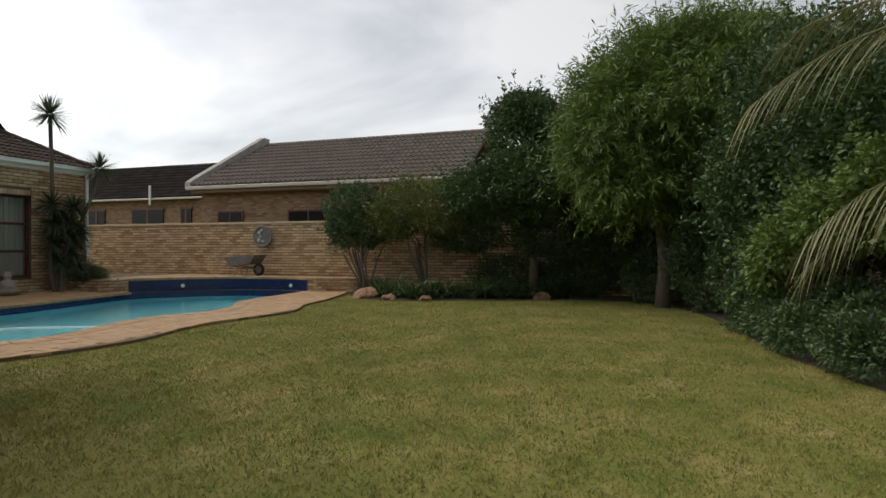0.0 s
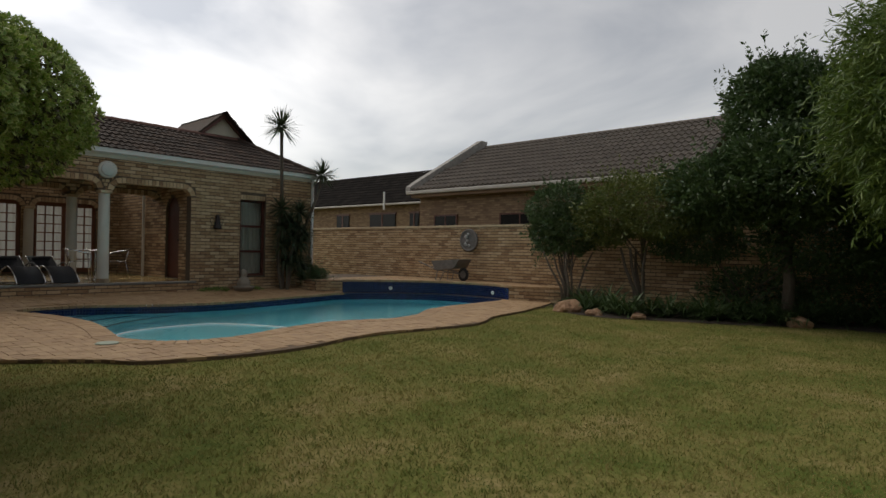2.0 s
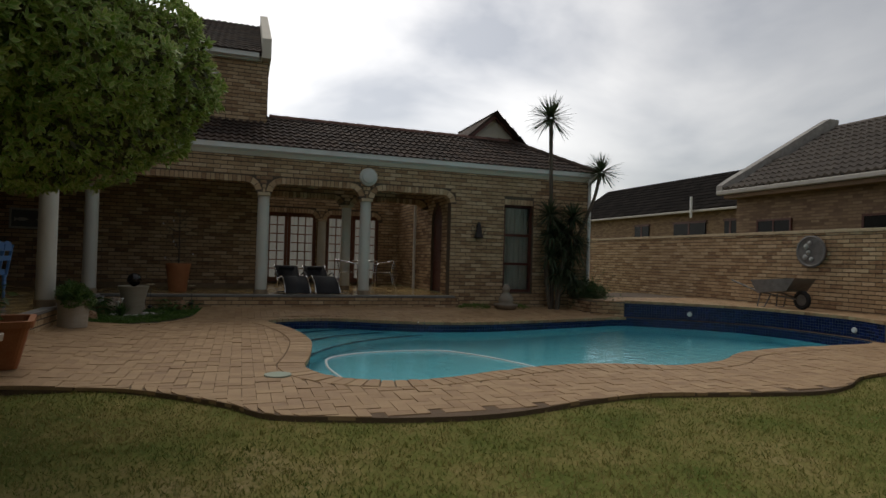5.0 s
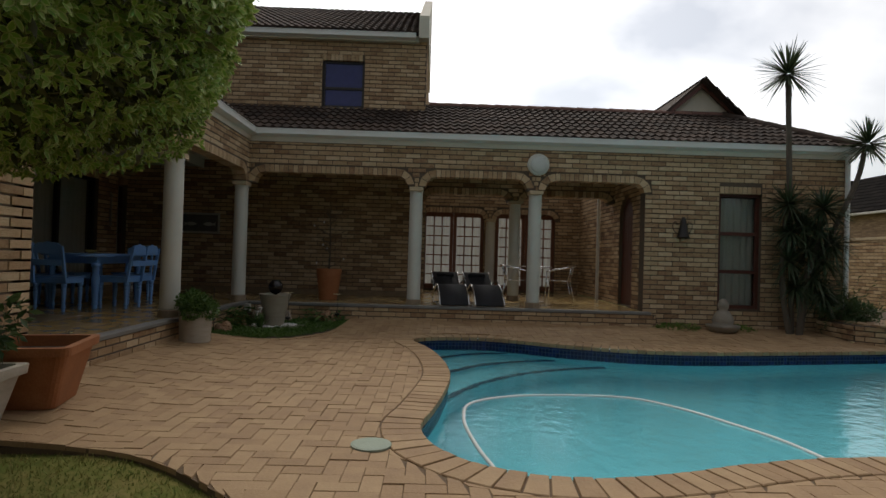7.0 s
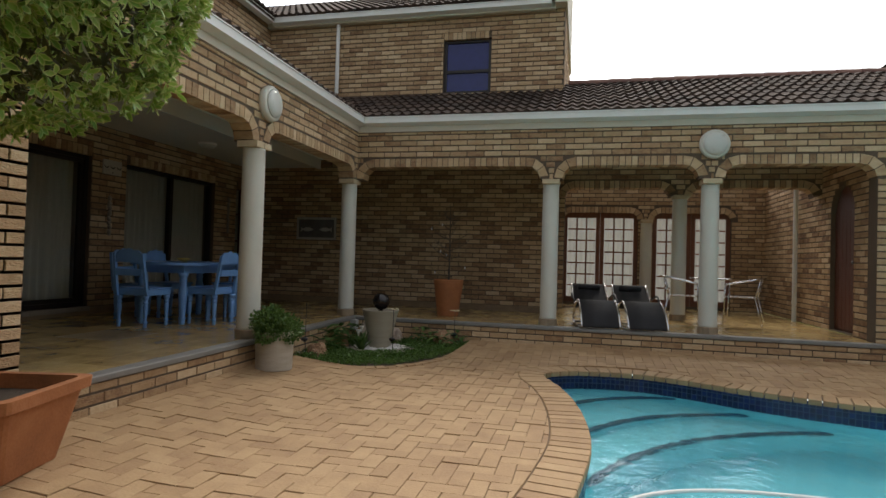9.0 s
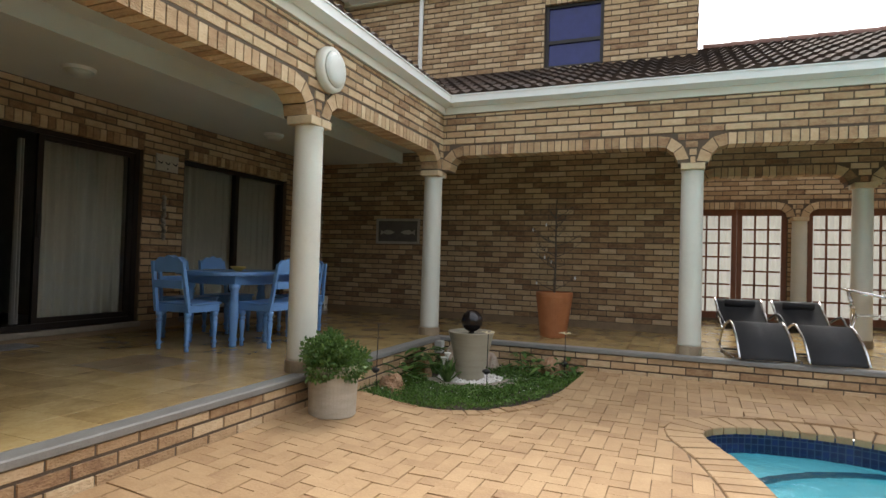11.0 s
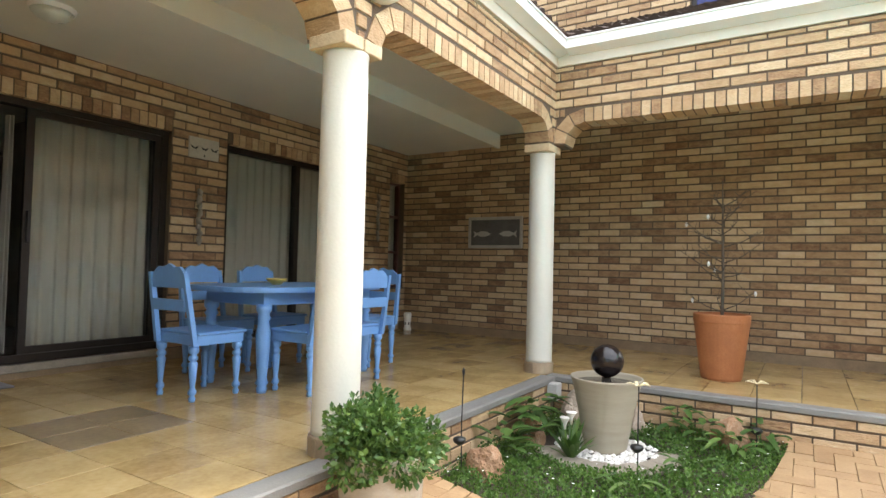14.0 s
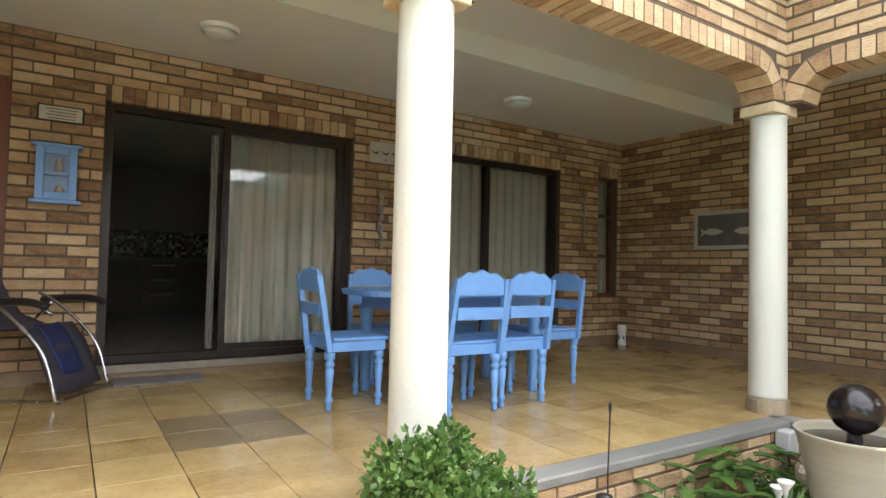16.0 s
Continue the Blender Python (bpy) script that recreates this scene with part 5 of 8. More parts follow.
tagged(part("sill_1", bm, M_SLATE), "tiled sill under the sliding door", "sill", kind="structure")
bm = bx(PD(d2.u0 - 0.02, VF + 0.05, -0.10), PD(d2.u1 + 0.02, d2.w0, 0.045), 0.006)
tagged(part("sill_2", bm, M_SLATE), "tiled sill under the glass door", "sill", kind="structure")

# rooms behind the doors
bm = bmesh.new()
RX0, RX1, RY0, RY1 = -17.6, -9.5, -7.0, DY - 0.221
box(bm, (RX0 - 0.1, RY0, VF), (RX0, RY1, CEIL))
box(bm, (RX1, RY0, VF), (RX1 + 0.1, RY1, CEIL))
box(bm, (RX0 - 0.1, RY0 - 0.1, VF), (RX1 + 0.1, RY0, CEIL))
box(bm, (-13.75, -4.2, VF), (-13.65, RY1, CEIL))
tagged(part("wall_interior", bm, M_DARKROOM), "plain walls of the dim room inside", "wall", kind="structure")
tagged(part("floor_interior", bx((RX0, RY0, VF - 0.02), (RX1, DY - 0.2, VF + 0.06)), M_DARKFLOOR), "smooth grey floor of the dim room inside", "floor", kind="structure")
tagged(part("ceiling_interior", bx((RX0 - 0.1, RY0 - 0.1, CEIL), (RX1 + 0.1, RY1, CEIL + 0.05)), M_CEIL), "ceiling of the dim room inside", "ceiling", kind="structure")
kit = thing("kitchen_unit", "dark kitchen base unit with steel drawer handles", "cabinet", (-12.6, -6.4, VF + 0.06))
part("body", bx((-1.0, -0.6, 0), (1.0, 0, 0.86), 0.005), plain("dark_kitchen_laminate", (0.06, 0.055, 0.05), 0.4), kit)
for k in range(3):
    dr = part("drawer", bx((-0.45, 0.001, 0.14 + 0.24 * k), (0.15, 0.02, 0.35 + 0.24 * k), 0.003), plain("dark_kitchen_front", (0.075, 0.07, 0.062), 0.35), kit)
    part("handle", bx((-0.32, 0.021, 0.305 + 0.24 * k), (0.02, 0.035, 0.32 + 0.24 * k)), M_STEEL, dr, "steel bar handle")
tagged(part("worktop", bx((-13.65, -7.0, VF + 0.925), (-11.55, -6.38, VF + 0.965), 0.005), plain("grey_stone_worktop", (0.2, 0.2, 0.2), 0.25)), "grey stone worktop on the kitchen unit", "worktop")
V, F = [], []
for i in range(40):
    for j in range(9):
        x, z = -13.6 + i * 0.05, VF + 1.0 + j * 0.05
        k = len(V)
        V += [(x, -6.985, z), (x + 0.046, -6.985, z), (x + 0.046, -6.985, z + 0.046), (x, -6.985, z + 0.046)]
        F.append((k, k + 1, k + 2, k + 3))
tagged(mesh_ob("splashback", V, F, make_mat("mixed_mosaic", [(0, (0.03, 0.03, 0.03)), (0.6, (0.2, 0.19, 0.17)), (1, (0.7, 0.68, 0.62))], 0.25, 5, 40, 0.0, pieces=0.9)), "black and white mosaic splashback", "splashback", kind="stuff")

# west end window, upper window, court doors
PA = plane_of((FX, 0, 0), (0, 1, 0), (1, 0, 0))
framed("window_1", "tall dark brown window with three stacked panes", PA, 10.40, 11.14, 0.42, 2.42, (), (1.06, 1.72), 0.06, 0.07, -0.07, M_WOODDK, M_GLASS)
curtain("curtain", "grey-beige curtain behind the tall window", PA, 10.36, 11.18, 0.38, 2.42, -0.24, M_CURTAIN, 7)
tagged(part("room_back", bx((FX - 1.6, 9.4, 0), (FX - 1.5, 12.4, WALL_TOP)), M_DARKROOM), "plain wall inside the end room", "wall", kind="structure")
PU = plane_of((BX, 0, 0), (0, 1, 0), (1, 0, 0))
framed("window_2", "upper window with dark blue tinted glass", PU, 3.12, 3.97, 4.14, 5.10, (), (4.54,), 0.05, 0.06, -0.06, M_BRONZE, M_GLASSBLUE)
bm = prism(bmesh.new(), [(BX + 0.22, 2.95, 4.02), (BX + 0.22, 4.1, 4.02), (BX + 0.004, 4.02, 4.12), (BX + 0.004, 3.03, 4.12)], (0, 0, -0.06))
tagged(part("window_sill_2", bm, M_ROOF_RED), "reddish tile flashing under the upper window", "sill", kind="structure")
PC = plane_of((CX, 0, 0), (0, 1, 0), (1, 0, 0))
for n_, (a, b) in enumerate(((5.20, 6.73), (7.03, 8.53))):
    m_ = (a + b) / 2
    for u0_, u1_ in ((a, m_ - 0.003), (m_ + 0.003, b)):
        w_ = (u1_ - u0_ - 0.16) / 3
        t_ = thing("french_door", "brown timber glazed door with small panes and white lace behind", "door", kind="structure", group="court doors")
        def fm(nm, p, q, r, s, mat, dd, th, t_=t_):
            return part(nm, prism(bmesh.new(), [PC(p, r, dd), PC(q, r, dd), PC(q, s, dd), PC(p, s, dd)], (-th, 0, 0)), mat, t_)
        fm("stile", u0_, u0_ + 0.08, 0.38, 2.30, M_WOODRED, -0.06, 0.05)
        fm("stile", u1_ - 0.08, u1_, 0.38, 2.30, M_WOODRED, -0.06, 0.05)
        fm("rail", u0_ + 0.08, u1_ - 0.08, 0.38, 0.50, M_WOODRED, -0.06, 0.05)
        fm("rail", u0_ + 0.08, u1_ - 0.08, 2.19, 2.30, M_WOODRED, -0.06, 0.05)
        for k in (1, 2):
            fm("glazing_bar", u0_ + 0.08 + w_ * k - 0.015, u0_ + 0.08 + w_ * k + 0.015, 0.50, 2.19, M_WOODRED, -0.065, 0.03)
        for k in range(1, 7):
            z_ = 0.50 + k * 1.69 / 7
            for c_ in range(3):
                fm("glazing_bar", u0_ + 0.08 + w_ * c_ + 0.016, u0_ + 0.08 + w_ * (c_ + 1) - 0.016, z_ - 0.015, z_ + 0.015, M_WOODRED, -0.067, 0.026)
    curtain("curtain", "white lace curtain behind the court doors", PC, a, b, 0.38, 2.31, -0.16, M_CURTAINW, 12, 0.012)
column(CX + 0.13, 6.88, VF, 2.15, "court_column")
# arched timber door
bm = bmesh.new()
pts_ = [(-16.84, VF + 0.02)] + [(-16.46 + 0.375 * math.cos(math.pi - math.pi * k / 12), 2.035 + 0.375 * math.sin(math.pi * k / 12)) for k in range(13)] + [(-16.08, VF + 0.02)]
prism(bm, [(a, 9.22, b) for a, b in pts_], (0, 0.06, 0))
ad = tagged(part("door_3", bm, M_WOODDK), "arched dark red-brown plank door", "door", kind="structure")
for k in range(6):
    part("plank", bx((-16.825 + 0.122 * k, 9.205, VF + 0.06), (-16.708 + 0.122 * k, 9.219, 2.05), 0.003), M_WOODDK, ad)
part("door_handle", lathe(bmesh.new(), [(0.025, 0.0), (0.03, 0.03), (0.012, 0.05)], 12, (-16.2, 9.19, 1.3)), M_BRONZE, ad)

# pipes and lamps
def pipe(x, y, z0, z1, label, r=0.04):
    return tagged(part("downpipe", lathe(bmesh.new(), [(r, z0), (r, z0 + 0.3), (r * 1.12, z0 + 0.3), (r * 1.12, z0 + 0.36), (r, z0 + 0.36), (r, z1)], 14, (x, y, 0)), M_GUTTER, smooth=False), label, "downpipe")


pipe(FX + 0.06, 12.60, 0.15, 3.15, "white rainwater downpipe at the house corner")
pipe(BX + 0.06, 1.12, 4.2, 5.5, "white rainwater downpipe on the upper wall", 0.035)
pipe(-18.08, 9.08, VF, 3.0, "pale downpipe in the court corner", 0.035)


def wall_lamp(P, u, w, label):
    t = thing("wall_lamp", label, "lamp", group="round wall lamps")
    c, n = P(u, w, 0.0), (P(0, 0, 1) - P(0, 0, 0))
    m = Matrix.Translation(c) @ n.to_track_quat("Z", "Y").to_matrix().to_4x4()
    bm = lathe(bmesh.new(), [(0.185, 0.008), (0.19, 0.03), (0.185, 0.07), (0.165, 0.085), (0.15, 0.085)], 28)
    bmesh.ops.transform(bm, matrix=m, verts=bm.verts)
    part("rim", bm, M_COLUMN, t, smooth=True)
    bm = lathe(bmesh.new(), [(0.15, 0.086), (0.145, 0.10), (0.11, 0.115), (0.05, 0.122)], 28)
    bmesh.ops.transform(bm, matrix=m, verts=bm.verts)
    part("diffuser", bm, M_OPAL, t, "opal glass disc", smooth=True)


PB = plane_of((0, FY, 0), (1, 0, 0), (0, 1, 0))
wall_lamp(PA, 7.23, 2.80, "round white bulkhead lamp on the brick veranda front")
wall_lamp(PB, -12.77, 2.80, "round white bulkhead lamp above the dining column")
for x, y in ((-12.25, 0.0), (-15.02, -0.05)):
    t = thing("ceiling_lamp", "shallow round opal ceiling lamp", "lamp", (x, y, CEIL), group="ceiling lamps")
    part("base", lathe(bmesh.new(), [(0.13, -0.03), (0.14, -0.002)], 24), M_WHITE, t)
    part("diffuser", lathe(bmesh.new(), [(0.03, -0.085), (0.09, -0.07), (0.125, -0.031)], 24), M_OPAL, t, smooth=True)

# ---- dining set ----
def turned_leg(bm, x, y, h, r=0.028):
    lathe(bm, [(r * 0.62, 0), (r * 0.80, 0.02), (r * 0.50, 0.04), (r * 0.95, 0.055), (r * 0.95, 0.07), (r * 0.55, 0.09), (r * 0.8, 0.18 * h / 0.4), (r * 1.05, 0.28 * h / 0.4), (r * 0.65, h - 0.10), (r * 1.1, h - 0.085), (r * 1.1, h - 0.07), (r * 0.65, h - 0.055), (r * 1.2, h - 0.04), (r * 1.2, h)], 12, (x, y, 0))


def dining_chair(at, turn):
    """Faces +y at turn 0."""
    c = thing("dining_chair", "blue-painted wooden dining chair with turned legs and scalloped back", "chair", at, turn, "chairs round the dining table")
    w, d = 0.205, 0.20
    for sx in (-1, 1):
        for sy in (-1, 1):
            bm = bmesh.new()
            turned_leg(bm, sx * (w - 0.03), sy * (d - 0.03), 0.36)
            part("leg", bm, M_BLUE, c, smooth=True)
        bm = bmesh.new()
        prism(bm, [(sx * w - 0.016 - 0.004 * sx, -d, 0.36), (sx * w + 0.016 - 0.004 * sx, -d, 0.36), (sx * w + 0.014 - 0.022 * sx, -d - 0.075, 0.835), (sx * w - 0.014 - 0.022 * sx, -d - 0.075, 0.835)], (0, 0.034, 0))
        part("back_post", bm, M_BLUE, c)
    part("apron", bx((-w, -d + 0.034, 0.36), (w, d, 0.425), 0.004), M_BLUE, c)
    part("seat", bx((-w - 0.012, -d + 0.035, 0.425), (w + 0.012, d + 0.02, 0.447), 0.007), M_BLUE, c)
    top = [(-0.17, 0.735), (0.17, 0.735), (0.17, 0.835)]
    for k in range(13):
        x = 0.17 - 0.34 * k / 12
        top.append((x, 0.838 + 0.045 * max(0, math.cos(x / 0.17 * math.pi / 2)) ** 0.8 + 0.010 * math.cos(x / 0.17 * 3 * math.pi)))
    top.append((-0.17, 0.835))
    bm = prism(bmesh.new(), [(x, -d - 0.055, z) for x, z in top], (0, 0.022, 0))
    part("crest_rail", bm, M_BLUE, c)
    part("cross_rail", bx((-0.172, -d - 0.05, 0.585), (0.172, -d - 0.03, 0.66), 0.003), M_BLUE, c)
    return c


t = thing("dining_table", "blue-painted wooden dining table with stout turned legs", "table", (-13.81, 0.67, VF))
oval = [(math.copysign(abs(math.cos(a)) ** 0.62, math.cos(a)) * 0.80, math.copysign(abs(math.sin(a)) ** 0.62, math.sin(a)) * 0.48) for a in [2 * math.pi * k / 40 for k in range(40)]]
bm = prism(bmesh.new(), [(x * 0.99, y * 0.985, 0.705) for x, y in oval], (0, 0, 0.012))
prism(bm, [(x, y, 0.7171) for x, y in oval], (0, 0, 0.024))
part("tabletop", bm, M_BLUE, t)
part("apron", bx((-0.58, -0.32, 0.61), (0.58, 0.32, 0.705), 0.004), M_BLUE, t)
for sx in (-1, 1):
    for sy in (-1, 1):
        bm = lathe(bmesh.new(), [(0.032, 0), (0.038, 0.03), (0.03, 0.045), (0.045, 0.07), (0.033, 0.1), (0.048, 0.3), (0.052, 0.42), (0.036, 0.5), (0.052, 0.525), (0.036, 0.55), (0.054, 0.575), (0.054, 0.62)], 16, (sx * 0.55, sy * 0.29, 0))
        part("leg", bm, M_BLUE, t, smooth=True)
dining_chair((-12.97, 0.66, VF), 90)
dining_chair((-13.55, 1.14, VF), 180)
dining_chair((-13.99, 1.10, VF), 180)
dining_chair((-14.69, 0.71, VF), -90)
dining_chair((-13.55, 0.08, VF), 0)
dining_chair((-14.15, 0.06, VF), 0)
bm = lathe(bmesh.new(), [(0.03, 0), (0.07, 0.03), (0.085, 0.05), (0.08, 0.05), (0.03, 0.02)], 16, (-13.62, 0.68, VF + 0.741))
tagged(part("bowl", bm, plain("yellow_glaze", (0.5, 0.36, 0.08), 0.3), smooth=True), "small yellow glazed bowl on the table", "bowl")

# ---- reclining garden chair ----
rc = thing("reclining_chair", "folding recliner with silver tube frame and dark blue sling", "chair", (-11.20, -0.50, VF), 56)
for sx in (-1, 1):
    x = 0.27 * sx
    part("side_frame", tube(bmesh.new(), spline([(x, 0.42, 0.02), (x, 0.36, 0.015), (x, -0.30, 0.015), (x, -0.38, 0.05), (x, -0.20, 0.40), (x, -0.02, 0.60)], 6, False), 0.012, 8), M_STEEL, rc, smooth=True)
    part("leg_tube", tube(bmesh.new(), spline([(x, 0.40, 0.02), (x, 0.30, 0.32), (x, 0.06, 0.56), (x, -0.12, 0.66)], 6, False), 0.012, 8), M_STEEL, rc, smooth=True)
    part("armrest", tube(bmesh.new(), spline([(x * 1.08, 0.34, 0.60), (x * 1.1, 0.22, 0.63), (x * 1.1, 0.0, 0.625), (x * 1.1, -0.25, 0.60)], 5, False), [0.018] + [0.026] * 14 + [0.014], 8), M_BLACKPL, rc, "black plastic armrest", smooth=True)
for y in (0.42, -0.36):
    part("cross_bar", tube(bmesh.new(), [(-0.27, y, 0.022), (0.27, y, 0.022)], 0.011, 8), M_STEEL, rc)
M_SLING = plain("dark_grey_sling", (0.05, 0.047, 0.06), 0.8, var=0.2, fine=250)
M_SLINGB = plain("navy_blue_sling", (0.018, 0.025, 0.10), 0.8, var=0.2, fine=250)
def sling(prof, x0, x1, mat, name):
    vs, fs = [], []
    for y, z in prof:
        for k in range(7):
            x = x0 + (x1 - x0) * k / 6
            vs.append((x, y, z - 0.02 * (1 - (2 * k / 6 - 1) ** 2)))
    for r in range(len(prof) - 1):
        for k in range(6):
            a = r * 7 + k
            fs.append((a, a + 1, a + 8, a + 7))
    ob = mesh_ob(name, vs, fs, mat, rc, smooth=True)
    so = ob.modifiers.new("thick", "SOLIDIFY")
    so.thickness = 0.006
    return ob
sling([(0.36, 0.06), (0.30, 0.20), (0.24, 0.34), (0.14, 0.46), (-0.05, 0.44), (-0.20, 0.50), (-0.27, 0.65), (-0.34, 0.85), (-0.38, 0.95)], -0.245, 0.245, M_SLING, "sling")
sling([(0.325, 0.165), (0.27, 0.28), (0.20, 0.40), (0.13, 0.475)], -0.11, 0.11, M_SLINGB, "blue_panel")
part("back_frame", tube(bmesh.new(), spline([(-0.27, -0.02, 0.5), (-0.27, -0.28, 0.70), (-0.26, -0.39, 0.97), (0.26, -0.39, 0.97), (0.27, -0.28, 0.70), (0.27, -0.02, 0.5)], 5, False), 0.012, 8), M_STEEL, rc, smooth=True)

bm = bx((-12.33, -0.80, VF), (-11.72, -0.48, VF + 0.012), 0.003)
tagged(part("door_mat", bm, plain("grey_woven_mat", (0.20, 0.19, 0.185), 0.95, var=0.2, fine=200)), "thin grey door mat before the open door", "mat")

# ---- sun loungers ----
def lounger(at):
    l = thing("sun_lounger", "black mesh sun lounger with a raised back and curved foot", "lounger", at, 7, "sun loungers on the veranda")
    foot = [(0.16, 0.03), (0.02, 0.20), (-0.22, 0.34), (-0.36, 0.36), (-0.53, 0.31), (-0.66, 0.255), (-0.75, 0.255), (-0.94, 0.38), (-1.18, 0.56)]
    sm = spline([(x, 0, z) for x, z in foot], 4, False)
    vs, fs = [], []
    for p in sm:
        for y in (-0.235, 0.235):
            vs.append((p.x, y, p.z))
    for k in range(len(sm) - 1):
        fs.append((2 * k, 2 * k + 1, 2 * k + 3, 2 * k + 2))
    ob = mesh_ob("mesh_sling", vs, fs, M_BLACK, l, smooth=True)
    ob.modifiers.new("thick", "SOLIDIFY").thickness = 0.008
    for s in (-0.25, 0.25):
        part("side_rail", tube(bmesh.new(), [(p.x, s, p.z) for p in sm], 0.013, 8), M_STEEL, l, smooth=True)
        part("leg", tube(bmesh.new(), spline([(0.0, s * 1.08, 0.015), (-0.3, s * 1.08, 0.015), (-0.62, s * 1.08, 0.015), (-0.72, s * 1.08, 0.10), (-0.55, s * 1.04, 0.31)], 5, False), 0.012, 8), M_STEEL, l, smooth=True)
        part("arm", tube(bmesh.new(), spline([(-0.90, s * 1.1, 0.36), (-0.68, s * 1.2, 0.43), (-0.48, s * 1.14, 0.33)], 5, False), 0.013, 8), M_BLACKPL, l, smooth=True)
    part("head_pillow", tube(bmesh.new(), [(-1.07, -0.16, 0.515), (-1.07, 0.16, 0.515)], 0.042, 10), M_BLACK, l, "black head cushion", smooth=True)
    part("cross_bar", tube(bmesh.new(), [(-0.66, -0.26, 0.02), (-0.66, 0.26, 0.02)], 0.011, 8), M_BLACKPL, l)
    return l


lounger((-15.36, 5.84, VF))
lounger((-15.36, 6.44, VF))

# ---- bistro set ----
def bistro_chair(at, turn):
    """Faces +y at turn 0."""
    c = thing("bistro_chair", "polished aluminium stacking chair with slatted seat", "chair", at, turn, "aluminium chairs")
    for s in (-1, 1):
        part("front_leg", tube(bmesh.new(), [(0.21 * s, 0.22, 0.0), (0.215 * s, 0.20, 0.43), (0.25 * s, 0.19, 0.62)], 0.011, 8), M_STEEL, c, smooth=True)
        part("rear_leg", tube(bmesh.new(), [(0.20 * s, -0.30, 0.0), (0.20 * s, -0.20, 0.44)], 0.011, 8), M_STEEL, c, smooth=True)
        part("back_post", tube(bmesh.new(), [(0.18 * s, -0.20, 0.44), (0.18 * s, -0.27, 0.72)], 0.011, 8), M_STEEL, c, smooth=True)
    part("arm_loop", tube(bmesh.new(), spline([(0.25, 0.19, 0.62), (0.27, 0.0, 0.665), (0.25, -0.22, 0.71), (0.0, -0.32, 0.73), (-0.25, -0.22, 0.71), (-0.27, 0.0, 0.665), (-0.25, 0.19, 0.62)], 6, False), 0.013, 8), M_STEEL, c, smooth=True)
    for k in range(7):
        part("seat_slat", bx((-0.20, -0.20 + 0.06 * k, 0.435), (0.20, -0.155 + 0.06 * k, 0.447), 0.003), M_STEEL, c)
    for k in range(3):
        part("back_slat", bx((-0.17, -0.272 + 0.012 * (2 - k), 0.52 + 0.07 * k), (0.17, -0.262 + 0.012 * (2 - k), 0.56 + 0.07 * k), 0.003), M_STEEL, c)
    return c


bistro_chair((-16.5, 7.08, VF), -10)
bistro_chair((-16.72, 7.93, VF), 160)
t = thing("bistro_table", "small round metal table on a single post", "table", (-16.85, 7.52, VF))
part("tabletop", lathe(bmesh.new(), [(0.29, 0.685), (0.30, 0.69), (0.30, 0.705), (0.29, 0.71)], 28), M_STEEL, t)
part("post", lathe(bmesh.new(), [(0.2, 0), (0.2, 0.02), (0.03, 0.04), (0.025, 0.685)], 16), M_STEEL, t)

# ---- pots ----
def pot_profile(rb, rt, h, lip=0.03, lip_h=0.05, wall=0.02):
    return [(rb, 0), (rb + (rt - rb) * 0.5, h * 0.5), (rt, h - lip_h), (rt + lip, h - lip_h), (rt + lip, h - 0.01), (rt + lip - 0.01, h), (rt - wall + 0.01, h), (rt - wall, h - 0.01), (rt - wall - 0.005, h - 0.06)]


tp = thing("terracotta_pot", "tall round terracotta pot on the veranda floor", "pot", (-16.05, 3.58, VF))
part("body", lathe(bmesh.new(), [(0.155, 0), (0.165, 0.02), (0.20, 0.30), (0.225, 0.49), (0.229, 0.50), (0.231, 0.555), (0.226, 0.565), (0.21, 0.565), (0.205, 0.50)], 40), M_TERRA, tp, smooth=False)
part("soil", lathe(bmesh.new(), [(0.19, 0.455), (0.204, 0.48)], 24), M_SOIL, tp)
wt = thing("bare_plant", "leafless twiggy shrub hung with small pale ornaments in a pot", "plant", (-16.05, 3.58, VF + 0.48))
rng5 = random.Random(5)
bm = bmesh.new()
tube(bm, [(0, 0, -0.02), (0.015, 0.01, 0.4), (-0.01, 0.0, 0.8), (0.01, 0.0, 1.25)], [0.016, 0.013, 0.01, 0.004], 7)
tips = []
for k in range(26):
    z = rng5.uniform(0.1, 1.05)
    a = rng5.uniform(0, 6.28)
    L_ = rng5.uniform(0.18, 0.42) * (1.15 - z * 0.5)
    e = Vector((L_ * math.cos(a), L_ * math.sin(a), z + L_ * rng5.uniform(0.2, 0.7)))
    m_ = Vector((e.x * 0.5, e.y * 0.5, z + (e.z - z) * 0.35))
    tube(bm, [(0, 0, z), m_, e], [0.006, 0.0045, 0.0025], 5)
    for q in range(3):
        f = m_.lerp(e, rng5.uniform(0.1, 1))
        tube(bm, [f, f + Vector((rng5.uniform(-0.1, 0.1), rng5.uniform(-0.1, 0.1), rng5.uniform(0.0, 0.12)))], [0.003, 0.0015], 4)
    tips.append(e)
part("stem", bm, M_BARK, wt, smooth=True)
for e in tips[:6]:
    part("ornament", lathe(bmesh.new(), [(0.003, 0), (0.011, 0.015), (0.013, 0.025), (0.005, 0.045)], 8, (e.x, e.y, e.z - 0.045)), M_WHITE, wt, "pale hanging ornament", smooth=True)

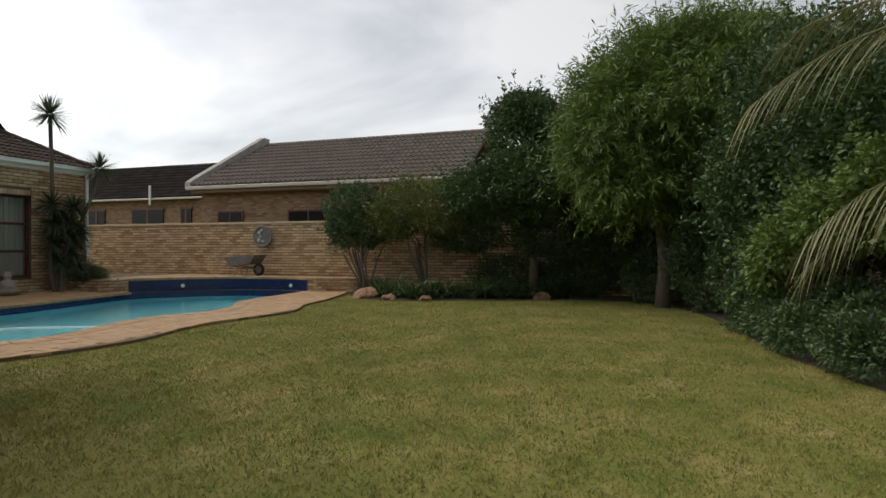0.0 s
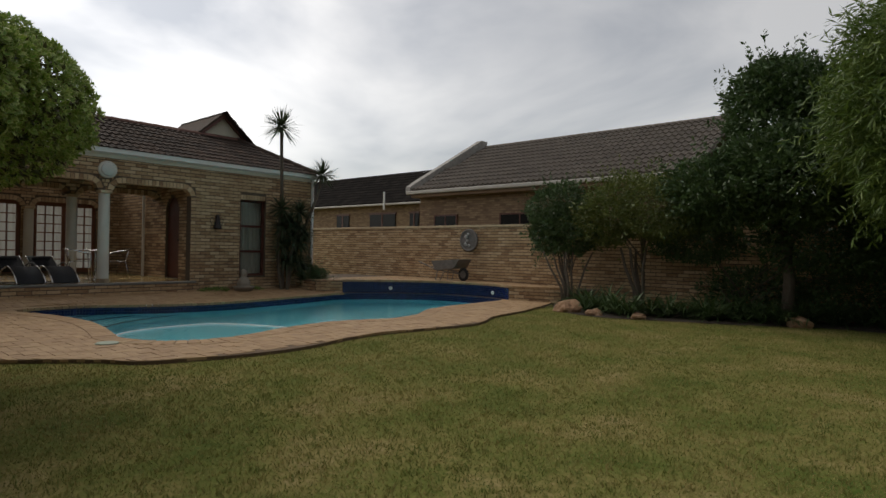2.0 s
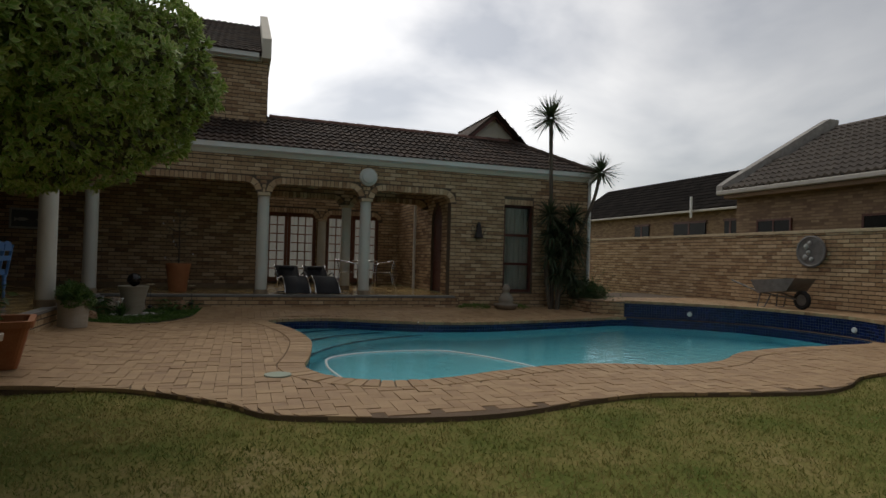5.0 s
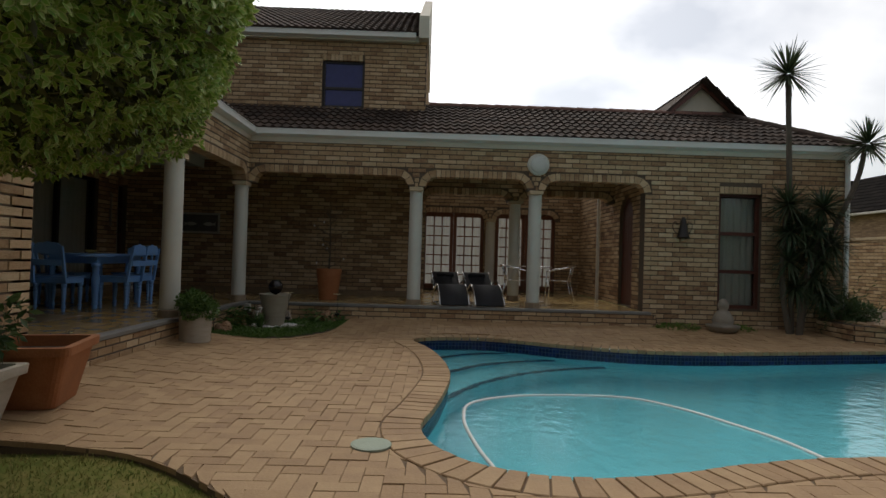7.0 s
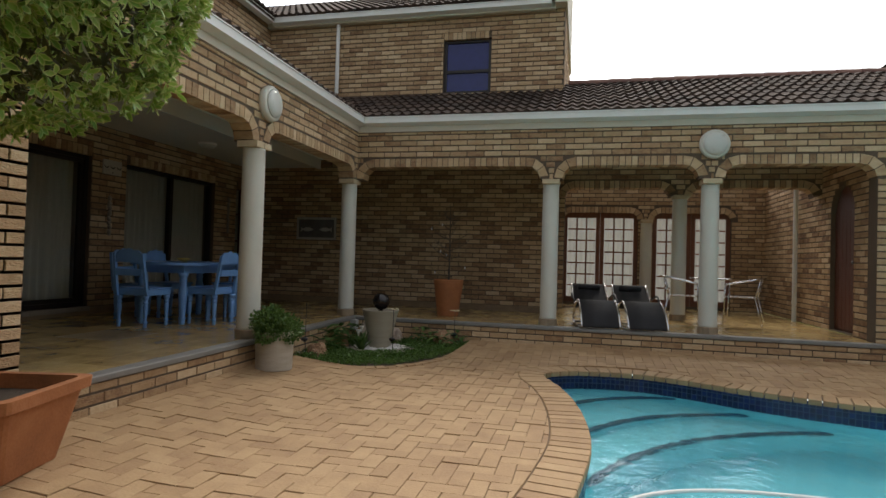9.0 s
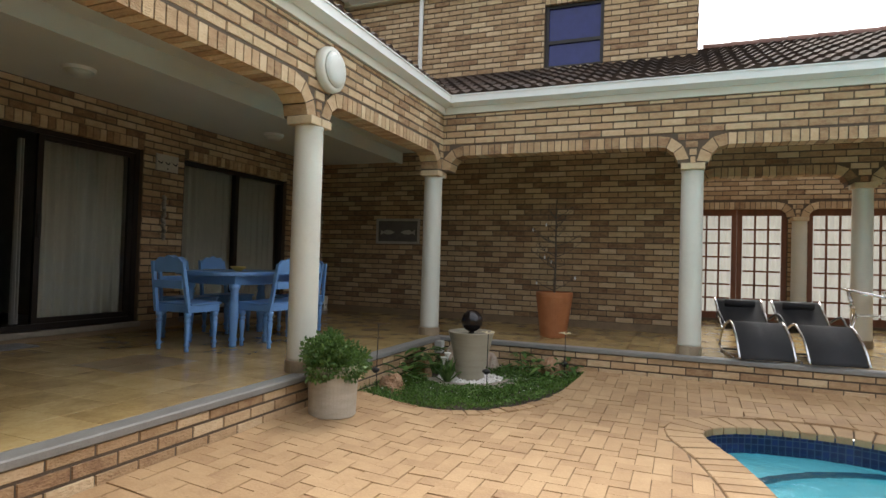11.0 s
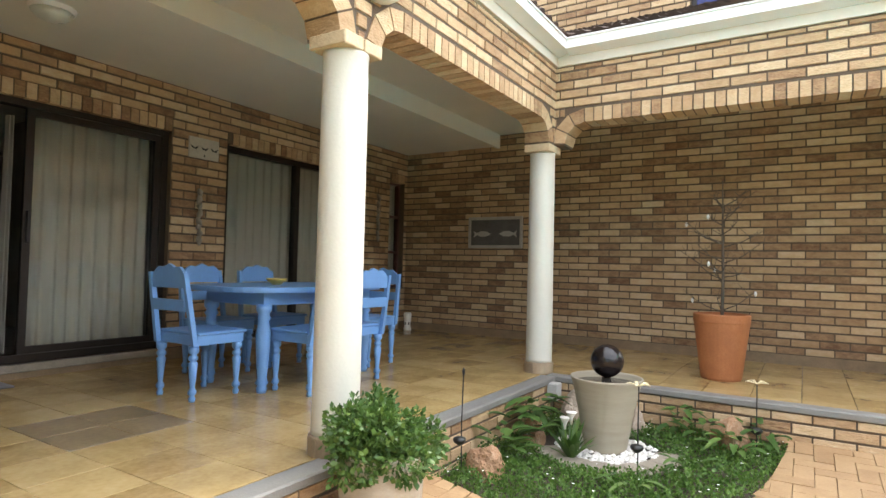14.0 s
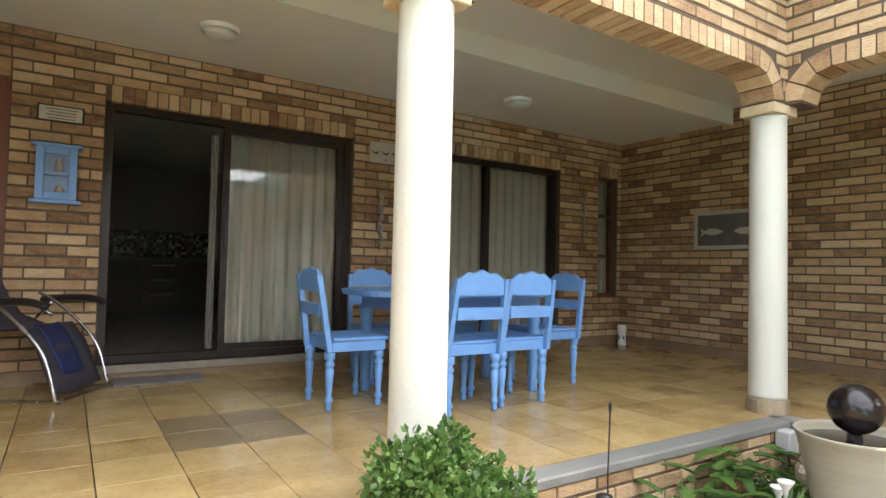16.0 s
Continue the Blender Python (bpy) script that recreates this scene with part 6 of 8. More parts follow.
wp = thing("cement_planter", "round pale cement planter beside the step", "pot", (-12.51, 2.61, rise(-12.5, 2.61) - 0.02))
part("body", lathe(bmesh.new(), [(0.160, 0), (0.178, 0.02), (0.190, 0.36), (0.190, 0.385), (0.181, 0.395), (0.17, 0.39), (0.166, 0.35)], 40), M_POTGREY, wp, smooth=False)
part("soil", lathe(bmesh.new(), [(0.15, 0.34), (0.166, 0.36)], 24), M_SOIL, wp)

tr = thing("terracotta_trough", "large square-rimmed terracotta planter on the paving", "pot", (-9.59, 2.67, rise(-9.6, 2.6) - 0.01), 14)
def trough(bm, w0, w1, d0, d1, h, lip):
    rings = []
    for w, d, z in ((w0, d0, 0), (w1, d1, h - lip), (w1 + 0.03, d1 + 0.03, h - lip), (w1 + 0.035, d1 + 0.035, h), (w1 - 0.015, d1 - 0.015, h), (w1 - 0.03, d1 - 0.03, h - 0.09)):
        ring_ = []
        for sx, sy in ((-1, -1), (1, -1), (1, 1), (-1, 1)):
            for k in range(4):
                a = math.atan2(sy, sx) - math.pi / 4 + math.pi / 2 * k / 3
                ring_.append(bm.verts.new((sx * (w - 0.05) + 0.05 * math.cos(a), sy * (d - 0.05) + 0.05 * math.sin(a), z)))
        rings.append(ring_)
    for a, b in zip(rings, rings[1:]):
        for k in range(16):
            bm.faces.new((a[k], a[(k + 1) % 16], b[(k + 1) % 16], b[k]))
    bm.faces.new(rings[0][::-1])
    bm.faces.new(rings[-1])
    return bm
part("body", trough(bmesh.new(), 0.235, 0.32, 0.20, 0.28, 0.43, 0.06), M_TERRA, tr)
part("soil", bx((-0.29, -0.25, 0.33), (0.29, 0.25, 0.352), 0.01), M_SOIL, tr)
tg = thing("cement_trough", "weathered square cement planter on the paving", "pot", (-8.97, 2.66, 0.04), 5)
part("body", trough(bmesh.new(), 0.14, 0.21, 0.14, 0.21, 0.36, 0.06), M_POTGREY, tg)
part("soil", bx((-0.18, -0.18, 0.27), (0.18, 0.18, 0.29), 0.01), M_SOIL, tg)

# ---- fountain bed ----
bm = bmesh.new()
bv = [bm.verts.new((p.x, p.y, 0.012)) for p in BED]
bm.faces.new(bv)
tagged(part("flower_bed", bm, M_SOIL), "half-round planted bed in the veranda corner", "flower bed", kind="structure")
edging = thing("bed_edging", "tan bricks set radially round the planted bed", "edging", kind="structure")
be = resample(BED[:-2], 0.11, False)
for i in range(len(be) - 1):
    a, b = be[i], be[i + 1]
    d = (b - a).normalized()
    n = Vector((d.y, -d.x, 0))
    if inside(a + n * 0.1, BED):
        n = -n
    q = [tuple(p[:2]) for p in (a + d * 0.005 - n * 0.02, b - d * 0.005 - n * 0.02, b - d * 0.005 + n * 0.10, a + d * 0.005 + n * 0.10)]
    mesh_ob("edging_brick", slab_piece(q, -0.03, 0.012 + random.uniform(-0.003, 0.004)), SLAB_FACES, M_PAVER, edging)

FC = (-14.42, 3.05)
fo = thing("fountain", "stoneware fountain pot brimming with water round a black ball", "fountain", (*FC, 0.03))
part("pot", lathe(bmesh.new(), [(0.135, 0), (0.14, 0.02), (0.166, 0.16), (0.190, 0.29), (0.214, 0.40), (0.226, 0.45), (0.234, 0.472), (0.241, 0.486), (0.240, 0.493), (0.233, 0.494), (0.224, 0.478), (0.214, 0.43)], 56), M_POTSTONE, fo, smooth=True)
part("water", lathe(bmesh.new(), [(0.216, 0.440), (0.218, 0.452), (0.02, 0.455)], 32), M_SPHERE, fo, "dark still water")
bm = bmesh.new()
bmesh.ops.create_uvsphere(bm, u_segments=32, v_segments=20, radius=0.112, matrix=Matrix.Translation((-0.01, 0, 0.600)))
part("ball", bm, M_SPHERE, fo, "polished black granite ball", smooth=True)
part("stem", lathe(bmesh.new(), [(0.035, 0.44), (0.03, 0.49)], 12), M_SPHERE, fo)

rngp = random.Random(8)
V, F = [], []
for k in range(620):
    a, r = rngp.uniform(0, 6.283), 0.13 + 0.20 * rngp.random() ** 0.7
    x, y = FC[0] + r * math.cos(a), FC[1] + r * math.sin(a)
    s = rngp.uniform(0.013, 0.028)
    h = rngp.uniform(0.02, 0.045)
    b = len(V)
    rot = rngp.uniform(0, 3)
    for j in range(6):
        V.append((x + s * math.cos(rot + j * 1.047) * 1.2, y + s * math.sin(rot + j * 1.047) * 0.85, h))
    V += [(x, y, h + s * 0.6), (x, y, h - s * 0.6)]
    for j in range(6):
        F += [(b + j, b + (j + 1) % 6, b + 6), (b + (j + 1) % 6, b + j, b + 7)]
tagged(mesh_ob("pebbles", V, F, M_PEBBLE), "white pebbles scattered round the fountain foot", "pebbles", kind="stuff")
for k in range(9):
    a = -0.9 + k * 0.33
    x, y = FC[0] + 0.40 * math.cos(a), FC[1] + 0.40 * math.sin(a)
    s = thing("stepping_slab", "rough grey stone slab round the fountain", "stone slab", (x, y, 0.015), math.degrees(a) + 90, "slabs round the fountain")
    part("slab", bx((-0.065, -0.09, 0), (0.065, 0.09, 0.03), 0.008), M_SLATE, s)


def rock(at, size, seed, label, material=M_ROCK):
    bm = bmesh.new()
    bmesh.ops.create_icosphere(bm, subdivisions=3, radius=1.0)
    for v in bm.verts:
        n1 = noise.noise(v.co * 1.3 + Vector((seed * 3.1, 0, 0))) * 0.45 + noise.noise(v.co * 3.2 + Vector((0, seed, 0))) * 0.15
        v.co *= 1 + n1
        v.co = Vector((v.co.x * size[0], v.co.y * size[1], max(v.co.z, -0.5) * size[2]))
    ob = part("rock", bm, material)
    ob.matrix_basis = pose(at[0], at[1], at[2] + size[2] * 0.4, 0, 0, seed * 57)
    return tagged(ob, label, "rock")


rock((-13.57, 2.58, 0.0), (0.15, 0.10, 0.12), 1, "rust-brown garden rock at the bed edge")
rock((-14.98, 2.70, 0.0), (0.14, 0.12, 0.20), 2, "pale pinkish upright rock by the column", M_ROCKPALE)
rock((-14.3, 2.58, 0.0), (0.09, 0.07, 0.15), 3, "rust-brown rock among the bed leaves")
rock((-15.08, 3.05, 0.0), (0.13, 0.11, 0.15), 4, "pale pinkish rock behind the fountain", M_ROCKPALE)
rock((-15.05, 3.75, 0.0), (0.12, 0.1, 0.16), 5, "reddish rock against the step")
rock((-7.45, 13.35, -0.05), (0.30, 0.22, 0.17), 6, "grey-brown boulder at the shrub border")
rock((-6.75, 13.1, -0.05), (0.16, 0.12, 0.10), 7, "small border stone beside the lawn")
rock((-5.9, 13.2, -0.05), (0.2, 0.14, 0.09), 8, "flat border stone beside the lawn")
rock((-3.5, 14.3, -0.05), (0.22, 0.16, 0.14), 9, "dark border stone under the trees")


def solar_light(x, y, h, flower, label):
    s = thing("solar_light", label, "garden light", (x, y, 0.01), group="solar stake lights")
    part("stake", tube(bmesh.new(), [(0, 0, 0), (0.01, 0, h * 0.5), (0.0, 0, h)], 0.004, 6), M_BLACKPL, s)
    part("solar_cap", lathe(bmesh.new(), [(0.012, -0.03), (0.035, -0.012), (0.04, 0.0), (0.035, 0.012), (0.01, 0.02)], 14, (0.03, 0.0, h * 0.36)), M_BLACKPL, s, smooth=True)
    if flower:
        bm = bmesh.new()
        for k in range(5):
            a = k * 1.2566
            prism(bm, [(0, 0, h), (0.05 * math.cos(a - 0.25), 0.05 * math.sin(a - 0.25), h + 0.02), (0.075 * math.cos(a), 0.075 * math.sin(a), h + 0.012), (0.05 * math.cos(a + 0.25), 0.05 * math.sin(a + 0.25), h + 0.02)], (0, 0, 0.004))
        part("flower", bm, M_GOLDFL, s, "cream flower-shaped shade")
    else:
        part("tip", lathe(bmesh.new(), [(0.006, h - 0.01), (0.009, h + 0.02), (0.003, h + 0.035)], 8), M_BLACKPL, s)


solar_light(-13.47, 2.47, 0.60, False, "black solar stake light by the step")
solar_light(-14.02, 3.36, 0.55, True, "solar stake light with a flower top beside the fountain")
solar_light(-15.0, 3.92, 0.48, True, "solar stake light with a flower top by the step")
bx_ob = bx((FX + 0.22, FY + 0.10, 0.16), (FX + 0.33, FY + 0.19, 0.30), 0.008)
tagged(part("socket_box", bx_ob, plain("grey_plastic", (0.42, 0.42, 0.40), 0.5)), "grey weatherproof socket box on the step corner", "socket box")

# ---- wall pieces ----
pic = thing("wall_picture", "framed panel with two pale fish on the brick wall", "picture", (BWX + 0.012, 0.68, 1.72))
part("backing", bx((0, -0.38, -0.19), (0.012, 0.38, 0.19)), plain("grey_slate_panel", (0.10, 0.095, 0.09), 0.7, var=0.3), pic)
for lo, hi in (((0, -0.40, 0.17), (0.035, 0.40, 0.21)), ((0, -0.40, -0.21), (0.035, 0.40, -0.17)), ((0, -0.40, -0.169), (0.035, -0.365, 0.169)), ((0, 0.365, -0.169), (0.035, 0.40, 0.169))):
    part("picture_frame", bx(lo, hi, 0.004), plain("weathered_white_wood", (0.42, 0.39, 0.34), 0.8, var=0.2), pic)
for s, y in ((-1, -0.19), (1, 0.19)):
    fish = [(0.13, 0.0), (0.06, 0.035), (-0.02, 0.04), (-0.08, 0.012), (-0.13, 0.04), (-0.115, 0.0), (-0.13, -0.04), (-0.08, -0.012), (-0.02, -0.035), (0.06, -0.03)]
    part("fish", prism(bmesh.new(), [(0.013, y + s * -a, b - 0.02) for a, b in fish], (0.015, 0, 0)), plain("pale_carved_wood", (0.42, 0.40, 0.36), 0.7), pic)

sg = thing("wall_sign", "whitewashed wooden sign with bird silhouettes", "sign", (-13.965, DY + 0.012, 2.335))
part("board", bx((-0.165, 0, -0.10), (0.165, 0.018, 0.10), 0.004), plain("whitewashed_board", (0.50, 0.46, 0.38), 0.8, var=0.15), sg)
for k in range(3):
    x = -0.11 + 0.11 * k
    part("bird", prism(bmesh.new(), [(x - 0.045, 0.0185, 0.02), (x, 0.0185, -0.005), (x + 0.045, 0.0185, 0.02), (x + 0.02, 0.0185, -0.012), (x - 0.02, 0.0185, -0.018)], (0, 0.003, 0)), M_BLACKPL, sg)
part("hook", lathe(bmesh.new(), [(0.006, -0.08), (0.006, -0.06)], 6, (0.0, 0.022, 0)), M_BLACKPL, sg)
sg2 = thing("wall_plaque", "pale lettered plaque with a dark scalloped edge", "plaque", (-11.33, DY + 0.012, 2.285))
part("board", bx((-0.145, 0, -0.062), (0.145, 0.012, 0.062), 0.004), M_BLACKPL, sg2, "dark edge")
part("face", bx((-0.132, 0.0121, -0.05), (0.132, 0.016, 0.05), 0.003), plain("cream_enamel", (0.50, 0.49, 0.40), 0.5), sg2)
for k in range(4):
    part("text_line", bx((-0.10 + 0.01 * (k % 2), 0.0162, 0.027 - 0.022 * k), (0.09 - 0.015 * (k % 2), 0.0172, 0.034 - 0.022 * k)), M_GREYSTEEL, sg2)
cb = thing("wall_cabinet", "small blue wall cabinet with a glazed door", "cabinet", (-11.32, DY + 0.012, 1.84))
part("body", bx((-0.125, 0, -0.19), (0.125, 0.012, 0.19)), M_BLUE, cb)
for lo, hi in (((-0.125, 0.0121, -0.19), (-0.112, 0.09, 0.19)), ((0.112, 0.0121, -0.19), (0.125, 0.09, 0.19)), ((-0.155, 0, 0.19), (0.155, 0.11, 0.212)), ((-0.155, 0, -0.212), (0.155, 0.11, -0.19)), ((-0.111, 0.0121, -0.008), (0.111, 0.08, 0.004))):
    part("panel", bx(lo, hi, 0.003), M_BLUE, cb)
dr = part("door", bx((-0.124, 0.091, -0.188), (-0.075, 0.108, 0.188), 0.003), M_BLUE, cb)
for lo, hi in (((0.075, 0.091, -0.188), (0.124, 0.108, 0.188)), ((-0.074, 0.091, 0.135), (0.074, 0.108, 0.188)), ((-0.074, 0.091, -0.188), (0.074, 0.108, -0.135)), ((-0.074, 0.093, -0.012), (0.074, 0.106, 0.008))):
    part("rail", bx(lo, hi, 0.003), M_BLUE, dr)
g = part("pane", bx((-0.074, 0.098, -0.134), (0.074, 0.101, 0.134)), M_GLASS, dr)
g.visible_shadow = False
jar = thing("jar", "small glass jar inside the wall cabinet", "jar", (-11.33, DY + 0.05, 1.844))
part("body", lathe(bmesh.new(), [(0.025, 0), (0.027, 0.07), (0.018, 0.09), (0.018, 0.11)], 12), plain("grey_glaze", (0.3, 0.3, 0.28), 0.3), jar, smooth=True)
jar = thing("ornament", "small cream figurine inside the wall cabinet", "ornament", (-11.34, DY + 0.05, 1.65))
part("body", lathe(bmesh.new(), [(0.03, 0), (0.034, 0.03), (0.025, 0.06), (0.03, 0.08), (0.012, 0.11)], 12), plain("cream_glaze", (0.5, 0.4, 0.3), 0.4), jar, smooth=True)


def driftwood(x, w, L_, seed):
    r = random.Random(seed)
    d = thing("driftwood_garland", "string of grey driftwood pieces on the brick wall", "wall hanging", (x, DY + 0.03, w), group="driftwood hangings")
    z = 0.0
    while z > -L_:
        h = r.uniform(0.06, 0.12)
        part("driftwood", tube(bmesh.new(), [(r.uniform(-0.02, 0.02), 0, z), (r.uniform(-0.01, 0.01), 0.01, z - h / 2), (r.uniform(-0.03, 0.03), 0, z - h)], [0.014, 0.030, 0.014], 7), plain("grey_driftwood", (0.33, 0.29, 0.235), 0.9, var=0.25), d, smooth=True)
        z -= h * 0.85
    part("cord", tube(bmesh.new(), [(0, -0.005, 0.09), (0, -0.005, -L_)], 0.003, 5), M_BARK, d)


driftwood(-13.93, 1.94, 0.46, 1)
driftwood(-16.69, 2.22, 0.60, 2)
sc = thing("wall_sconce", "dark iron wall ornament on the brick front", "wall ornament", (FX + 0.012, 9.75, 1.78))
part("shade", lathe(bmesh.new(), [(0.11, -0.16), (0.10, -0.14), (0.055, 0.05), (0.05, 0.12), (0.025, 0.19)], 14, (0.06, 0, 0), 1.0), M_BRONZE, sc, smooth=True)
for s in (-1, 1):
    part("scroll", tube(bmesh.new(), spline([(0.02, 0.03 * s, -0.1), (0.02, 0.13 * s, -0.06), (0.02, 0.17 * s, 0.05), (0.02, 0.12 * s, 0.12), (0.02, 0.09 * s, 0.06)], 5, False), 0.006, 6), M_BRONZE, sc, smooth=True)
cd = thing("candle_holder", "white pierced ceramic lantern on the veranda floor", "lantern", (-17.24, -0.62, VF))
part("body", lathe(bmesh.new(), [(0.05, 0), (0.055, 0.02), (0.045, 0.05), (0.05, 0.15), (0.058, 0.22), (0.05, 0.25), (0.04, 0.25)], 18), M_WHITE, cd, smooth=True)
for k in range(6):
    a = k * 1.047
    part("opening", bx((0.047 * math.cos(a) - 0.008, 0.047 * math.sin(a) - 0.008, 0.08), (0.047 * math.cos(a) + 0.008, 0.047 * math.sin(a) + 0.008, 0.12), 0.004), M_BLACKPL, cd)
bd = thing("garden_figure", "small seated stone garden figure on a round dish", "statue", (-14.95, 10.30, 0.05))
part("figure", lathe(bmesh.new(), [(0.20, 0.02), (0.26, 0.10), (0.27, 0.13), (0.15, 0.14), (0.17, 0.19), (0.16, 0.25), (0.11, 0.34), (0.06, 0.38), (0.085, 0.42), (0.088, 0.47), (0.06, 0.53), (0.02, 0.56)], 20), M_SLATE, bd, smooth=True)

# wheelbarrow leaning on the terrace
wb = thing("wheelbarrow", "grey steel wheelbarrow with a black wheel on the terrace", "wheelbarrow", (-12.35, 15.25, TT + 0.01), -3)
bm = bmesh.new()
pts_b = [(-0.30, 0.28), (0.42, 0.36), (0.62, 0.62), (-0.48, 0.55)]
prism(bm, [(x, -0.27, z) for x, z in pts_b], (0, 0.54, 0))
part("tray", bm, M_GREYSTEEL, wb)
for s in (-1, 1):
    part("handle", tube(bmesh.new(), [(-1.0, 0.27 * s, 0.52), (-0.3, 0.22 * s, 0.30), (0.50, 0.09 * s, 0.20)], 0.017, 8), M_GREYSTEEL, wb)
    part("leg", tube(bmesh.new(), [(-0.25, 0.22 * s, 0.30), (-0.30, 0.25 * s, 0.0), (-0.12, 0.25 * s, 0.0), (0.0, 0.20 * s, 0.28)], 0.014, 8), M_GREYSTEEL, wb)
bm = bmesh.new()
tube(bm, [(0.55 + 0.145 * math.cos(a * 0.3927), 0, 0.19 + 0.145 * math.sin(a * 0.3927)) for a in range(16)], 0.045, 8, True)
wh = part("wheel", bm, M_RUBBER, wb, "black rubber tyre", smooth=True)
bm = bmesh.new()
bmesh.ops.create_cone(bm, cap_ends=True, segments=16, radius1=0.11, radius2=0.11, depth=0.05, matrix=pose(0.55, 0, 0.19, 90))
part("rim", bm, M_GREYSTEEL, wh)

# round ornament on the boundary wall
ds = thing("wall_disc", "round grey metal wall ornament on the boundary wall", "wall ornament", (-12.12, 15.87, 1.50))
bm = lathe(bmesh.new(), [(0.30, 0.0), (0.33, 0.02), (0.33, 0.05), (0.30, 0.06), (0.28, 0.045), (0.04, 0.04)], 32)
bmesh.ops.transform(bm, matrix=pose(0, 0, 0, 90), verts=bm.verts)
part("disc", bm, M_GREYSTEEL, ds, smooth=False)
for x, z, r in ((-0.1, 0.1, 0.06), (-0.05, -0.02, 0.05), (-0.12, -0.12, 0.06), (0.02, -0.16, 0.05), (-0.02, 0.17, 0.05)):
    bm = lathe(bmesh.new(), [(r, 0.046), (r * 0.7, 0.075), (r * 0.2, 0.085)], 10, (x, z, 0))
    bmesh.ops.transform(bm, matrix=pose(0, 0, 0, 90), verts=bm.verts)
    part("relief", bm, plain("pale_metal", (0.4, 0.4, 0.38), 0.5, 0.3), ds)

# ---- planting ----
def tree(name, label, category, base, trunk_top, r0, blobs, n, size, material, narrow=0.4, droop=0.0, seed=1, limbs=8, rough=0.25, shell=0.7, stems=1, sprays=0):
    """A trunk or several stems with limbs, and a crown of many leaves in uneven lumps; sprays are shoots that stick out of it."""
    t = thing(name, label, category, base)
    rng = np.random.default_rng(seed)
    b = Vector(base)
    bm = bmesh.new()
    top = Vector(trunk_top) - b
    for s in range(stems):
        lean = Vector((rng.uniform(-0.3, 0.3), rng.uniform(-0.2, 0.2), 0)) * (stems > 1)
        e = top + lean * 2
        tube(bm, [Vector((0, 0, -0.1)) + lean * 0.4, e * 0.35 + Vector((0.04, -0.03, 0)), e * 0.7 + Vector((-0.04, 0.03, 0)), e], [r0 * 1.25, r0, r0 * 0.85, r0 * 0.6], 8)
    for k in range(limbs):
        q = blobs[k % len(blobs)]
        end = Vector(q[:3]) - b + Vector((rng.uniform(-0.6, 0.6) * q[3], rng.uniform(-0.6, 0.6) * q[4], rng.uniform(-0.3, 0.6) * q[5]))
        s = top * rng.uniform(0.55, 1.0)
        tube(bm, [s, (s + end) / 2 + Vector((0, 0, 0.08)), end], [r0 * 0.5, r0 * 0.32, r0 * 0.12], 6)
    part("trunk", bm, M_BARK, t, smooth=True)
    pts, nrm = crown_points(rng, blobs, n, shell, rough)
    if sprays:
        P2, N2 = [], []
        sp, sn = crown_points(rng, blobs, sprays, 0.95, rough)
        for p, d in zip(sp, sn):
            d = d * 0.6 + np.array([0, 0, 0.9 if d[2] > 0.15 else 0.3 - droop])
            d /= np.linalg.norm(d)
            L_ = rng.uniform(0.15, 0.6)
            for k in range(14):
                f = k / 14
                P2.append(p + d * L_ * f + np.array([0, 0, -0.25 * droop * L_ * f * f]))
                N2.append(d * 0.6 + rng.normal(0, 0.5, 3))
        pts, nrm = np.vstack([pts, P2]), np.vstack([nrm, N2])
    leaf_cloud("crown", pts - np.array(base), nrm, size, material, t, narrow, droop, seed)
    return t


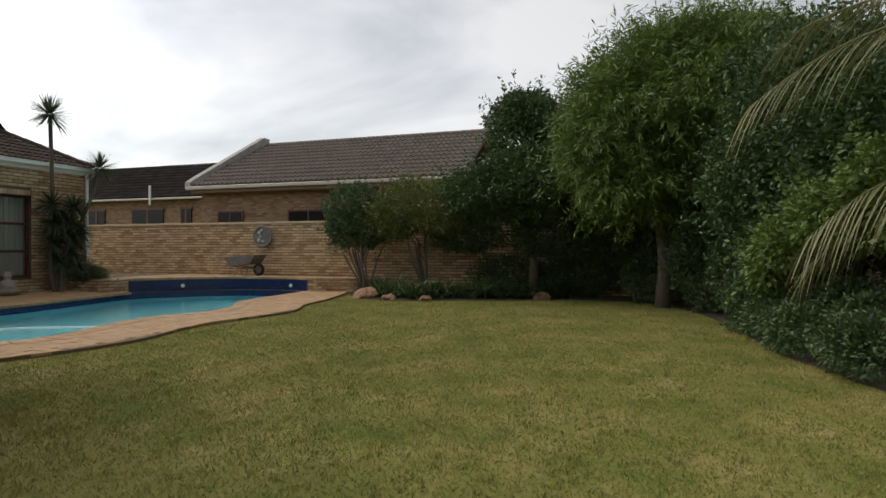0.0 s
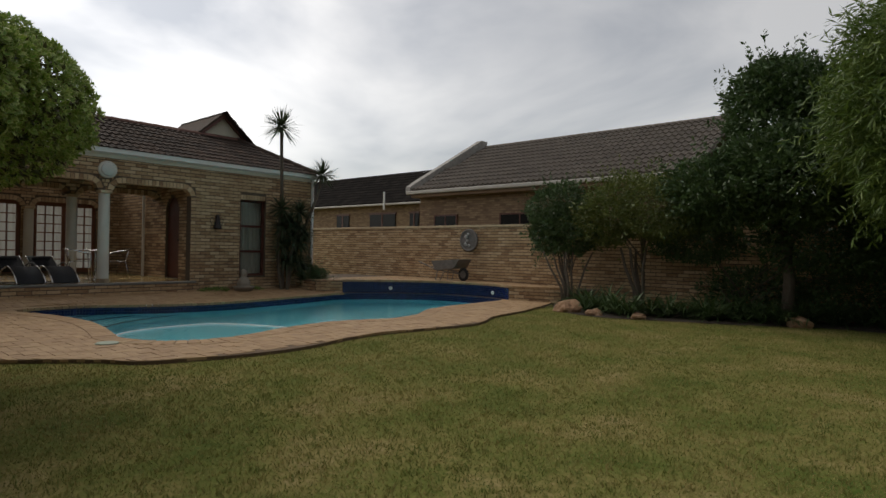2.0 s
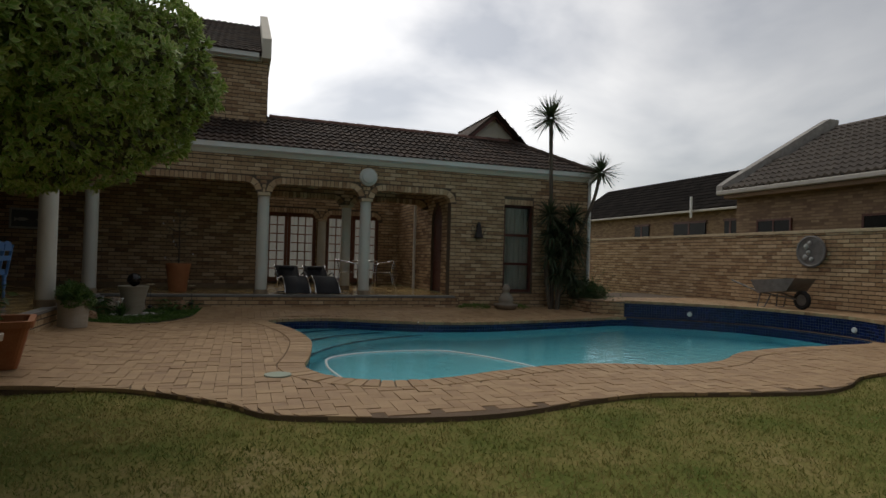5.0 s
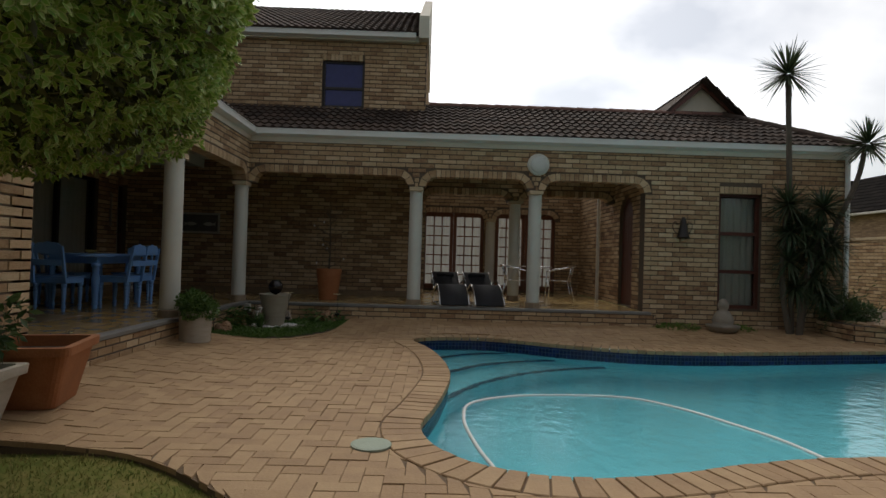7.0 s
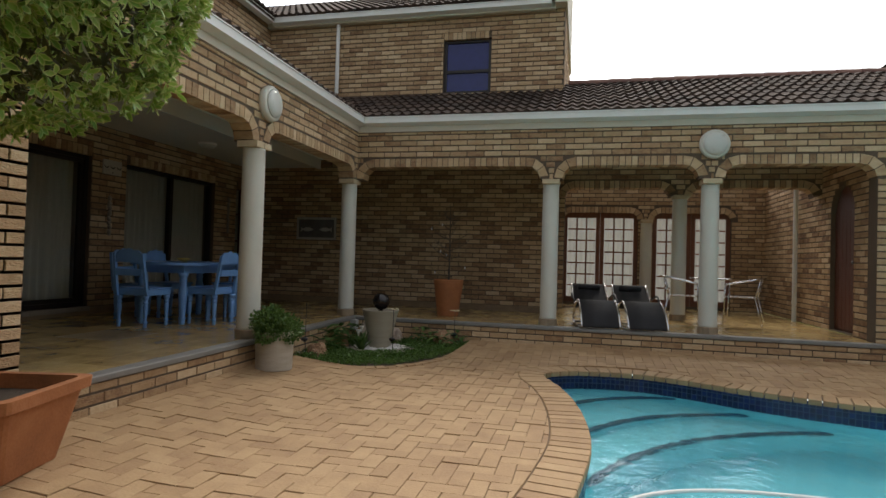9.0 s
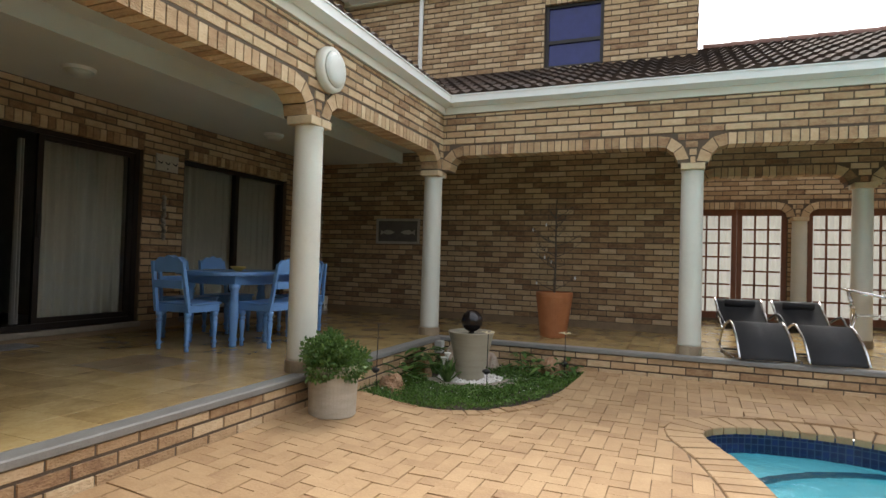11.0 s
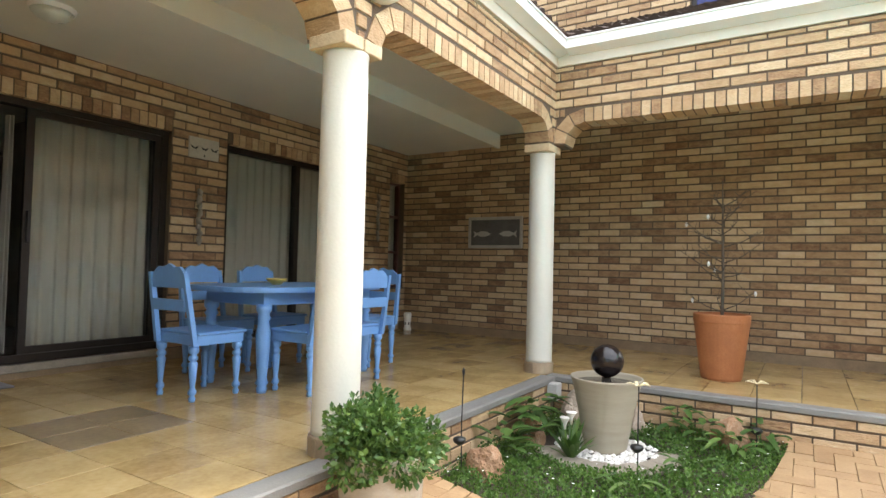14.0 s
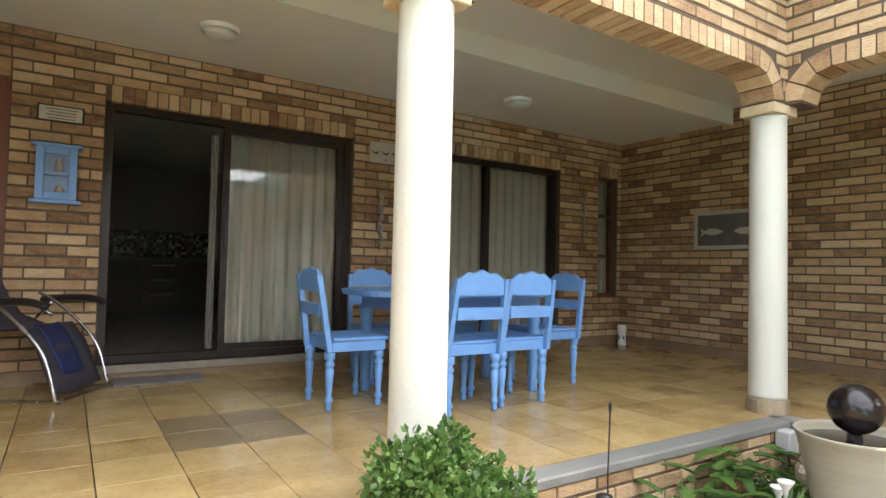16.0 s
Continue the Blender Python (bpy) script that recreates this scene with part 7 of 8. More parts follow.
def rosette_crown(name, parent, blobs, n, size, seed, shell, rough, materials, origin, share=lambda p, d: True):
    """Shoots with a whorl of five oval leaves each; a leaf is a green blade with a pale margin."""
    rng = np.random.default_rng(seed)
    P, D = crown_points(rng, blobs, n, shell, rough, 2.6)
    keep = np.array([share(p, d) for p, d in zip(P, D)])
    P, D = P[keep] - np.array(origin), D[keep]
    D = D + np.array([0, 0, 0.35]) + rng.normal(0, 0.3, D.shape)
    D /= np.linalg.norm(D, axis=1, keepdims=True)
    P, D = np.repeat(P, 5, 0), np.repeat(D, 5, 0)
    m = len(P)
    ang = np.tile(np.arange(5) * 1.2566, m // 5) + np.repeat(rng.uniform(0, 6.28, m // 5), 5) + rng.normal(0, 0.25, m)
    s = np.cross(D, rng.normal(0, 1, (m // 5, 3)).repeat(5, 0))
    s /= np.linalg.norm(s, axis=1, keepdims=True)
    t_ = np.cross(D, s)
    out_ = s * np.cos(ang)[:, None] + t_ * np.sin(ang)[:, None]
    ax = out_ * rng.uniform(0.5, 1.0, (m, 1)) + D * rng.uniform(0.25, 0.9, (m, 1))
    ax /= np.linalg.norm(ax, axis=1, keepdims=True)
    wd = np.cross(ax, D)
    wd /= np.linalg.norm(wd, axis=1, keepdims=True)
    up = np.cross(wd, ax)
    L = size * rng.uniform(0.6, 1.2, (m, 1))
    shape = [(0.0, 0.0, 0.0), (0.38, 0.2, 0.03), (0.72, 0.17, 0.02), (1.0, 0.0, -0.06), (0.72, -0.17, 0.02), (0.38, -0.2, 0.03)]
    ring1 = [P + ax * L * a + wd * L * b + up * L * c for a, b, c in shape]
    ring2 = [P + ax * L * (0.12 + 0.74 * a) + wd * L * b * 0.66 + up * L * c * 0.6 for a, b, c in shape]
    V = np.stack(ring1 + ring2, 1).reshape(-1, 3)
    b0 = np.arange(m) * 12
    quads = [np.stack([b0 + k, b0 + (k + 1) % 6, b0 + 6 + (k + 1) % 6, b0 + 6 + k], 1) for k in range(6)]
    quads += [np.stack([b0 + 6, b0 + 7, b0 + 8, b0 + 9], 1), np.stack([b0 + 6, b0 + 9, b0 + 10, b0 + 11], 1)]
    F = np.concatenate(quads, 0)
    me = bpy.data.meshes.new(name)
    me.vertices.add(len(V))
    me.vertices.foreach_set("co", V.ravel().astype(np.float32))
    me.loops.add(len(F) * 4)
    me.loops.foreach_set("vertex_index", F.ravel().astype(np.int32))
    me.polygons.add(len(F))
    me.polygons.foreach_set("loop_start", (np.arange(len(F)) * 4).astype(np.int32))
    me.polygons.foreach_set("material_index", np.concatenate([np.ones(m * 6), np.zeros(m * 2)]).astype(np.int32))
    me.update(calc_edges=True)
    for q in materials:
        me.materials.append(q)
    ob = new(name, me)
    ob.parent = parent
    return ob


TOP_BLOBS = [(-8.62, 3.08, 2.42, 1.16, 1.18, 0.84), (-7.8, 3.18, 2.34, 1.28, 1.36, 0.80), (-6.9, 2.75, 2.30, 1.10, 1.05, 0.76), (-7.95, 2.85, 2.58, 1.35, 1.0, 0.56)]
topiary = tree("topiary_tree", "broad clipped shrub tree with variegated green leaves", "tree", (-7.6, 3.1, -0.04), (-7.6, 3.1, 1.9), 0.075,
               [(x, y, z, a * 0.93, b * 0.93, c * 0.92) for x, y, z, a, b, c in TOP_BLOBS], 26000, 0.075, M_LEAF_INNER, 0.34, seed=3, rough=0.12, shell=0.7)
# half the bright leaves are left out underneath, so the shade-dark inner ones show
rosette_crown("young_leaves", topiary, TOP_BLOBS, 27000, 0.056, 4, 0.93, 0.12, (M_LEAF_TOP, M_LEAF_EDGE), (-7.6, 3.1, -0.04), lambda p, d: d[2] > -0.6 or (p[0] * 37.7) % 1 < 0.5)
tree("border_shrub", "dense green shrub on bare stems before the wall", "shrub", (-7.95, 14.3, -0.05), (-8.2, 14.7, 1.2), 0.028,
     [(-8.6, 14.95, 2.15, 0.78, 0.65, 0.72), (-8.2, 14.8, 1.75, 0.68, 0.6, 0.62), (-8.85, 14.95, 1.7, 0.52, 0.5, 0.5)], 15000, 0.075, M_LEAF_DK, 0.5, seed=11, stems=8, sprays=140)
tree("golden_shrub", "yellow-green arching shrub before the wall", "shrub", (-6.5, 14.7, -0.05), (-6.5, 14.8, 1.3), 0.04,
     [(-6.75, 14.8, 2.25, 1.0, 0.9, 0.68), (-5.9, 14.6, 2.15, 0.95, 0.95, 0.68), (-7.3, 14.7, 1.9, 0.6, 0.7, 0.55)], 20000, 0.075, M_LEAF_YEL, 0.45, seed=12, stems=4, sprays=200)
tree("camphor_tree", "tall dark green leafy tree at the boundary wall", "tree", (-3.8, 15.0, -0.05), (-3.8, 15.0, 2.2), 0.10,
     [(-3.85, 14.8, 3.75, 1.0, 0.95, 1.1), (-3.6, 14.3, 2.65, 1.35, 1.3, 0.8), (-4.75, 14.3, 2.35, 1.0, 1.1, 0.62), (-3.0, 14.8, 3.4, 0.9, 0.9, 0.9), (-4.05, 14.9, 4.45, 0.58, 0.6, 0.5)], 60000, 0.10, M_LEAF_DK, 0.46, seed=13, rough=0.30, shell=0.5, sprays=320)
tree("willow_shrub_tree", "large feathery light green tree with drooping shoots", "tree", (-0.9, 13.2, -0.05), (-0.9, 13.2, 2.4), 0.13,
     [(-1.25, 13.0, 3.8, 1.55, 1.4, 1.3), (-0.2, 13.0, 4.5, 1.4, 1.3, 1.0), (-1.95, 12.9, 3.0, 0.9, 1.0, 0.95), (-1.5, 12.9, 2.35, 1.0, 1.1, 0.6), (0.5, 12.5, 3.8, 1.3, 1.3, 1.4), (-0.6, 13.2, 4.9, 1.0, 1.0, 0.55)], 150000, 0.16, M_LEAF_MID, 0.15, 0.6, seed=14, rough=0.30, shell=0.45, sprays=1900)
tree("hedge_tree", "dark dense evergreen tree beside the lawn", "tree", (1.3, 10.6, -0.05), (1.3, 10.6, 2.0), 0.12,
     [(1.3, 10.5, 2.9, 1.4, 1.5, 1.5), (0.75, 11.0, 2.1, 1.1, 1.2, 1.2), (1.6, 9.6, 2.2, 1.2, 1.3, 1.3), (0.75, 10.2, 1.0, 0.75, 1.0, 0.85), (2.1, 9.4, 2.6, 1.2, 1.3, 1.2), (0.9, 11.8, 3.4, 1.1, 1.2, 1.3)], 110000, 0.09, M_LEAF_DK, 0.46, seed=15, rough=0.28, shell=0.55, sprays=700)
tree("rose_shrub", "light green leafy shrub at the lawn edge", "shrub", (1.45, 8.35, -0.05), (1.45, 8.35, 0.9), 0.03,
     [(0.85, 8.2, 1.5, 0.65, 0.6, 0.42), (1.3, 7.7, 1.75, 0.8, 0.65, 0.5), (0.45, 8.9, 1.2, 0.5, 0.55, 0.36), (0.3, 9.3, 0.85, 0.36, 0.45, 0.3)], 16000, 0.08, M_LEAF_MID, 0.5, 0.4, seed=16, stems=5, sprays=120)
tree("dark_shrub", "low dark shrub in the shade beside the lawn", "shrub", (1.0, 9.2, -0.05), (1.0, 9.2, 0.4), 0.025,
     [(0.75, 9.3, 0.45, 0.5, 0.7, 0.45), (0.95, 8.4, 0.4, 0.5, 0.6, 0.42), (0.35, 11.6, 0.7, 0.6, 0.8, 0.75), (-0.1, 12.4, 0.9, 0.75, 0.6, 0.9), (-0.9, 13.9, 0.6, 0.8, 0.5, 0.6), (0.3, 10.4, 0.45, 0.45, 0.8, 0.5), (0.9, 7.7, 0.35, 0.4, 0.6, 0.35), (0.3, 9.3, 0.22, 0.42, 0.8, 0.28), (0.33, 8.2, 0.22, 0.42, 0.75, 0.28), (0.62, 7.1, 0.25, 0.44, 0.7, 0.3), (0.95, 5.9, 0.28, 0.45, 0.8, 0.32)], 40000, 0.06, M_LEAF_DK, 0.45, seed=17, stems=4, sprays=80)
tree("rear_hedge", "dense dark hedge before the far boundary", "hedge", (-1.4, 15.4, -0.05), (-1.4, 15.4, 1.0), 0.05,
     [(-2.4, 15.3, 2.6, 1.0, 0.4, 0.9), (-1.0, 15.3, 2.6, 1.2, 0.4, 1.0), (0.6, 14.9, 2.4, 1.2, 0.6, 1.2), (2.0, 13.6, 2.2, 0.9, 1.2, 1.6), (2.6, 11.5, 2.2, 0.5, 1.6, 1.6), (2.8, 8.8, 2.0, 0.45, 1.6, 1.5)], 70000, 0.11, M_LEAF_DK, 0.5, seed=18, rough=0.3, shell=0.4)
# added foliage that stands in for the deep shade before the wall
tree("understory_fill", "dark leaf masses added to deepen the shade under the boundary trees", "shrub", (-4.6, 15.1, -0.05), (-4.6, 15.1, 0.5), 0.03,
     [(-5.5, 15.1, 1.45, 1.0, 0.5, 0.45), (-3.2, 15.0, 1.5, 1.2, 0.6, 0.65), (-1.9, 14.9, 1.5, 1.0, 0.7, 0.8), (-4.4, 15.3, 0.5, 1.0, 0.3, 0.5), (-2.6, 15.3, 0.5, 1.2, 0.3, 0.5), (-0.6, 14.6, 1.2, 0.8, 0.8, 0.9)], 34000, 0.085, M_LEAF_DK, 0.45, seed=19, stems=6, shell=0.4, rough=0.35)

# white-flowered plant at the lawn edge
fp = thing("flowering_plant", "low dark plant with small white flowers at the lawn edge", "plant", (0.0, 9.9, -0.03))
rf = random.Random(205)
for k in range(16):
    a_, b_, c_ = rf.uniform(-0.16, 0.28), rf.uniform(-0.5, 0.5), rf.uniform(0.14, 0.40)
    part("stalk", tube(bmesh.new(), [(a_ * 0.5, b_ * 0.5, 0), (a_, b_, c_)], 0.004, 5), M_LEAF_DK, fp)
    part("flower", lathe(bmesh.new(), [(0.003, c_ - 0.004), (0.012, c_ + 0.004), (0.021, c_ + 0.012), (0.010, c_ + 0.010), (0.001, c_ + 0.012)], 8, (a_, b_, 0)), M_WHITE, fp, "small white flower")
r_ = np.random.default_rng(206)
p_, d_ = crown_points(r_, [(0.05, 0.0, 0.12, 0.24, 0.5, 0.14)], 1500, 0.4, 0.4, 2.2)
leaf_cloud("leaves", p_, d_, 0.05, M_LEAF_DK, fp, 0.4, 0.1, 207)

# shaded border soil
bm = bmesh.new()
BORDER = [(-8.6, 14.75), (-7.95, 13.6), (-7.5, 13.15), (-6.5, 12.85), (-5.5, 13.2), (-4.7, 13.5), (-3.9, 13.9), (-3.0, 14.4), (-1.2, 14.2), (-0.4, 12.5), (-0.05, 10.3), (0.12, 8.2), (0.45, 6.8), (0.9, 5.0), (1.3, 2.0), (1.4, -6.0)]
pts_s = spline([(a_, b_, 0) for a_, b_ in BORDER], 6, False)
bm.faces.new([bm.verts.new((p.x, p.y, -0.03)) for p in pts_s] + [bm.verts.new(q) for q in ((3.4, -6.0, -0.03), (3.4, 15.8, -0.03), (-8.7, 15.8, -0.03))])
tagged(part("border_soil", bm, M_SOIL), "dark bare soil of the shrub border", "soil", kind="structure")


def blade_verts(root, tip_dir, length, width, arch, n=5):
    """A strap leaf: a ribbon that rises along tip_dir and bends down by arch."""
    d = Vector(tip_dir).normalized()
    side = d.cross(Vector((0, 0, 1)))
    side = side.normalized() if side.length > 1e-3 else Vector((1, 0, 0))
    vs = []
    for k in range(n + 1):
        f = k / n
        p = Vector(root) + d * (length * f) - Vector((0, 0, arch * length * f * f))
        w = width * (1 - f) ** 0.6 * (0.55 + 0.9 * f if f < 0.5 else 1.0)
        vs += [p + side * w * 0.5 + Vector((0, 0, w * 0.12)), p - Vector((0, 0, w * 0.1)), p - side * w * 0.5 + Vector((0, 0, w * 0.12))]
    return vs


def blade_faces(b, n=5):
    fs = []
    for k in range(n):
        for s in (0, 1):
            a = b + 3 * k + s
            fs.append((a, a + 1, a + 4, a + 3))
    return fs


def strap_clump(bm_v, bm_f, root, count, length, width, arch, rng, spread=0.9):
    for k in range(count):
        a = rng.uniform(0, 6.283)
        up = rng.uniform(0.35, 1.4)
        d = Vector((math.cos(a) * spread, math.sin(a) * spread, up))
        b = len(bm_v)
        bm_v.extend(blade_verts(root, d, length * rng.uniform(0.6, 1.15), width * rng.uniform(0.7, 1.2), arch * rng.uniform(0.5, 1.4)))
        bm_f.extend(blade_faces(b))


rs = random.Random(21)
for k in range(32):
    x = -7.8 + 5.4 * k / 31 + rs.uniform(-0.1, 0.1)
    y = float(np.interp(x, [p[0] for p in BORDER[:9]], [p[1] for p in BORDER[:9]])) + 0.35 + rs.uniform(0, 0.9)
    t = thing("strap_leaf_clump", "clump of dark arching strap leaves in the border", "plant", (x, y, -0.03), group="border strap-leaf clumps")
    V, F = [], []
    strap_clump(V, F, (0, 0, 0), 44, 0.95, 0.05, 0.5, rs, 0.7)
    mesh_ob("leaves", V, F, M_LEAF_DK, t, smooth=True)


# ---- yuccas by the end wall ----
def yucca_head(parent, c, r, n, seed, hang=0.25):
    r_ = random.Random(seed)
    V, F = [], []
    for k in range(n):
        u = r_.uniform(-0.75, 1.0)
        a = r_.uniform(0, 6.283)
        s = math.sqrt(max(0, 1 - u * u))
        d = Vector((s * math.cos(a), s * math.sin(a), u))
        b = len(V)
        V += blade_verts(Vector(c) + d * 0.04, d, r * r_.uniform(0.75, 1.15), 0.036, hang * r_.uniform(0.2, 1.0))
        F += blade_faces(b)
    mesh_ob("leaf_rosette", V, F, M_LEAF_YUCCA, parent, smooth=True)


yu = thing("yucca", "tall yucca with several dark spiky heads on bare stems", "yucca", (-14.95, 11.45, 0.0))
def stem(pts, r):
    part("stem", tube(bmesh.new(), spline(pts, 5, False), r, 9), M_BARK, yu, smooth=True)
stem([(0, 0, -0.05), (-0.02, -0.03, 1.5), (0.0, -0.1, 3.0), (0.0, -0.14, 4.32)], 0.045)
stem([(0.05, 0.1, -0.05), (0.05, 0.25, 0.9), (0.05, 0.55, 1.6), (0.05, 1.0, 2.6), (0.05, 1.13, 3.1)], 0.04)
stem([(0.1, 0.05, -0.05), (0.12, 0.12, 0.8), (0.1, 0.35, 1.7), (0.1, 0.4, 2.1)], 0.05)
stem([(0.05, -0.05, -0.05), (0.05, -0.2, 0.9), (0.05, -0.15, 2.2)], 0.045)
yucca_head(yu, (0, -0.15, 4.40), 0.56, 190, 1, 0.12)
yucca_head(yu, (0.05, 1.19, 3.26), 0.50, 170, 2, 0.15)
yucca_head(yu, (0.1, 0.42, 2.15), 0.48, 170, 3)
yucca_head(yu, (0.05, -0.12, 2.2), 0.46, 170, 4)
for k, (y, z, r) in enumerate(((0.38, 1.75, 0.42), (-0.1, 1.75, 0.4), (0.45, 1.3, 0.42), (0.2, 1.45, 0.4), (0.3, 1.0, 0.42), (-0.12, 1.25, 0.4), (0.0, 0.85, 0.4), (0.45, 0.75, 0.4), (0.12, 1.85, 0.42), (0.6, 1.55, 0.4))):
    yucca_head(yu, (0.08, y, z), r, 130, 10 + k, 0.5)
tree("corner_shrub", "low dark shrub at the house corner", "shrub", (-14.85, 12.2, 0.3), (-14.85, 12.2, 0.5), 0.02, [(-14.9, 12.25, 0.50, 0.30, 0.34, 0.22), (-14.8, 12.5, 0.45, 0.22, 0.25, 0.16)], 2200, 0.09, M_LEAF_DK, 0.2, seed=31, limbs=3, rough=0.6, shell=0.3, sprays=40)
tree("low_shrub", "low mixed green planting at the foot of the wall", "shrub", (-15.05, 9.75, 0.0), (-15.05, 9.75, 0.1), 0.012, [(-15.1, 9.6, 0.06, 0.18, 0.42, 0.10), (-15.1, 10.6, 0.06, 0.18, 0.3, 0.1)], 1600, 0.05, M_LEAF_HERB, 0.4, seed=32, limbs=3)
V, F = [], []
rg = random.Random(33)
for k in range(500):
    x, y, s = rg.uniform(-15.2, -14.6), rg.uniform(10.5, 12.0), rg.uniform(0.012, 0.028)
    b = len(V)
    for j in range(5):
        V.append((x + s * math.cos(j * 1.257), y + s * math.sin(j * 1.257), 0.006))
    V.append((x, y, 0.006 + s * 0.8))
    F += [(b + j, b + (j + 1) % 5, b + 5) for j in range(5)]
tagged(mesh_ob("gravel", V, F, M_PEBBLE), "white gravel at the foot of the yucca", "gravel", kind="stuff")

# ---- palm at the lawn edge ----
pm = thing("palm_tree", "palm with long arching olive fronds beside the lawn", "palm", (1.85, 7.05, -0.05))
part("trunk", lathe(bmesh.new(), [(0.20, -0.05), (0.17, 0.3), (0.15, 1.2), (0.16, 2.0), (0.18, 3.0), (0.12, 3.25)], 14), M_BARK, pm, smooth=True)


def frond(a, up, L_, arch, seed, z=2.4):
    r_ = random.Random(seed)
    root = Vector((0, 0, z))
    d = Vector((math.cos(a), math.sin(a), up)).normalized()
    side = d.cross(Vector((0, 0, 1))).normalized()
    spine = [root + d * (L_ * f) - Vector((0, 0, arch * L_ * f * f)) for f in [k / 14 for k in range(15)]]
    bm = tube(bmesh.new(), spine, [0.022 * (1 - 0.85 * k / 14) for k in range(15)], 6)
    fr = part("frond", bm, M_LEAF_FROND, pm, smooth=True)
    V, F = [], []
    for k in range(34):
        f = 0.14 + 0.85 * k / 33
        p = root + d * (L_ * f) - Vector((0, 0, arch * L_ * f * f))
        t_ = (d - Vector((0, 0, 2 * arch * f))).normalized()
        ll = 0.72 * (1 - 0.65 * abs(f - 0.42)) * r_.uniform(0.85, 1.1)
        for s in (-1, 1):
            dd = (side * s * r_.uniform(0.4, 0.62) + t_ * 0.85 + Vector((0, 0, -0.2 + r_.uniform(-0.22, 0.12)))).normalized()
            b = len(V)
            V += blade_verts(p, dd, ll, 0.021, 0.55 * r_.uniform(0.5, 1.5))
            F += blade_faces(b)
    mesh_ob("leaflets", V, F, M_LEAF_FROND, fr, smooth=True, kind="stuff")


for k in range(15):
    frond(2 * math.pi * k / 15 + 0.13, (0.75, 0.3, 1.3)[k % 3], (2.5, 2.3, 2.2)[k % 3], (0.50, 0.55, 0.40)[k % 3], 40 + k, 3.15)
for k in range(9):
    frond(2 * math.pi * k / 9 + 0.4, (0.55, 0.3)[k % 2], 2.0, 0.72, 70 + k, 1.75)

# ---- bed plants and pot plants ----
rng = np.random.default_rng(51)
pts = []
while len(pts) < 19000:
    p = (rng.uniform(-15.28, -13.1), rng.uniform(2.4, 4.1))
    if inside(p, BED) and (p[0] - FC[0]) ** 2 + (p[1] - FC[1]) ** 2 > (0.36 + 0.11 * (p[0] > FC[0] - 0.1)) ** 2:
        h = 0.03 + 0.05 * abs(noise.noise(Vector((p[0] * 4, p[1] * 4, 0)))) * 2
        pts.append((p[0], p[1], rng.uniform(0.015, 0.02 + h)))
pts = np.array(pts)
ob = leaf_cloud("ground_cover", pts, np.tile([0, 0, 0.8], (len(pts), 1)), 0.021, M_LEAF_COVER, None, 0.7, seed=52, kind="stuff")
tagged(ob, "low bright green ground cover in the bed", "ground cover", kind="stuff")


def leafy(name, label, at, n, leaf, wide, tall, seed, material=M_LEAF_HERB, group=""):
    """Broad leaves on stalks."""
    r_ = random.Random(seed)
    t = thing(name, label, "plant", at, group=group)
    V, F = [], []
    for k in range(n):
        a, rr, h = r_.uniform(0, 6.283), r_.uniform(0.02, wide), r_.uniform(0.35, 1.0) * tall
        tip = Vector((rr * math.cos(a), rr * math.sin(a), h))
        b = len(V)
        V += blade_verts((tip.x * 0.15, tip.y * 0.15, 0), tip, tip.length, 0.006, 0.0)
        F += blade_faces(b)
        b = len(V)
        V += blade_verts(tip, (math.cos(a), math.sin(a), r_.uniform(-0.2, 0.7)), leaf * r_.uniform(0.7, 1.2), leaf * 0.5, 0.35)
        F += blade_faces(b)
    mesh_ob("leaves", V, F, material, t, smooth=True)
    return t


for k, (x, y, n, lf, wd, tl) in enumerate(((-13.85, 2.52, 12, 0.17, 0.15, 0.20), (-14.1, 2.52, 14, 0.19, 0.16, 0.26), (-14.38, 2.5, 14, 0.20, 0.17, 0.30), (-14.62, 2.5, 12, 0.18, 0.15, 0.28), (-14.7, 2.75, 10, 0.15, 0.13, 0.16), (-14.95, 3.6, 12, 0.15, 0.14, 0.2), (-14.75, 3.8, 12, 0.15, 0.14, 0.18), (-15.1, 3.4, 12, 0.16, 0.13, 0.24), (-15.08, 3.95, 12, 0.15, 0.13, 0.22), (-14.25, 3.6, 9, 0.11, 0.12, 0.13), (-13.75, 3.38, 8, 0.10, 0.11, 0.11))):
    leafy("arum_plant", "broad-leaved green bed plant against the step", (x, y, 0.012), n, lf, wd, tl, 60 + k, M_LEAF_ARUM, group="broad-leaved bed plants")
al = thing("arum_lily", "white flowering lily clump beside the fountain", "plant", (-14.10, 2.92, 0.012))
V, F = [], []
rl = random.Random(71)
strap_clump(V, F, (0, 0, 0), 34, 0.32, 0.055, 0.22, rl, 0.42)
mesh_ob("leaves", V, F, M_LEAF_ARUM, al, smooth=True)
for x, y, z in ((0.06, 0.02, 0.30), (-0.02, -0.05, 0.24)):
    part("flower", lathe(bmesh.new(), [(0.006, -0.05), (0.012, -0.01), (0.03, 0.02), (0.036, 0.03), (0.02, 0.018)], 10, (x, y, z)), M_WHITE, al, "white funnel flower", smooth=True)
    part("stalk", tube(bmesh.new(), [(x * 0.4, y * 0.4, 0), (x, y, z - 0.04)], 0.005, 6), M_LEAF_HERB, al)


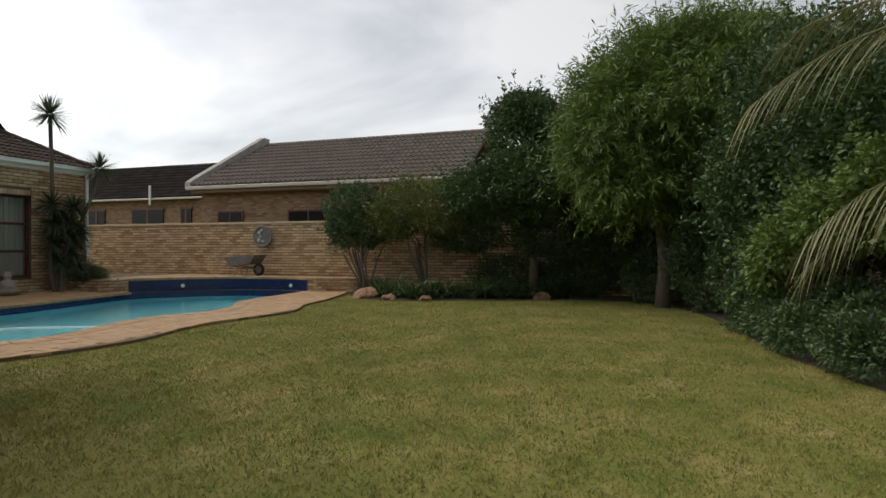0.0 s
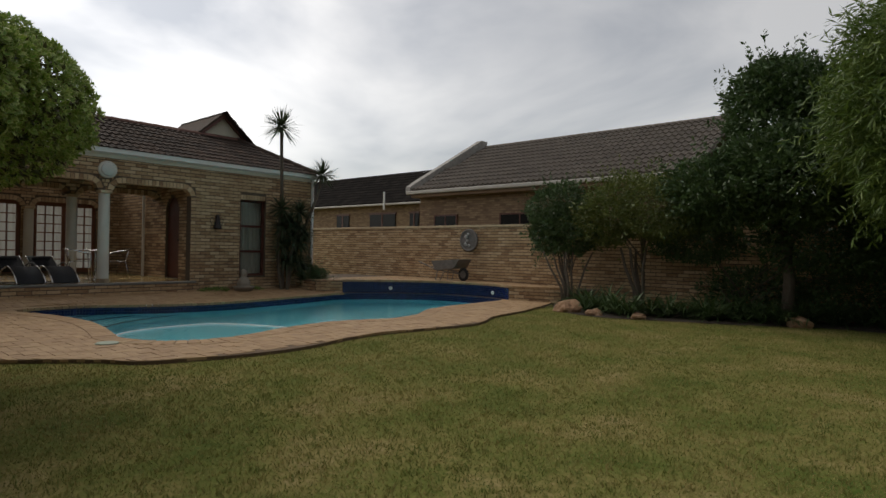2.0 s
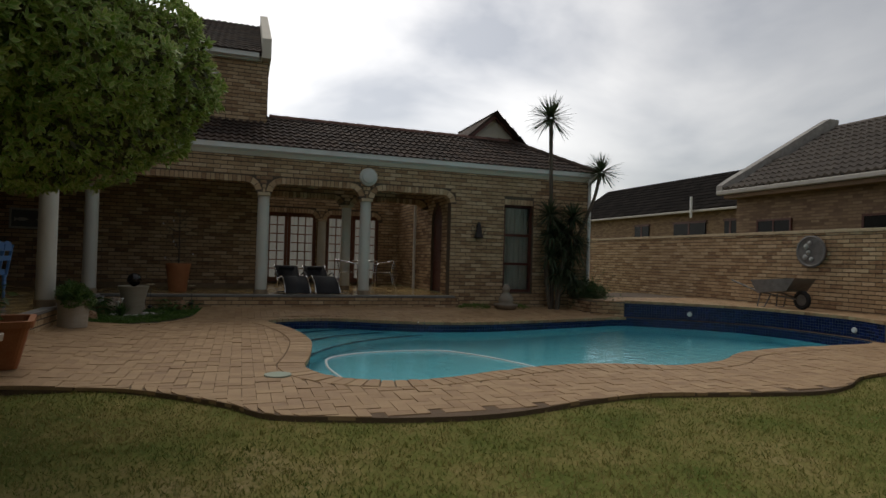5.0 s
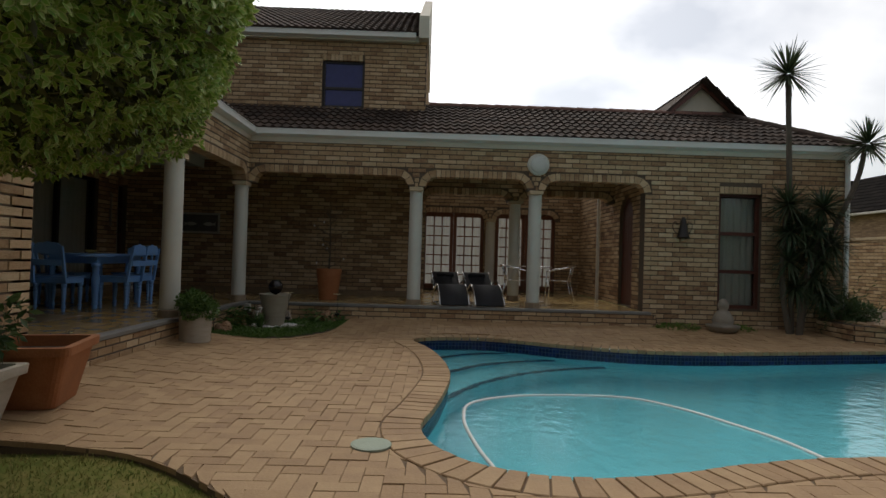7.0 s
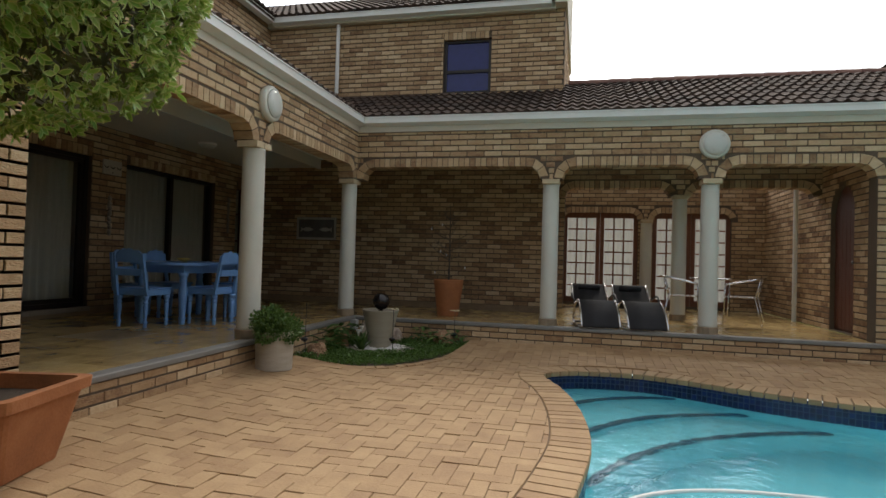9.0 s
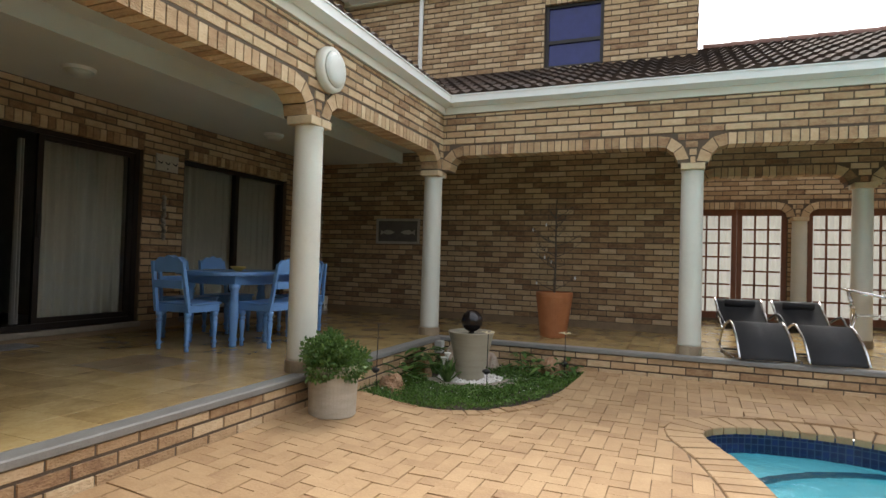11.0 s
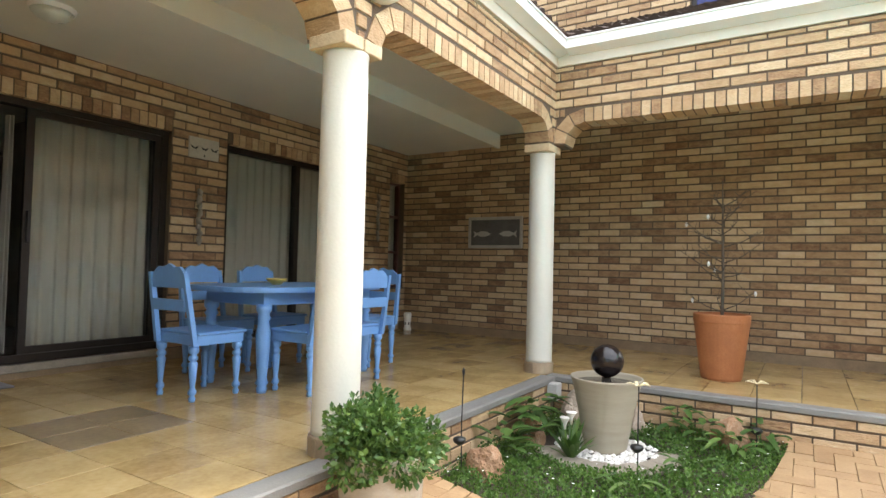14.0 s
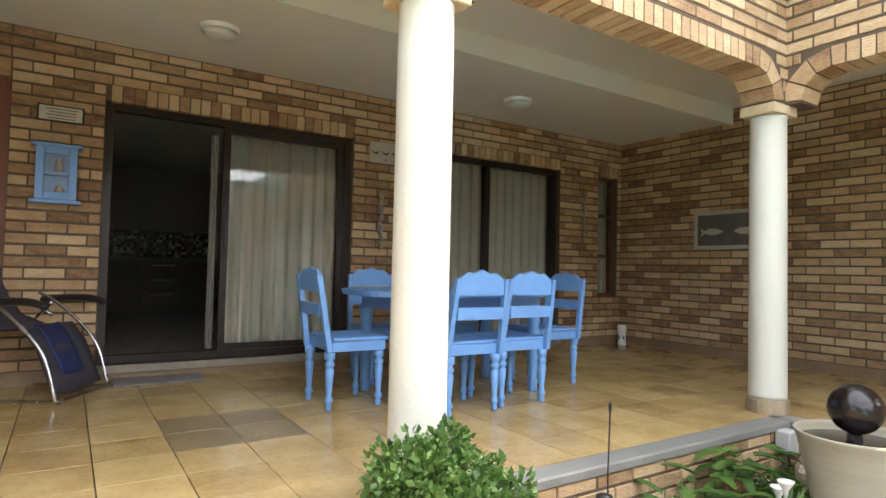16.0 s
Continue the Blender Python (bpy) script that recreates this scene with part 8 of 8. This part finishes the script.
def pot_herb(name, label, at, blobs, n, size, material, seed, narrow=0.6):
    t = thing(name, label, "plant", at)
    r_ = np.random.default_rng(seed)
    for k in range(12):
        q = blobs[k % len(blobs)]
        part("stem", tube(bmesh.new(), [(0, 0, -0.03), (q[0] * 0.5, q[1] * 0.5, q[2] * 0.6), (q[0] + r_.uniform(-1, 1) * q[3] * 0.6, q[1] + r_.uniform(-1, 1) * q[4] * 0.6, q[2] + r_.uniform(-0.3, 0.7) * q[5])], [0.006, 0.005, 0.003], 5), M_LEAF_HERB if material is not M_LEAF_DK else M_BARK, t)
    p, d = crown_points(r_, blobs, n, 0.45, 0.4, 2.2)
    leaf_cloud("leaves", p, d, size, material, t, narrow, 0.1, seed)


pot_herb("potted_herb", "bushy bright green herb spilling over a cement planter", (-12.51, 2.61, 0.41), [(0.0, 0.0, 0.09, 0.20, 0.19, 0.12), (0.13, -0.04, 0.13, 0.14, 0.13, 0.12), (0.2, 0.02, 0.04, 0.10, 0.12, 0.12), (-0.15, 0.08, 0.03, 0.12, 0.13, 0.10), (0.03, 0.16, 0.02, 0.14, 0.10, 0.10), (-0.02, -0.05, 0.20, 0.08, 0.08, 0.07), (0.12, 0.1, 0.16, 0.07, 0.07, 0.08)], 5200, 0.032, M_LEAF_ARUM, 82, 0.62)
pot_herb("potted_shrub", "sparse dark potted plant with a few pale leaves", (-8.97, 2.66, 0.33), [(0.0, 0.0, 0.25, 0.20, 0.2, 0.2), (-0.1, 0.1, 0.35, 0.14, 0.14, 0.16)], 420, 0.075, M_LEAF_DK, 83, 0.4)

V, F = [], []
rf = random.Random(77)
while len(V) < 4 * 70:
    x, y = rf.uniform(-15.25, -13.2), rf.uniform(2.4, 4.1)
    if not inside((x, y), BED) or (x - FC[0]) ** 2 + (y - FC[1]) ** 2 < 0.16:
        continue
    z, s = rf.uniform(0.06, 0.13), rf.uniform(0.006, 0.011)
    b = len(V)
    V += [(x - s, y, z), (x, y - s, z + 0.003), (x + s, y, z), (x, y + s, z + 0.003)]
    F.append((b, b + 1, b + 2, b + 3))
tagged(mesh_ob("small_flowers", V, F, M_WHITE), "tiny white flowers over the ground cover", "flowers", kind="stuff")

# ---- lawn grass ----
rng = np.random.default_rng(91)
poly_l = np.array([(p.x, p.y) for p in lawn_edge])
def lawn_mask(x, y):
    ex_ = np.interp(y, poly_l[:, 1], poly_l[:, 0])
    hb = np.interp(y, [p[1] for p in BORDER[:7:-1]], [p[0] for p in BORDER[:7:-1]])
    far = np.interp(x, [p[0] for p in BORDER[:9]], [p[1] for p in BORDER[:9]])
    edge = 0.05 * np.sin(x * 9) * np.sin(y * 7)
    return (x > ex_ + 0.01) & (x < hb + edge) & (y < far + edge)


N = 620000
gx, gy = rng.uniform(-8.8, 1.6, N), rng.uniform(0.6, 14.4, N)
dens = 1.0 / (1 + ((gx + 3) ** 2 + (gy - 4.5) ** 2) / 30)
ok = lawn_mask(gx, gy) & (rng.random(N) < 0.35 + 0.65 * dens)
gx, gy = gx[ok], gy[ok]
n = len(gx)
a = rng.uniform(0, 6.283, n)
tuft = np.clip(np.sin(gx * 23 + 3 * np.sin(gy * 7)) * np.sin(gy * 19 + 3 * np.sin(gx * 5)) + rng.normal(0, 0.35, n), 0, 1)
h = rng.uniform(0.008, 0.022, n) * (1 + 0.9 * tuft)
w = rng.uniform(0.002, 0.0045, n) * (1 + 0.3 * tuft)
lean = rng.uniform(0.0, 0.03, n)
la = rng.uniform(0, 6.283, n)
z0 = GZ
V = np.empty((n, 3, 3))
V[:, 0] = np.stack([gx + w * np.cos(a), gy + w * np.sin(a), np.full(n, z0)], 1)
V[:, 1] = np.stack([gx - w * np.cos(a), gy - w * np.sin(a), np.full(n, z0)], 1)
V[:, 2] = np.stack([gx + lean * np.cos(la), gy + lean * np.sin(la), z0 + h], 1)
me = bpy.data.meshes.new("grass")
me.vertices.add(n * 3)
me.vertices.foreach_set("co", V.ravel().astype(np.float32))
me.loops.add(n * 3)
me.loops.foreach_set("vertex_index", np.arange(n * 3).astype(np.int32))
me.polygons.add(n)
me.polygons.foreach_set("loop_start", (np.arange(n) * 3).astype(np.int32))
me.update(calc_edges=True)
me.materials.append(M_BLADE)
tagged(new("grass", me), "short mown grass with straw patches", "grass", kind="stuff")

# ---- capping of the boundary wall ----
cap = thing("wall_cap", "pale flat bricks capping the boundary wall", "capping", kind="structure")
for k in range(62):
    p = BW0 + bw_dir * (0.2 + 0.235 * k)
    lo_, hi_ = p.y - 0.028, p.y + 0.27
    q = [(p.x + 0.005, lo_), (p.x + 0.23, lo_), (p.x + 0.23, hi_), (p.x + 0.005, hi_)]
    mesh_ob("cap_brick", slab_piece(q, 1.881, 1.945 + random.uniform(-0.004, 0.004)), SLAB_FACES, M_BRICKPALE, cap)

# ---- brick faces, laid last ----
for core, P, length, a, b, ops, material, singles, kw in WALLS:
    lay_bricks(core, P, length, a, b, ops, material, singles, **kw)
